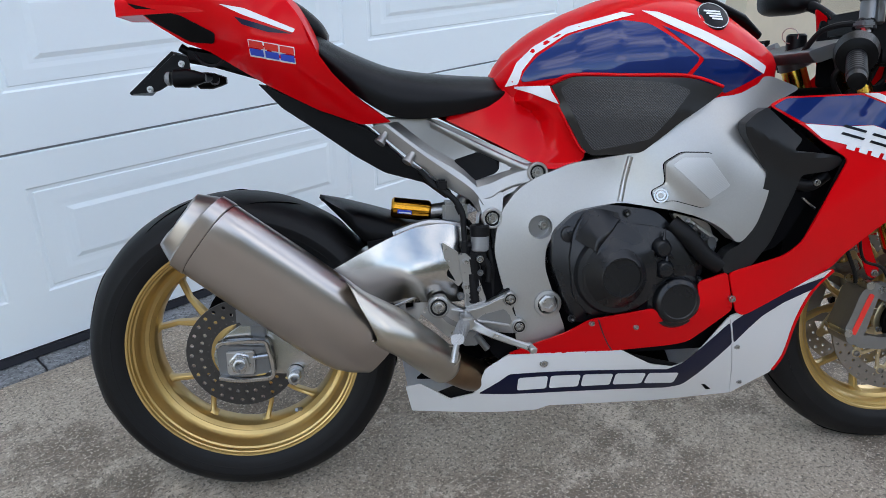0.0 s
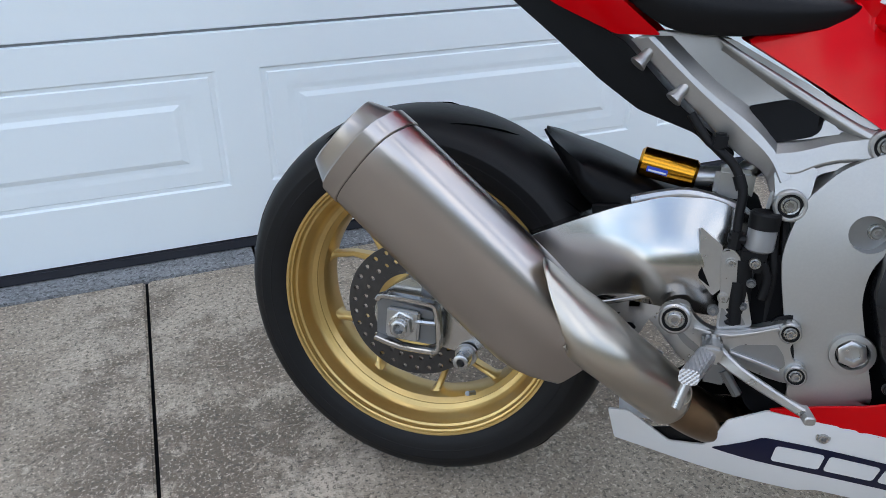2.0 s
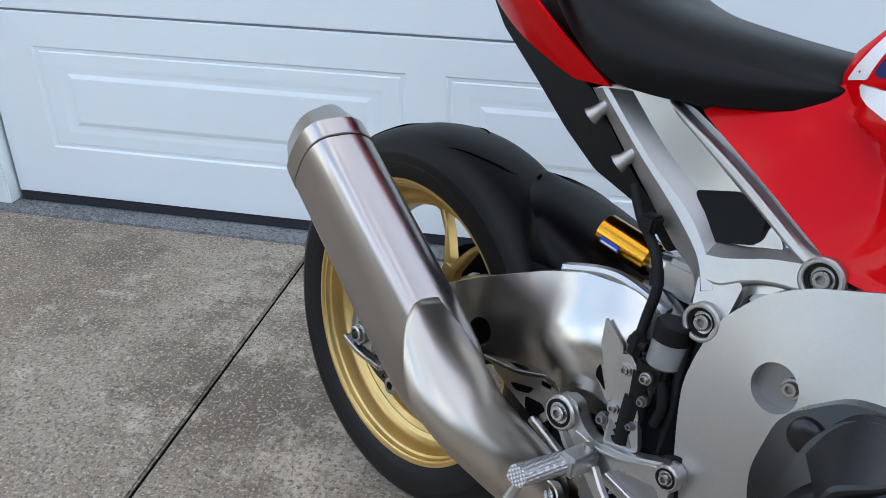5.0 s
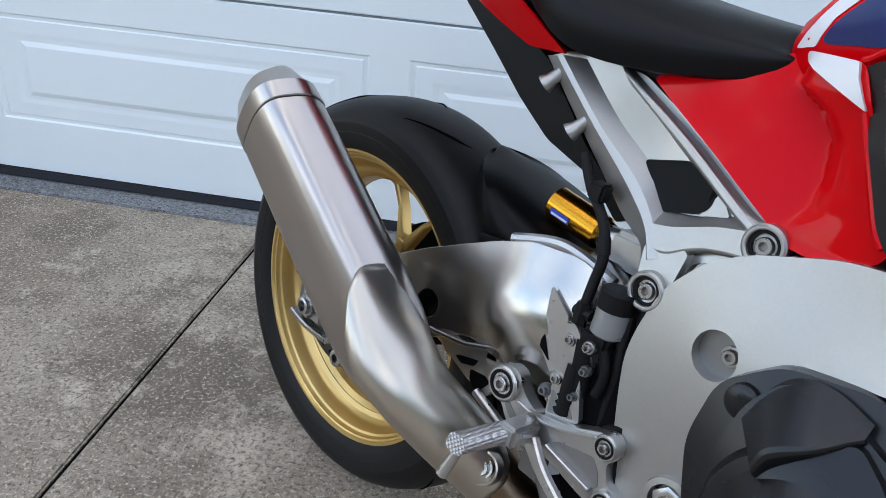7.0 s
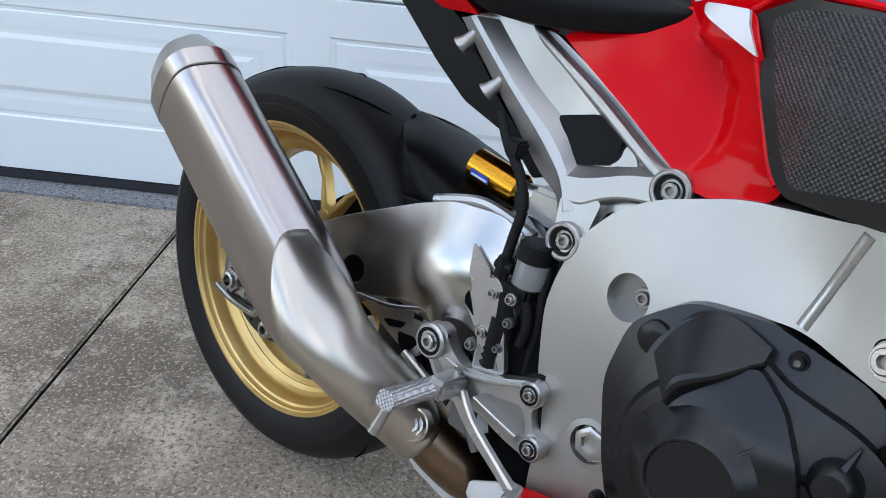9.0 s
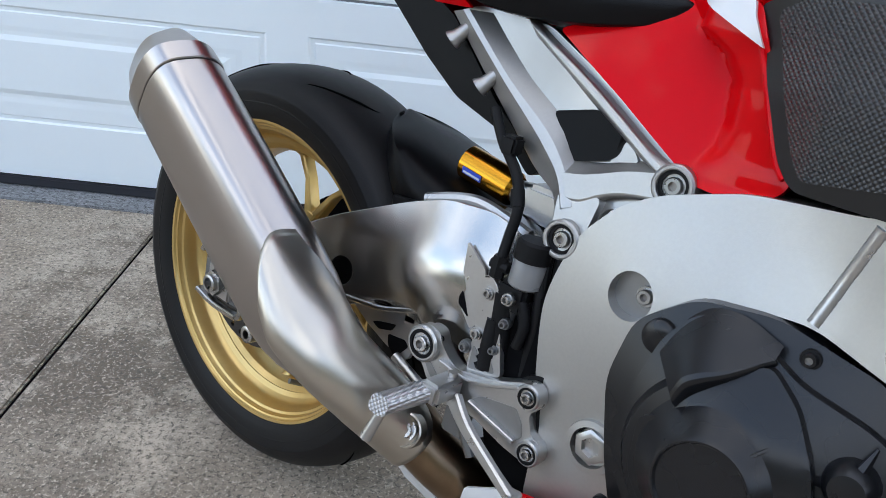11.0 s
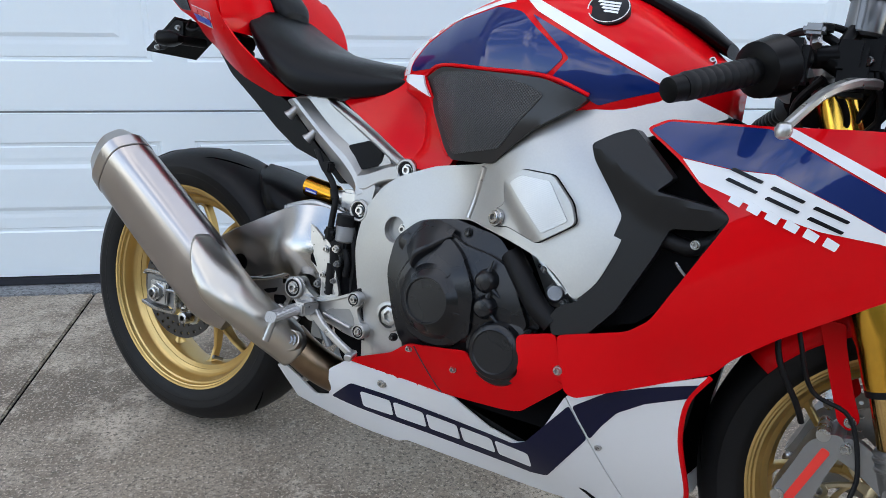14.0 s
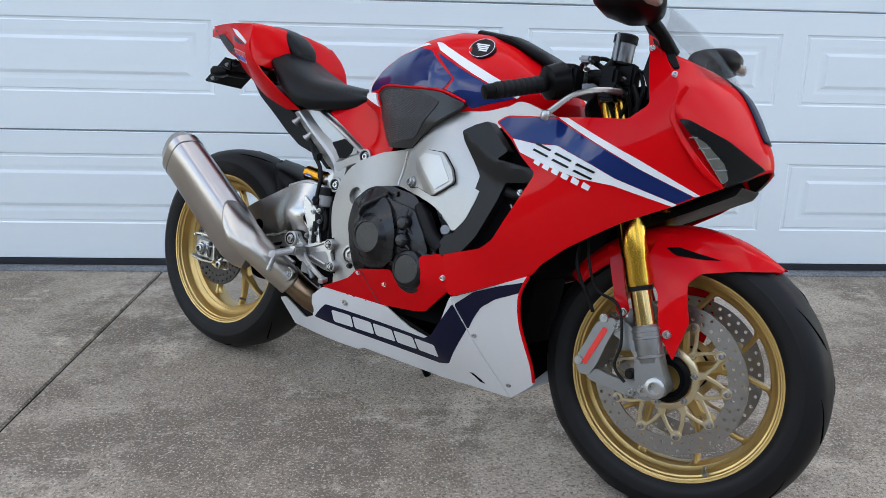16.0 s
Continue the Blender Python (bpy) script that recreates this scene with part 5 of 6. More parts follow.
# ---- swingarm ----
ARM = sheet([(-0.04, 0.32, -0.118), (0.10, 0.30, -0.120), (0.08, 0.40, -0.112), (0.2, 0.47, -0.118), (0.2, 0.39, -0.126), (0.245, 0.45, -0.116), (0.30, 0.52, -0.118), (0.29, 0.425, -0.118), (0.33, 0.475, -0.140), (0.40, 0.55, -0.118), (0.40, 0.48, -0.138), (0.40, 0.42, -0.118), (0.47, 0.48, -0.105)])
arm = part("swingarm", skin([(-0.055, 0.325), (-0.045, 0.352), (-0.015, 0.378), (0.08, 0.425), (0.183, 0.487), (0.282, 0.538), (0.34, 0.562), (0.40, 0.568), (0.45, 0.552), (0.478, 0.515), (0.478, 0.44), (0.43, 0.408), (0.36, 0.415), (0.28, 0.415), (0.20, 0.365), (0.14, 0.310), (0.10, 0.285), (0.03, 0.290), (-0.04, 0.292)], ARM, 0.016, 0.018, 0.045, bore=(0.210, 0.423, 0.018)), POLISHED, BIKE, "polished aluminium swingarm", bevel=0.010)
flip(arm)
part("arm_top_weld", tube([(x, -0.102, z) for x, z in ((0.30, 0.548), (0.37, 0.568), (0.44, 0.556))], 0.007, 8), CAST, arm, "weld bead")
# dark disc inside the bore deepens its shade by colour
part("arm_hole", turned([(-0.030, 0.026), (-0.028, 0.026)], (0.210, ARM(0.210, 0.423), 0.423), OUT, 24), DARK, arm, "dark disc painting the shade inside the bore")
gusset = part("arm_gusset", skin([(0.226, 0.394), (0.264, 0.402), (0.295, 0.409), (0.352, 0.431), (0.384, 0.442), (0.388, 0.430), (0.349, 0.394), (0.334, 0.357), (0.300, 0.362), (0.266, 0.374)], -0.114, 0.005, 0.03, 0.008), CAST, arm, "cast lower gusset with slots", bevel=0.002)
part("gusset_lip", bar([(0.226, -0.119, 0.396), (0.264, -0.121, 0.403), (0.295, -0.122, 0.410), (0.352, -0.121, 0.432), (0.386, -0.117, 0.440)], 0.006, 0.012, n=4), POLISHED, arm, bevel=0.002)
# slots are not cut: dark sheets on the gusset paint their shade
for ol in ([(0.272, 0.381), (0.281, 0.385), (0.309, 0.393), (0.304, 0.383), (0.284, 0.376)], [(0.300, 0.377), (0.326, 0.381), (0.333, 0.375), (0.318, 0.354), (0.303, 0.364)]):
    part("gusset_slot", skin(ol, -0.114, 0.003, 0.03, 0.002, 0.0008), DARK, gusset, "dark sheet painting the shade of a slot")
part("link_rod", tube([(0.322, -0.121, 0.360), (0.372, -0.121, 0.343)], 0.0060, 10, 1), CAST, BIKE, "bare link rod")
part("cross_brace", skin([(0.33, 0.42), (0.47, 0.42), (0.48, 0.54), (0.36, 0.55)], -0.10, 0.02, 0.05, 0.20), DARK, arm)
part("lower_brace", skin([(0.29, 0.425), (0.36, 0.418), (0.42, 0.36), (0.43, 0.33), (0.40, 0.335), (0.35, 0.385)], -0.105, 0.008, 0.03, 0.02), CAST, arm, bevel=0.004)
for q in ([(-0.040, 0.352), (-0.030, 0.360), (0.038, 0.360), (0.052, 0.350), (0.060, 0.296), (0.050, 0.286)], [(-0.042, 0.292), (0.0, 0.284), (0.056, 0.286)]):
    part("fork_lip", bar([(x, -0.134, z) for x, z in q], 0.008, 0.016, n=3), POLISHED, arm, bevel=0.002)
axle = part("axle_block", skin([(-0.045, 0.352), (0.045, 0.345), (0.060, 0.330), (0.058, 0.300), (0.045, 0.292), (-0.042, 0.290)], -0.122, 0.008, 0.03, 0.02, 0.005), GREY, arm, bevel=0.003)
part("axle_nut", merge(turned([(0, 0.022), (0.004, 0.022), (0.005, 0.019), (0.014, 0.0185), (0.0145, 0.013), (0.004, 0.012)], (0.0, -0.132, 0.318), OUT, 6), lathe([(0, 0.0125), (0.020, 0.0125), (0.021, 0.011), (0.021, 0.008), (0.0, 0.008)], (0.0, -0.132, 0.318), 24, OUT)), CHROME, arm)
part("adjuster_plate", block((-0.026, -0.136, 0.295), (0.026, -0.126, 0.342), 0.003), CAST, arm)
part("adjuster", tube([(0.020, -0.132, 0.327), (0.052, -0.132, 0.330)], 0.0045, 8, 1), CHROME, arm)
bolt((0.100, -0.128, 0.287), OUT, 0.017, arm, head=0.028)
part("rear_caliper", merge(block((-0.005, -0.125, 0.385), (0.065, -0.070, 0.425), 0.008), block((0.02, -0.12, 0.36), (0.05, -0.075, 0.39), 0.004)), GREY, BIKE, "grey rear brake caliper")
part("shock_body", turned([(0, 0.016), (0.004, 0.0205), (0.074, 0.0205), (0.078, 0.017)], (0.300, -0.045, 0.592), (0.98, 0.0, -0.14), 28), AMBERGOLD, BIKE, "amber anodised shock reservoir")
part("label_bar", skin([(0.314, 0.5855), (0.338, 0.5825), (0.3377, 0.580), (0.3137, 0.583)], lambda x, z: -0.0464 - math.sqrt(max(0, 0.0206 ** 2 - (z - (0.592 - 0.143 * (x - 0.300))) ** 2)), 0.0005, 0.005, 0.0008, 0.0008), WHITE, BIKE)
part("logo_bar", skin([(0.312, 0.590), (0.340, 0.586), (0.339, 0.578), (0.311, 0.582)], lambda x, z: -0.0462 - math.sqrt(max(0, 0.0206 ** 2 - (z - (0.592 - 0.143 * (x - 0.300))) ** 2)), 0.001, 0.005, 0.0008, 0), BLUEDECAL, BIKE)
part("shock_mount", merge(tube([(0.375, -0.045, 0.580), (0.43, -0.045, 0.590), (0.46, -0.04, 0.62)], 0.014, 10), block((0.40, -0.07, 0.56), (0.45, -0.03, 0.60), 0.006)), CAST, BIKE)
hrings = []
for x, w, z, zl in [tuple(v) for v in spline([(0.160, 0.012, 0.617, 0.612), (0.176, 0.045, 0.612, 0.600), (0.205, 0.075, 0.604, 0.575), (0.245, 0.092, 0.592, 0.535), (0.30, 0.094, 0.575, 0.515), (0.385, 0.085, 0.548, 0.515)], 4)]:
    hrings.append([(x, -w * 1.05, zl), (x, -w, zl + (z - zl) * 0.7), (x, -w * 0.82, z - 0.006), (x, -w * 0.4, z), (x, 0, z + 0.001), (x, w * 0.4, z), (x, w * 0.82, z - 0.006), (x, w, zl + (z - zl) * 0.7), (x, w * 1.05, zl)])
part("hugger", loft(hrings, closed=False), PLASTIC, BIKE, "black rear hugger", sharp=60).modifiers.new("thick", "SOLIDIFY").thickness = 0.003
part("hugger_rail", bar([(0.25, -0.098, 0.528), (0.32, -0.098, 0.535), (0.40, -0.092, 0.535)], 0.014, 0.010, n=4), PLASTIC, BIKE, bevel=0.002)

# ---- exhaust ----
AX = Vector((0.761, 0.117, -0.639)).normalized()
UPV = Vector((0.62, 0.10, 0.76))
UPV = (UPV - AX * UPV.dot(AX)).normalized()
SIDE = AX.cross(UPV)
SIDE = SIDE if SIDE.y < 0 else -SIDE
UPV, SIDE = UPV * 0.989 + SIDE * 0.149, SIDE * 0.989 - UPV * 0.149
CAN0 = Vector((-0.067, -0.2332, 0.6145))
# the can's section: a flat crown, a creased shoulder, a broad flank and a narrow keel
SECTION = [Vector(p) for p in ((0.86, -0.76), (1.02, -0.05), (0.76, 0.90), (0.30, 1.06), (-0.66, 0.74), (-1.02, 0.05), (-0.70, -0.85), (0.35, -1.02))]
SECTION = rounded(SECTION, 0.36, 6)


def can_ring(s, k, slant=0.0, shift=0.0):
    """The section scaled by k at s along the axis; slant moves the inner side forward."""
    c = CAN0 + AX * s
    return [c + UPV * (p.x * 0.0815 * k + shift) + SIDE * p.y * 0.0435 * k + AX * slant * -p.y for p in SECTION]


muffler = part("muffler", loft([can_ring(s, k, sl) for s, k, sl in ((0.064, 0.955, 0.012), (0.067, 0.965, 0.012), (0.11, 0.975, 0.004), (0.20, 1.0, 0), (0.30, 1.01, 0), (0.36, 0.99, 0), (0.385, 0.93, 0), (0.410, 0.80, 0), (0.44, 0.55, 0))]), TITAN, BIKE, "brushed titanium muffler can", sharp=45)
cap = part("end_cap", loft([can_ring(s, k, sl) for s, k, sl in ((0.006, 0.50, 0.0), (0.002, 0.60, 0.0), (0.003, 0.68, 0.0), (0.006, 0.715, 0.002), (0.034, 0.905, 0.010), (0.0365, 0.930, 0.011), (0.038, 0.965, 0.011), (0.0615, 0.985, 0.012), (0.063, 0.970, 0.012))]), TITAN, muffler, "brushed titanium end cap", sharp=20)
part("cap_seam", loft([can_ring(s, 0.950, 0.012) for s in (0.060, 0.067)]), DARK, muffler, "dark joint round the end cap")
# no bore here: a flat dark disc paints the shade inside the pipe
part("outlet", turned([(0.0, 0.026), (-0.003, 0.026)], CAN0 + AX * 0.004, AX, 24), DARK, muffler, "near-black disc standing for the shade inside the tailpipe")


def bell(v, m, w):
    return math.exp(-((v - m) / w) ** 2)


def shield_shape():
    """A pressed shell that wraps the can's end and follows the bend of the pipe, with shallow dents."""
    rim = [(-0.45, (0.200, -0.170, 0.474)), (0.05, (0.211, -0.208, 0.486)), (0.60, (0.217, -0.254, 0.491)), (1.10, (0.232, -0.273, 0.458)), (1.75, (0.254, -0.281, 0.413)), (2.5, (0.262, -0.258, 0.385)), (3.3, (0.248, -0.212, 0.372)), (4.2, (0.215, -0.168, 0.395)), (5.0, (0.200, -0.155, 0.440))]
    rim = [(g, Vector(p)) for g, p in rim]
    rim.append((rim[0][0] + 2 * math.pi, rim[0][1]))
    stations = [(0.2772, -0.2269, 0.4042, 0.038, 0.0565), (0.3157, -0.2135, 0.3735, 0.0375, 0.0490), (0.3498, -0.1765, 0.3347, 0.0385, 0.0455), (0.386, -0.136, 0.292, 0.0375, 0.0415)]
    cols = []
    for k in range(48):
        g = -0.45 + 2 * math.pi * k / 48
        col = [Vector([float(np.interp(g, [r[0] for r in rim], [r[1][i] for r in rim])) for i in range(3)])]
        for j, (x, y, z, ru, rw) in enumerate(stations):
            a, b = Vector(stations[max(j - 1, 0)][:3]), Vector(stations[min(j + 1, 3)][:3])
            d = (b - a).normalized()
            u = (UPV - d * UPV.dot(d)).normalized()
            w = d.cross(u)
            w = w if w.y < 0 else -w
            col.append(Vector((x, y, z)) + u * math.cos(g) * ru + w * math.sin(g) * rw)
        line = spline(col, 8)
        mid = Vector((0.29, -0.20, 0.385))
        for i, p in enumerate(line):
            v = i / (len(line) - 1)
            dent = 0.0030 * bell(v, 0.30, 0.12) * bell(g, 1.15, 1.1) + 0.0022 * bell(v, 0.56, 0.11) * bell(g, 0.6, 1.1) - 0.0022 * bell(v, 0.74, 0.06) * bell(g, 1.0, 1.2)
            line[i] = p + (mid - p).normalized() * dent
        cols.append(line)
    rings = [list(r) for r in zip(*cols)]
    for _ in range(3):
        rings = [[(r[k - 1] + r[k] * 2 + r[(k + 1) % 48]) / 4 for k in range(48)] for r in rings]
    for _ in range(2):
        rings = rings[:1] + [[(a + b * 2 + c) / 4 for a, b, c in zip(*t)] for t in zip(rings, rings[1:], rings[2:])] + rings[-1:]
    return loft(rings, cap=False)


sh = part("heat_shield", shield_shape(), TITANLIGHT, muffler, "bare titanium heat shield", sharp=70)
sh.modifiers.new("thick", "SOLIDIFY").thickness = 0.0025
part("tail_pipe", tube([(0.37, -0.140, 0.312), (0.40, -0.128, 0.286), (0.432, -0.108, 0.262), (0.455, -0.080, 0.244), (0.48, -0.03, 0.225), (0.56, 0.0, 0.22)], 0.034, 24), surface("heat_tinted_pipe", (0.24, 0.17, 0.11), 0.3, 1.0, 0, 0.45, 18), muffler, "heat-stained brown exhaust pipe")
part("bolt_cup", lathe([(-0.012, 0.022), (0.002, 0.020), (0.003, 0.018), (-0.006, 0.015)], (0.397, -0.172, 0.3185), 28, (0.25, -0.9, 0.35)), TITANLIGHT, muffler)
bolt((0.397, -0.170, 0.3185), (0.25, -0.9, 0.35), 0.013, muffler)

# ---- rider controls, right side ----
RSY = -0.148
rearset = part("foot_bracket", skin([(0.363, 0.407), (0.371, 0.392), (0.380, 0.388), (0.391, 0.374), (0.404, 0.366), (0.421, 0.356), (0.440, 0.366), (0.467, 0.362), (0.501, 0.353), (0.524, 0.350), (0.540, 0.353), (0.549, 0.367), (0.541, 0.379), (0.529, 0.380), (0.520, 0.402), (0.531, 0.412), (0.530, 0.427), (0.518, 0.434), (0.503, 0.428), (0.473, 0.414), (0.440, 0.407), (0.428, 0.403), (0.413, 0.409), (0.400, 0.420), (0.394, 0.432), (0.378, 0.434), (0.367, 0.424)], RSY, 0.007, 0.03, 0.016), CAST, BIKE, "silver cast footrest bracket", bevel=0.0035)
part("bracket_gasket", skin([(0.500, 0.432), (0.519, 0.440), (0.537, 0.431), (0.537, 0.412), (0.527, 0.402), (0.534, 0.386), (0.552, 0.380), (0.557, 0.364), (0.543, 0.347), (0.520, 0.345), (0.490, 0.356), (0.480, 0.400)], RSY + 0.012, 0.008, 0.03, 0.006), RUBBER, rearset, "black backing plate", bevel=0.001)
# pockets have no depth: darker grey patches on the casting paint their shade
for nm, ol in (("pocket_floor", [(0.452, 0.381), (0.464, 0.391), (0.506, 0.400), (0.516, 0.388), (0.521, 0.373), (0.513, 0.366)]), ("arm_recess", [(0.379, 0.398), (0.392, 0.394), (0.402, 0.386), (0.416, 0.378), (0.420, 0.366), (0.404, 0.373), (0.392, 0.382)])):
    part(nm, skin(ol, RSY, 0.004, 0.03, 0.001, 0.0008), CALGREY, rearset, "flat darker patch painting the shade of a cast pocket")
part("bracket_ledge", bar([(0.452, RSY - 0.003, 0.380), (0.485, RSY - 0.004, 0.374), (0.515, RSY - 0.003, 0.367)], 0.005, 0.008, n=4), CAST, rearset, bevel=0.0015)
part("bracket_ledge", bar([(0.404, RSY - 0.003, 0.404), (0.450, RSY - 0.004, 0.403), (0.505, RSY - 0.003, 0.424)], 0.004, 0.008, n=4), CAST, rearset, bevel=0.0015)
part("heel_guard", skin([(0.391, 0.534), (0.421, 0.513), (0.428, 0.456), (0.420, 0.446), (0.398, 0.468)], RSY + 0.012, 0.003, 0.03, 0.003), CAST, rearset, "thin pointed heel plate", bevel=0.0008)
# dark sheet on the uncut heel plate, for the slot's shade
part("guard_slot", skin([(0.397, 0.489), (0.415, 0.457), (0.399, 0.467)], RSY + 0.012, 0.002, 0.03, 0.002, 0.001), DARK, rearset)
part("guard_arm", skin([(0.421, 0.508), (0.431, 0.514), (0.444, 0.503), (0.462, 0.452), (0.474, 0.415), (0.432, 0.402), (0.428, 0.456), (0.423, 0.484)], RSY + 0.008, 0.006, 0.03, 0.008), CAST, rearset, bevel=0.002)
# two more darker patches, shading recesses that are not modelled
for ol in ([(0.433, 0.434), (0.437, 0.432), (0.452, 0.412), (0.434, 0.407)], [(0.442, 0.436), (0.451, 0.438), (0.466, 0.416), (0.457, 0.413)]):
    part("guard_recess", skin(ol, RSY + 0.008, 0.003, 0.03, 0.001, 0.0007), CALGREY, rearset)
for x, z, r in ((0.379, 0.412, 0.0160), (0.517, 0.420, 0.0105), (0.534, 0.365, 0.0105)):
    part("boss", lathe([(-0.012, r * 1.3), (0.004, r * 1.3), (0.006, r * 1.15), (0.006, r), (-0.012, r)], (x, RSY - 0.002, z), 28, OUT), CAST, rearset)
    # the gap round each boss bolt is shaded by a black ring
    part("boss_ring", lathe([(-0.006, r * 1.02), (0.0065, r * 1.02), (0.0065, r * 0.80), (-0.006, r * 0.80)], (x, RSY - 0.002, z), 28, OUT), RUBBER, rearset)
    bolt((x, RSY - 0.005, z), OUT, r * 0.8, rearset)
for x, z in ((0.434, 0.494), (0.433, 0.447)):
    bolt((x, RSY + 0.007, z), OUT, 0.0072, rearset, head=0.004)
peg = part("footpeg", loft([oval((0.424, -0.188, 0.388), (1, 0, 0), (0, 0.3, 1), 0.008, 0.007, 3, 16)] + [oval((0.424 - 0.020 * t, -0.188 - 0.050 * t, 0.388 - 0.014 * t), (1, 0, 0), (0, 0.3, 1), 0.0122, 0.0098, 3, 16) for t in (0.05, 0.5, 0.95, 1.0)]), KNURL, BIKE, "silver knurled footpeg")
part("peg_feeler", tube([(0.405, -0.228, 0.372), (0.396, -0.236, 0.330)], [0.0055, 0.0055, 0.007], 10, 1), CAST, peg)
part("peg_joint", merge(block((0.416, -0.195, 0.376), (0.441, -0.15, 0.400), 0.004), tube([(0.43, -0.16, 0.405), (0.43, -0.16, 0.370)], 0.005, 10, 1)), CAST, peg)
pedal = part("brake_pedal", bar([(0.438, -0.158, 0.378), (0.470, -0.170, 0.362), (0.520, -0.180, 0.342), (0.548, -0.186, 0.333)], [0.020, 0.014, 0.012, 0.012], [0.010, 0.010, 0.010, 0.014], n=4), CAST, BIKE, "silver rear brake pedal", bevel=0.002)
part("pedal_tip", bar([(0.545, -0.176, 0.334), (0.552, -0.204, 0.331)], 0.014, 0.012, (0, 0, 1)), CAST, pedal, bevel=0.002)
part("pedal_switch", merge(block((0.425, -0.150, 0.330), (0.455, -0.135, 0.362), 0.003), tube([(0.42, -0.14, 0.37), (0.45, -0.14, 0.33)], 0.005, 8, 1), tube([(0.45, -0.148, 0.352), (0.472, -0.148, 0.322)], 0.007, 8, 1)), GREY, BIKE, "small grey brake light switch")
master = part("rear_master_cylinder", merge(tube([(0.449, -0.130, 0.500), (0.455, -0.128, 0.43)], 0.013, 14, 1), block((0.440, -0.14, 0.485), (0.475, -0.115, 0.515), 0.004), tube([(0.47, -0.13, 0.50), (0.475, -0.12, 0.46), (0.47, -0.12, 0.41)], 0.008, 10)), RUBBER, BIKE, "black rear brake master cylinder")
res = part("rear_reservoir", turned([(0, 0.014), (0.003, 0.0175), (0.030, 0.0175), (0.034, 0.016)], (0.464, -0.128, 0.512), (0, 0, 1), 24), SMOKE, BIKE, "small smoked brake fluid reservoir")
part("reservoir_cap", turned([(0, 0.019), (0.018, 0.019), (0.021, 0.0165), (0.021, 0.005)], (0.464, -0.128, 0.542), (0, 0, 1), 24), RUBBER, res, "black cap")
bolt((0.461, -0.146, 0.500), OUT, 0.007, res)
for pts, r in (([(0.447, -0.136, 0.470), (0.449, -0.138, 0.440), (0.452, -0.138, 0.415)], 0.0085), ([(0.462, -0.118, 0.560), (0.474, -0.120, 0.535), (0.486, -0.124, 0.490), (0.488, -0.122, 0.430), (0.492, -0.122, 0.385)], 0.0065), ([(0.470, -0.134, 0.500), (0.480, -0.134, 0.478), (0.478, -0.134, 0.452)], 0.006)):
    part("brake_line", tube(pts, r, 10), RUBBER, master)
for x, z, r in ((0.462, 0.472, 0.006), (0.458, 0.440, 0.0055), (0.424, 0.428, 0.0075)):
    bolt((x, -0.140, z), OUT, r, master, material=GREY)
part("cylinder_body", turned([(-0.006, 0.010), (0.0, 0.012), (0.045, 0.012), (0.050, 0.009)], (0.452, -0.128, 0.455), (0.03, 0, 1), 16), GREY, master, "grey cast cylinder")
part("dust_boot", turned([(0, 0.010), (0.004, 0.012), (0.008, 0.0095), (0.012, 0.012), (0.016, 0.0095), (0.020, 0.012), (0.024, 0.009)], (0.447, -0.132, 0.412), (0.03, 0, 1), 16), RUBBER, master, "black ribbed dust boot")
part("banjo", merge(tube([(0.434, -0.135, 0.512), (0.434, -0.135, 0.535)], 0.008, 6, 1), tube([(0.425, -0.135, 0.525), (0.446, -0.135, 0.525)], 0.006, 8, 1)), RUBBER, master)
part("brake_hose", tube([(0.356, -0.098, 0.668), (0.380, -0.105, 0.640), (0.398, -0.112, 0.628), (0.418, -0.120, 0.612), (0.432, -0.126, 0.585), (0.433, -0.130, 0.555), (0.434, -0.134, 0.530)], 0.0058, 10), RUBBER, BIKE, "black rubber brake hose")
part("hose_clamp", block((0.386, -0.120, 0.630), (0.405, -0.100, 0.650), 0.003), RUBBER, BIKE)
part("hose_ferrule", tube([(0.424, -0.123, 0.602), (0.431, -0.126, 0.586)], 0.0075, 10, 1), RUBBER, BIKE)
for off in (0.0, 0.012):
    part("cable", tube([(0.476 + off, -0.118, 0.56), (0.484 + off, -0.122, 0.50), (0.482 + off, -0.122, 0.44), (0.49 + off, -0.12, 0.38)], 0.005, 8), RUBBER, BIKE)

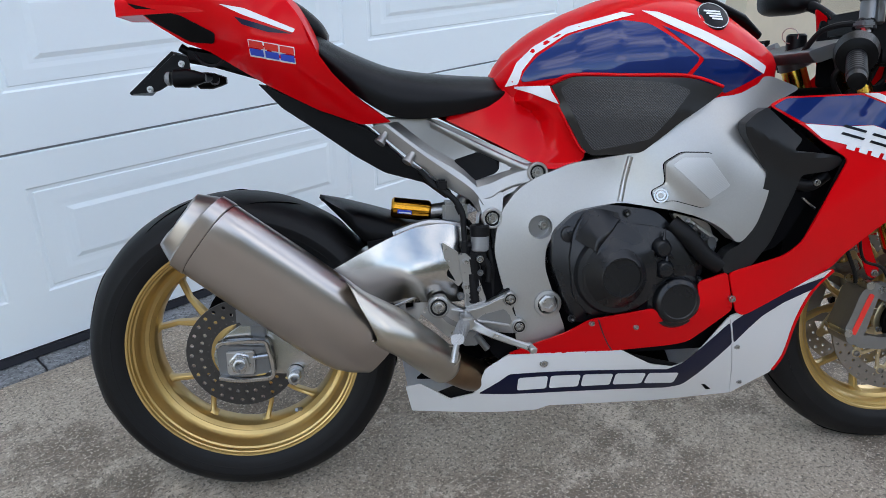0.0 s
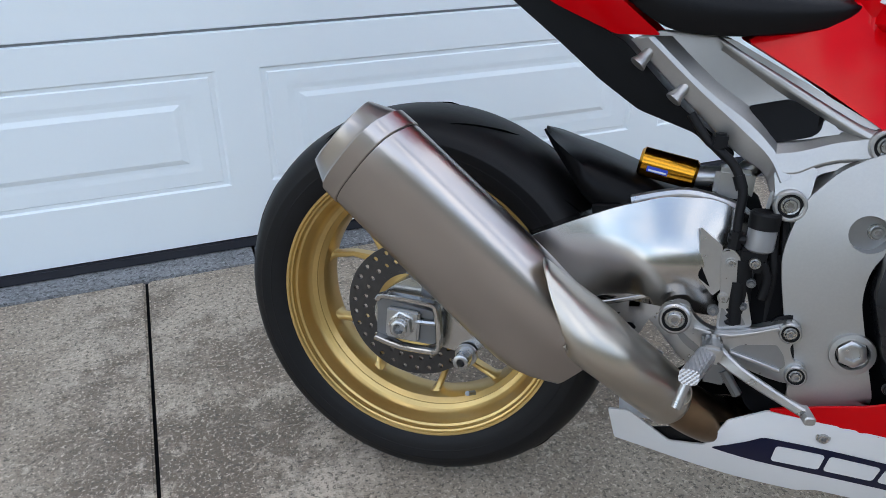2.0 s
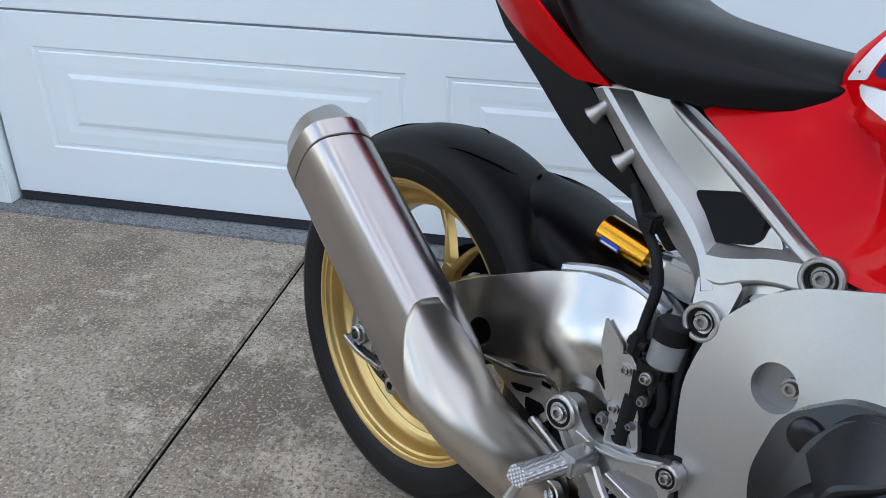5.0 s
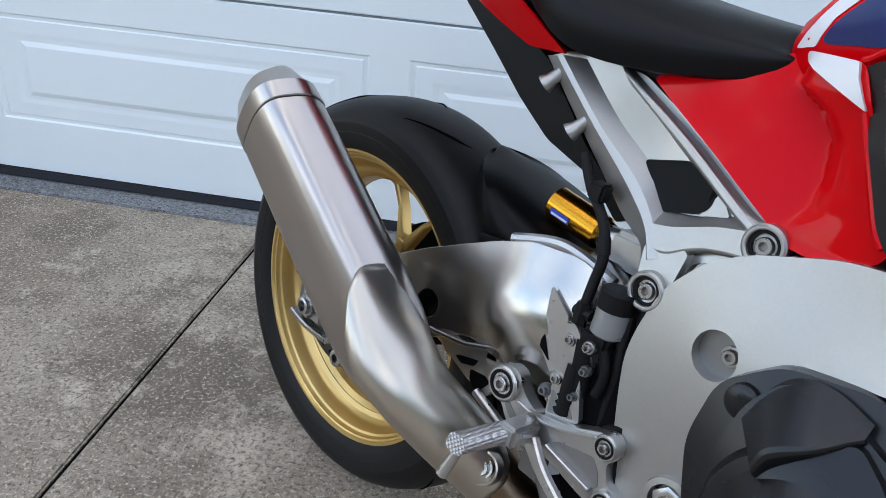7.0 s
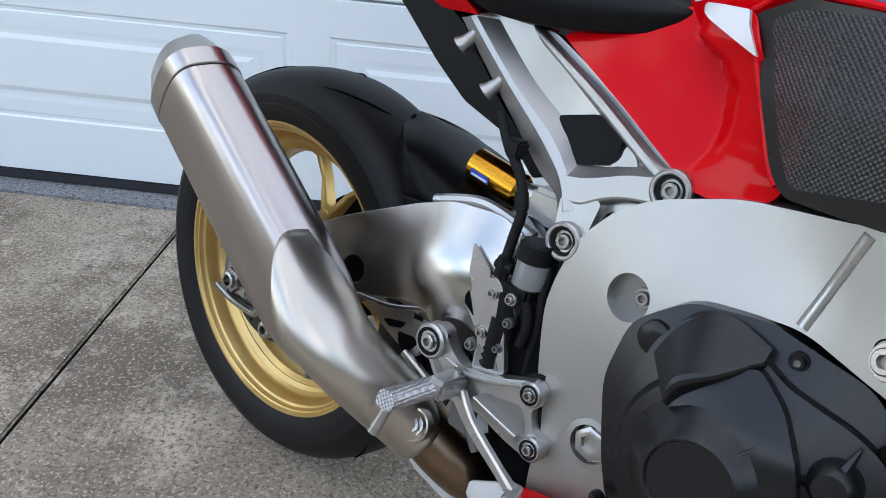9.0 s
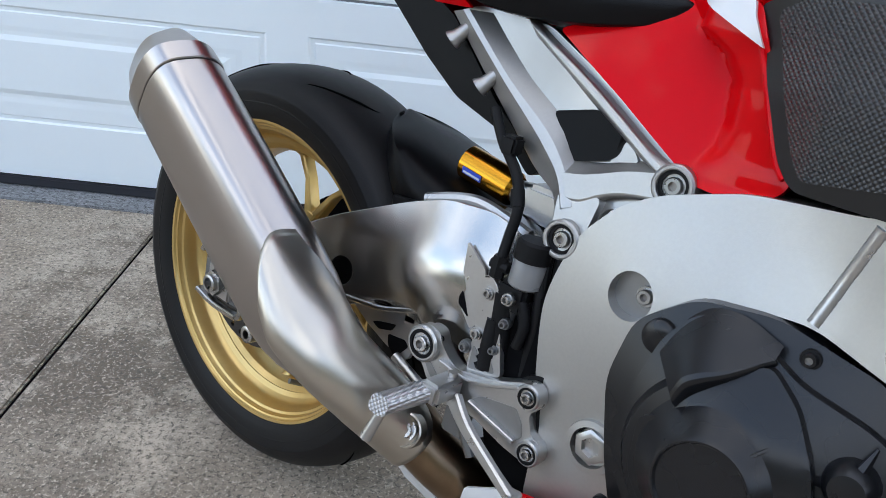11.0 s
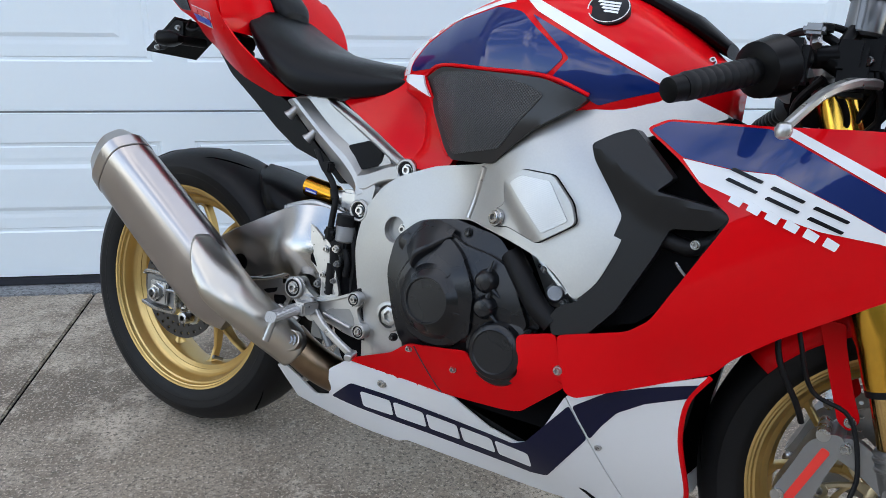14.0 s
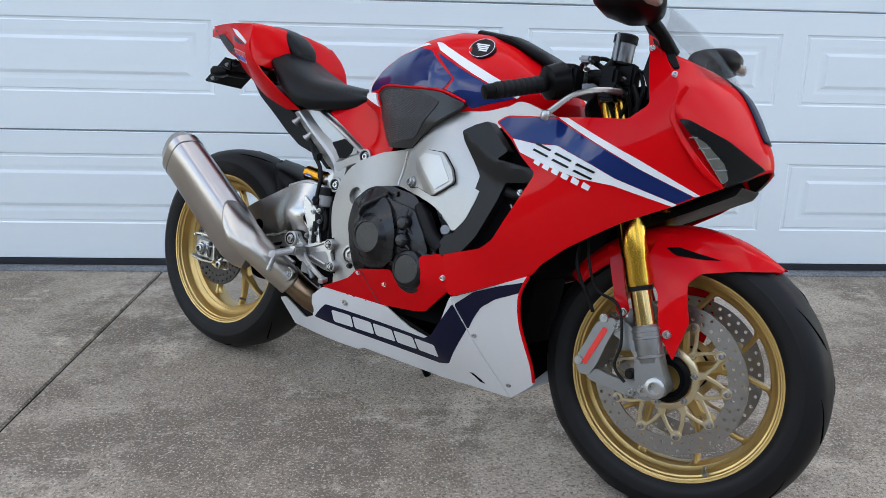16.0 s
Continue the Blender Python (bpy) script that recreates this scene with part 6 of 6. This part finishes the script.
# ---- front end ----
TOPF, LOWF = Vector((1.195, 0, 0.875)), Vector((1.385, 0, 0.325))
FD = (LOWF - TOPF).normalized()
for s in (-1, 1):
    o = Vector((0, s * 0.104, 0))
    leg = part("fork_leg", merge(turned([(0, 0.024), (0.01, 0.0265), (0.26, 0.0265), (0.30, 0.0285), (0.352, 0.0285), (0.364, 0.0262), (0.412, 0.0262), (0.424, 0.0248)], TOPF + o, FD, 32)), GOLDFORK, BIKE, "gold anodised fork leg")
    part("stanchion", turned([(0.415, 0.0215), (0.52, 0.0215)], TOPF + o, FD, 28), surface("titanium_nitride_tube", (0.60, 0.42, 0.17), 0.14, 1.0) if s < 0 else bpy.data.materials["titanium_nitride_tube"], leg, "polished gold inner tube")
    part("dust_seal", turned([(0.421, 0.0256), (0.430, 0.0250), (0.431, 0.022)], TOPF + o, FD, 28), RUBBER, leg)
    part("fork_foot", merge(turned([(0.50, 0.024), (0.505, 0.028), (0.56, 0.028), (0.575, 0.025)], TOPF + o, FD, 28), skin([(1.352, 0.350), (1.395, 0.365), (1.415, 0.320), (1.432, 0.290), (1.415, 0.262), (1.385, 0.262), (1.362, 0.290)], s * 0.104 - 0.020, 0.010, 0.03, 0.04)), CALGREY, leg, "silver fork foot", bevel=0.003)
    bolt((1.385, s * 0.126, 0.275), (0, s, 0), 0.013, leg)
    for d in (0.508, 0.522, 0.560):
        part("collar_ring", turned([(d, 0.0285), (d + 0.0015, 0.0298), (d + 0.005, 0.0298), (d + 0.0065, 0.0285)], TOPF + o, FD, 32), CALGREY, leg)
    part("axle_end", turned([(0, 0.021), (0.012, 0.021), (0.014, 0.018), (0.014, 0.012), (0.004, 0.011)], (FW[0] + 0.004, s * 0.122, FW[2] - 0.012), (0, s, 0), 28), CAST, leg)
    cal = part("front_caliper", skin([(1.225, 0.300), (1.240, 0.335), (1.258, 0.385), (1.290, 0.405), (1.305, 0.392), (1.290, 0.352), (1.275, 0.300), (1.262, 0.272), (1.238, 0.270)], s * 0.084 - 0.032, 0.012, 0.02, 0.064), CALGREY, BIKE, "silver radial brake caliper", bevel=0.006)
    for x, z in ((1.222, 0.302), (1.262, 0.402)):
        part("caliper_pin", turned([(0, 0.009), (0.072, 0.009), (0.074, 0.006)], (x + 0.012, s * 0.084 - s * -0.036, z - 0.004), (0, -s, 0), 16), CHROME, cal)
    if s < 0:
        part("logo_bar", skin([(1.241, 0.297), (1.251, 0.291), (1.287, 0.376), (1.276, 0.381)], -0.116, 0.004, 0.03, 0.001, 0.0012), REDDECAL, cal)
    part("bracket_arm", skin([(1.250, 0.276), (1.262, 0.262), (1.350, 0.252), (1.400, 0.254), (1.405, 0.272), (1.372, 0.290), (1.315, 0.281), (1.275, 0.290)], s * 0.102 - 0.010, 0.010, 0.02, 0.02), CALGREY, leg, bevel=0.004)
    part("bracket_arm", skin([(1.285, 0.372), (1.296, 0.400), (1.318, 0.400), (1.352, 0.378), (1.384, 0.349), (1.372, 0.318), (1.340, 0.345), (1.312, 0.362)], s * 0.102 - 0.008, 0.010, 0.02, 0.018), CALGREY, leg, bevel=0.004)
    for x, z in ((1.358, 0.262), (1.302, 0.386)):
        bolt((x, s * 0.112, z), (0, s, 0), 0.009, leg)
    part("hose_fitting", turned([(0, 0.011), (0.010, 0.011), (0.012, 0.008), (0.018, 0.007)], (1.350, s * 0.112, 0.300), (0, s, 0), 16), RUBBER, leg)
part("brake_line", tube([(1.205, -0.105, 0.58), (1.225, -0.135, 0.52), (1.250, -0.125, 0.455), (1.300, -0.118, 0.43), (1.322, -0.124, 0.36), (1.318, -0.130, 0.31), (1.345, -0.130, 0.282)], 0.0032, 8), RUBBER, BIKE, "thin black sensor wire")
part("brake_hose", tube([(1.19, -0.09, 0.60), (1.20, -0.13, 0.50), (1.235, -0.12, 0.43), (1.245, -0.112, 0.405)], 0.0042, 8), RUBBER, BIKE, "black front brake hose")
# front fender
frings = []
for i, d in enumerate([56 + 3.87 * k for k in range(24)]):
    a = radians(d)
    t = i / 23
    rr = 0.307 + 0.004 * math.sin(math.pi * t)
    w = float(np.interp(t, (0, 0.06, 0.25, 0.6, 1), (0.012, 0.038, 0.066, 0.074, 0.066)))
    drop = float(np.interp(t, (0, 0.15, 0.4, 1), (0.006, 0.036, 0.056, 0.045)))
    frings.append([(FW[0] + (rr - e) * math.cos(a), y * w, FW[2] + (rr - e) * math.sin(a)) for y, e in ((-1.04, drop), (-1.0, drop * 0.45), (-0.86, 0.008), (-0.45, 0.0), (0, -0.004), (0.45, 0.0), (0.86, 0.008), (1.0, drop * 0.45), (1.04, drop))])
fender = part("front_fender", loft(frings, closed=False), RED, BIKE, "glossy red front fender", sharp=60)
fender.modifiers.new("thick", "SOLIDIFY").thickness = 0.004
FENY = sheet([(1.580, 0.553, -0.022), (1.535, 0.546, -0.054), (1.46, 0.535, -0.082), (1.33, 0.553, -0.088), (1.42, 0.560, -0.082), (1.46, 0.588, -0.060), (1.38, 0.592, -0.064), (1.535, 0.571, -0.040), (1.40, 0.50, -0.098), (1.40, 0.393, -0.104), (1.41, 0.345, -0.100), (1.34, 0.48, -0.098)])
leg_panel = part("fender_leg", skin([(1.330, 0.520), (1.371, 0.469), (1.388, 0.392), (1.422, 0.343), (1.441, 0.424), (1.431, 0.462), (1.424, 0.500), (1.445, 0.524), (1.505, 0.540), (1.584, 0.553), (1.537, 0.573), (1.470, 0.591), (1.40, 0.596), (1.345, 0.588)], FENY, 0.006, 0.012, 0.004), RED, fender, bevel=0.0015)
# shade of the slot painted as a dark sheet over the uncut fender
part("fender_slot", skin([(1.365, 0.563), (1.39, 0.568), (1.475, 0.556), (1.442, 0.552), (1.388, 0.551)], FENY, 0.004, 0.02, 0.003, 0.002), DARK, fender, "dark sheet painting the shade of a fender slot")
bolt((1.404, FENY(1.404, 0.393), 0.393), OUT, 0.009, fender)
flip(leg_panel)
stay = part("fender_stay", skin([(1.240, 0.545), (1.274, 0.545), (1.278, 0.520), (1.299, 0.455), (1.314, 0.420), (1.303, 0.402), (1.287, 0.412), (1.266, 0.470)], lambda x, z: -0.078 - 0.06 * (0.56 - z), 0.006, 0.02, 0.004), RED, fender, bevel=0.0015)
flip(stay)
bolt((1.302, -0.0875, 0.416), OUT, 0.008, fender)
# yokes, bars and controls
part("top_yoke", skin([(1.10, 0.868), (1.20, 0.895), (1.235, 0.880), (1.12, 0.845)], -0.125, 0.010, 0.05, 0.25), GREY, BIKE, "grey top yoke", bevel=0.004)
part("lower_yoke", skin([(1.17, 0.66), (1.29, 0.69), (1.29, 0.655), (1.17, 0.63)], -0.125, 0.010, 0.05, 0.25), PLASTIC, BIKE, "black lower yoke")
part("dash", block((1.25, -0.065, 0.895), (1.31, 0.065, 0.95), 0.01), PLASTIC, BIKE, "black dashboard")
part("key_ring", lathe([(0, 0.016), (0.0015, 0.016), (0.0015, 0.0145), (0, 0.0145)], (1.13, -0.01, 0.905), 24, (0.6, 0.7, 0.2)), CHROME, BIKE, "steel key ring")
for s in (-1, 1):
    bend = lambda x, y, z: Vector((x, s * y, z))
    E0, E1 = bend(1.058, 0.345, 0.813), bend(1.188, 0.140, 0.890)
    d = (E1 - E0).normalized()
    gr = part("handlebar_grip", turned([(0.006, 0.0150)] + [(0.010 + 0.012 * (i // 4) + (0, 0.002, 0.009, 0.011)[i % 4], (0.0160, 0.0170, 0.0170, 0.0160)[i % 4]) for i in range(36)] + [(0.128, 0.0155)], E0, d, 20), RUBBER, BIKE, "black rubber handlebar grip")
    part("bar_end", turned([(-0.016, 0.009), (-0.014, 0.0145), (0.004, 0.0155), (0.006, 0.013)], E0, d, 24), PLASTIC, gr, "black bar end weight")
    part("switch_housing", merge(turned([(0.122, 0.024), (0.127, 0.034), (0.162, 0.038), (0.174, 0.030)], E0, d, 24), block(tuple(bend(1.135, 0.215, 0.835)) if s > 0 else (1.135, -0.235, 0.835), tuple(bend(1.175, 0.175, 0.90)) if s > 0 else (1.175, -0.185, 0.895), 0.008)), PLASTIC, gr)
    part("clip_on", merge(tube([E0 + d * 0.16, E1], 0.0115, 12, 1), turned([(-0.02, 0.034), (0.02, 0.034)], bend(1.205, 0.104, 0.862), FD, 24)), GREY, gr)
    lev = part("brake_lever" if s < 0 else "clutch_lever", bar([bend(1.242, 0.175, 0.852), bend(1.236, 0.205, 0.850), bend(1.222, 0.245, 0.842), bend(1.201, 0.286, 0.823), bend(1.176, 0.319, 0.786)], [0.034, 0.026, 0.016, 0.012, 0.011], [0.012, 0.012, 0.011, 0.010, 0.010], (0, 0, 1), n=5), CAST, BIKE, "silver hand lever", bevel=0.002)
    part("lever_ball", turned([(-0.0095, 0.003), (-0.007, 0.0075), (0, 0.0098), (0.007, 0.0075), (0.0095, 0.003)], bend(1.174, 0.326, 0.779), (0, 0, 1), 20), CAST, lev)
    part("lever_mount", merge(block((1.205, -0.185, 0.835), (1.245, -0.150, 0.872), 0.006) if s < 0 else block((1.205, 0.150, 0.835), (1.245, 0.185, 0.872), 0.006), tube([bend(1.225, 0.15, 0.86), bend(1.19, 0.17, 0.88)], 0.012, 10, 1)), PLASTIC, lev)
fres = part("front_reservoir", turned([(0, 0.018), (0.004, 0.022), (0.042, 0.022), (0.045, 0.020)], (1.222, -0.130, 0.915), (0.05, 0, 1), 28), GREY, BIKE, "grey front brake reservoir")
part("reservoir_cap", turned([(0, 0.0245), (0.014, 0.0245), (0.017, 0.021), (0.017, 0.006)], (1.224, -0.130, 0.958), (0.05, 0, 1), 28), RUBBER, fres, "black screw cap")
part("cap_bracket", block((1.214, -0.157, 0.918), (1.222, -0.154, 0.975), 0.0015), GREY, fres)
for k, pts in enumerate(([(1.20, -0.16, 0.90), (1.165, -0.155, 0.915), (1.13, -0.12, 0.905), (1.12, -0.08, 0.87)], [(1.25, -0.12, 0.88), (1.275, -0.14, 0.84), (1.27, -0.13, 0.79), (1.24, -0.10, 0.74)], [(1.19, -0.14, 0.86), (1.16, -0.12, 0.82), (1.19, -0.11, 0.77), (1.24, -0.08, 0.72)], [(1.23, -0.1, 0.90), (1.31, -0.13, 0.90), (1.32, -0.12, 0.83), (1.28, -0.1, 0.78)])):
    part("bar_cable", tube(pts, 0.0055, 8), RUBBER, BIKE, "black control cable")
part("cockpit_panel", skin([(1.17, 0.75), (1.33, 0.75), (1.33, 0.832), (1.30, 0.812), (1.24, 0.800), (1.19, 0.795)], -0.125, 0.01, 0.05, 0.010), PLASTIC, BIKE, "black inner cockpit panel")
flip(part("cockpit_panel", skin([(1.29, 0.80), (1.335, 0.83), (1.315, 0.93), (1.285, 0.95), (1.275, 0.90), (1.30, 0.85)], -0.140, 0.01, 0.05, 0.006), PLASTIC, BIKE))
part("ignition_switch", turned([(0, 0.020), (0.03, 0.020), (0.034, 0.016)], (1.15, 0.0, 0.875), (0, 0, 1), 20), PLASTIC, BIKE, "black ignition switch")
part("brake_master_cylinder", merge(tube([(1.175, -0.175, 0.880), (1.225, -0.150, 0.888)], 0.014, 12, 1), block((1.195, -0.175, 0.862), (1.235, -0.140, 0.905), 0.007), tube([(1.205, -0.16, 0.90), (1.215, -0.14, 0.925)], 0.008, 10, 1)), PLASTIC, BIKE, "black radial brake master cylinder")
part("banjo_bolt", tube([(1.178, -0.190, 0.892), (1.172, -0.176, 0.916)], 0.007, 6, 1), CHROME, BIKE)
part("switch_lever", block((1.16, -0.20, 0.905), (1.185, -0.165, 0.918), 0.004), GREY, BIKE)
part("cockpit_filler", skin([(1.13, 0.70), (1.30, 0.70), (1.33, 0.80), (1.18, 0.80)], -0.09, 0.02, 0.05, 0.18), DARK, BIKE, "dark headstock area")
part("relay_box", block((1.212, -0.135, 0.868), (1.256, -0.095, 0.918), 0.006), PLASTIC, BIKE, "black connector box beside the bars")
part("inner_cowl", skin([(1.15, 0.80), (1.25, 0.80), (1.292, 0.86), (1.270, 0.885), (1.225, 0.872), (1.20, 0.885), (1.15, 0.85)], -0.088, 0.010, 0.03, 0.012), DARK, BIKE, "dark inner cowl")
for pts in ([(1.165, -0.165, 0.905), (1.19, -0.150, 0.922), (1.225, -0.13, 0.905), (1.25, -0.125, 0.86), (1.235, -0.12, 0.81)], [(1.195, -0.165, 0.885), (1.225, -0.155, 0.87), (1.255, -0.14, 0.845), (1.26, -0.12, 0.80)], [(1.262, -0.115, 0.900), (1.276, -0.125, 0.87), (1.270, -0.13, 0.83), (1.25, -0.12, 0.80)], [(1.18, -0.13, 0.86), (1.21, -0.14, 0.84), (1.225, -0.13, 0.81), (1.22, -0.11, 0.78)], [(1.275, -0.11, 0.905), (1.290, -0.125, 0.885), (1.292, -0.13, 0.85)]):
    part("bar_cable", tube(pts, 0.0045, 8), RUBBER, BIKE, "black control cable")
for x, y, z in ((1.212, -0.152, 0.898), (1.206, -0.150, 0.876), (1.236, -0.138, 0.885)):
    bolt((x, y, z), (-0.3, -0.9, 0.3), 0.006, BIKE, name="pinch_bolt")
part("cap_screw", turned([(0, 0.010), (0.008, 0.010), (0.010, 0.008)], (1.183, -0.170, 0.912), (0, 0, 1), 14), PLASTIC, BIKE)
# mirrors
for s in (-1, 1):
    c0 = Vector((1.285, s * 0.285, 1.005))
    rings = [oval(c0 + Vector((0, s * yy, 0.012 * t)), (1, 0, 0.08), (0, 0, 1), rx, rz, 2.6, 24) for yy, rx, rz, t in ((-0.085, 0.020, 0.012, -1), (-0.07, 0.045, 0.026, -0.5), (-0.02, 0.062, 0.034, 0), (0.04, 0.056, 0.034, 0.3), (0.075, 0.038, 0.026, 0.6), (0.088, 0.015, 0.012, 0.8))]
    mir = part("mirror", loft(rings), PLASTIC, BIKE, "black mirror pod", sharp=60)
    part("mirror_stalk", tube([(1.33, s * 0.145, 0.935), (1.315, s * 0.18, 0.968), (1.295, s * 0.215, 0.990)], [0.016, 0.012, 0.014], 12), PLASTIC, mir)
    part("turn_signal", loft([oval(c0 + Vector((0.052, s * yy, -0.006)), (1, 0, 0.08), (0, 0, 1), rx, rz, 2.4, 16) for yy, rx, rz in ((0.0, 0.010, 0.009), (0.03, 0.016, 0.012), (0.06, 0.010, 0.010))]), AMBER, mir, "clear turn signal lens")
# ---- tail hardware ----
plate = part("plate_bracket", skin([(-0.165, 0.824), (-0.084, 0.893), (-0.060, 0.889), (-0.057, 0.858), (-0.084, 0.848), (-0.118, 0.828)], -0.070, 0.006, 0.03, 0.006), PLASTIC, BIKE, "black short plate bracket", bevel=0.002)
part("plate_back", loft([[(-0.166, y, 0.822), (-0.084, y, 0.895), (-0.088, y, 0.899), (-0.170, y, 0.826)] for y in (-0.07, 0.07)]), PLASTIC, plate)
part("bracket_arm", bar([(-0.07, 0, 0.895), (-0.02, 0, 0.885), (0.06, 0, 0.86)], 0.03, 0.05, (0, 1, 0)), PLASTIC, plate)
for s in (-1, 1):
    sig = part("rear_turn_signal", loft([oval((-0.084 + dx, s * 0.105, 0.849), (0, 1, 0), (0, 0, 1), ry, rz, 2.6, 18) for dx, ry, rz in ((0.0, 0.012, 0.009), (0.006, 0.019, 0.016), (0.03, 0.020, 0.017), (0.050, 0.014, 0.011), (0.060, 0.008, 0.007))]), PLASTIC, BIKE, "black rear turn signal")
    part("signal_lens", turned([(0, 0.013), (0.006, 0.012), (0.010, 0.006)], (-0.086, s * 0.105, 0.849), (-1, 0, 0), 18), SMOKE, sig)
    part("signal_stalk", tube([(-0.035, s * 0.03, 0.852), (-0.045, s * 0.09, 0.849)], 0.010, 10, 1), RUBBER, sig)
part("light_stalk", tube([(-0.087, 0, 0.910), (-0.062, 0, 0.894), (-0.04, 0, 0.885)], 0.008, 10), PLASTIC, plate)
for x, z in ((-0.072, 0.876), (-0.132, 0.832)):
    bolt((x, -0.071, z), OUT, 0.006, plate)
part("tail_wire", tube([(-0.05, -0.06, 0.895), (-0.03, -0.085, 0.875), (-0.005, -0.085, 0.872), (0.015, -0.07, 0.895)], 0.003, 6), RUBBER, plate)
# side stand on the far side
part("side_stand", tube([(0.56, 0.12, 0.29), (0.60, 0.17, 0.16), (0.63, 0.225, 0.052)], [0.014, 0.012, 0.011], 12), PLASTIC, BIKE, "black side stand")
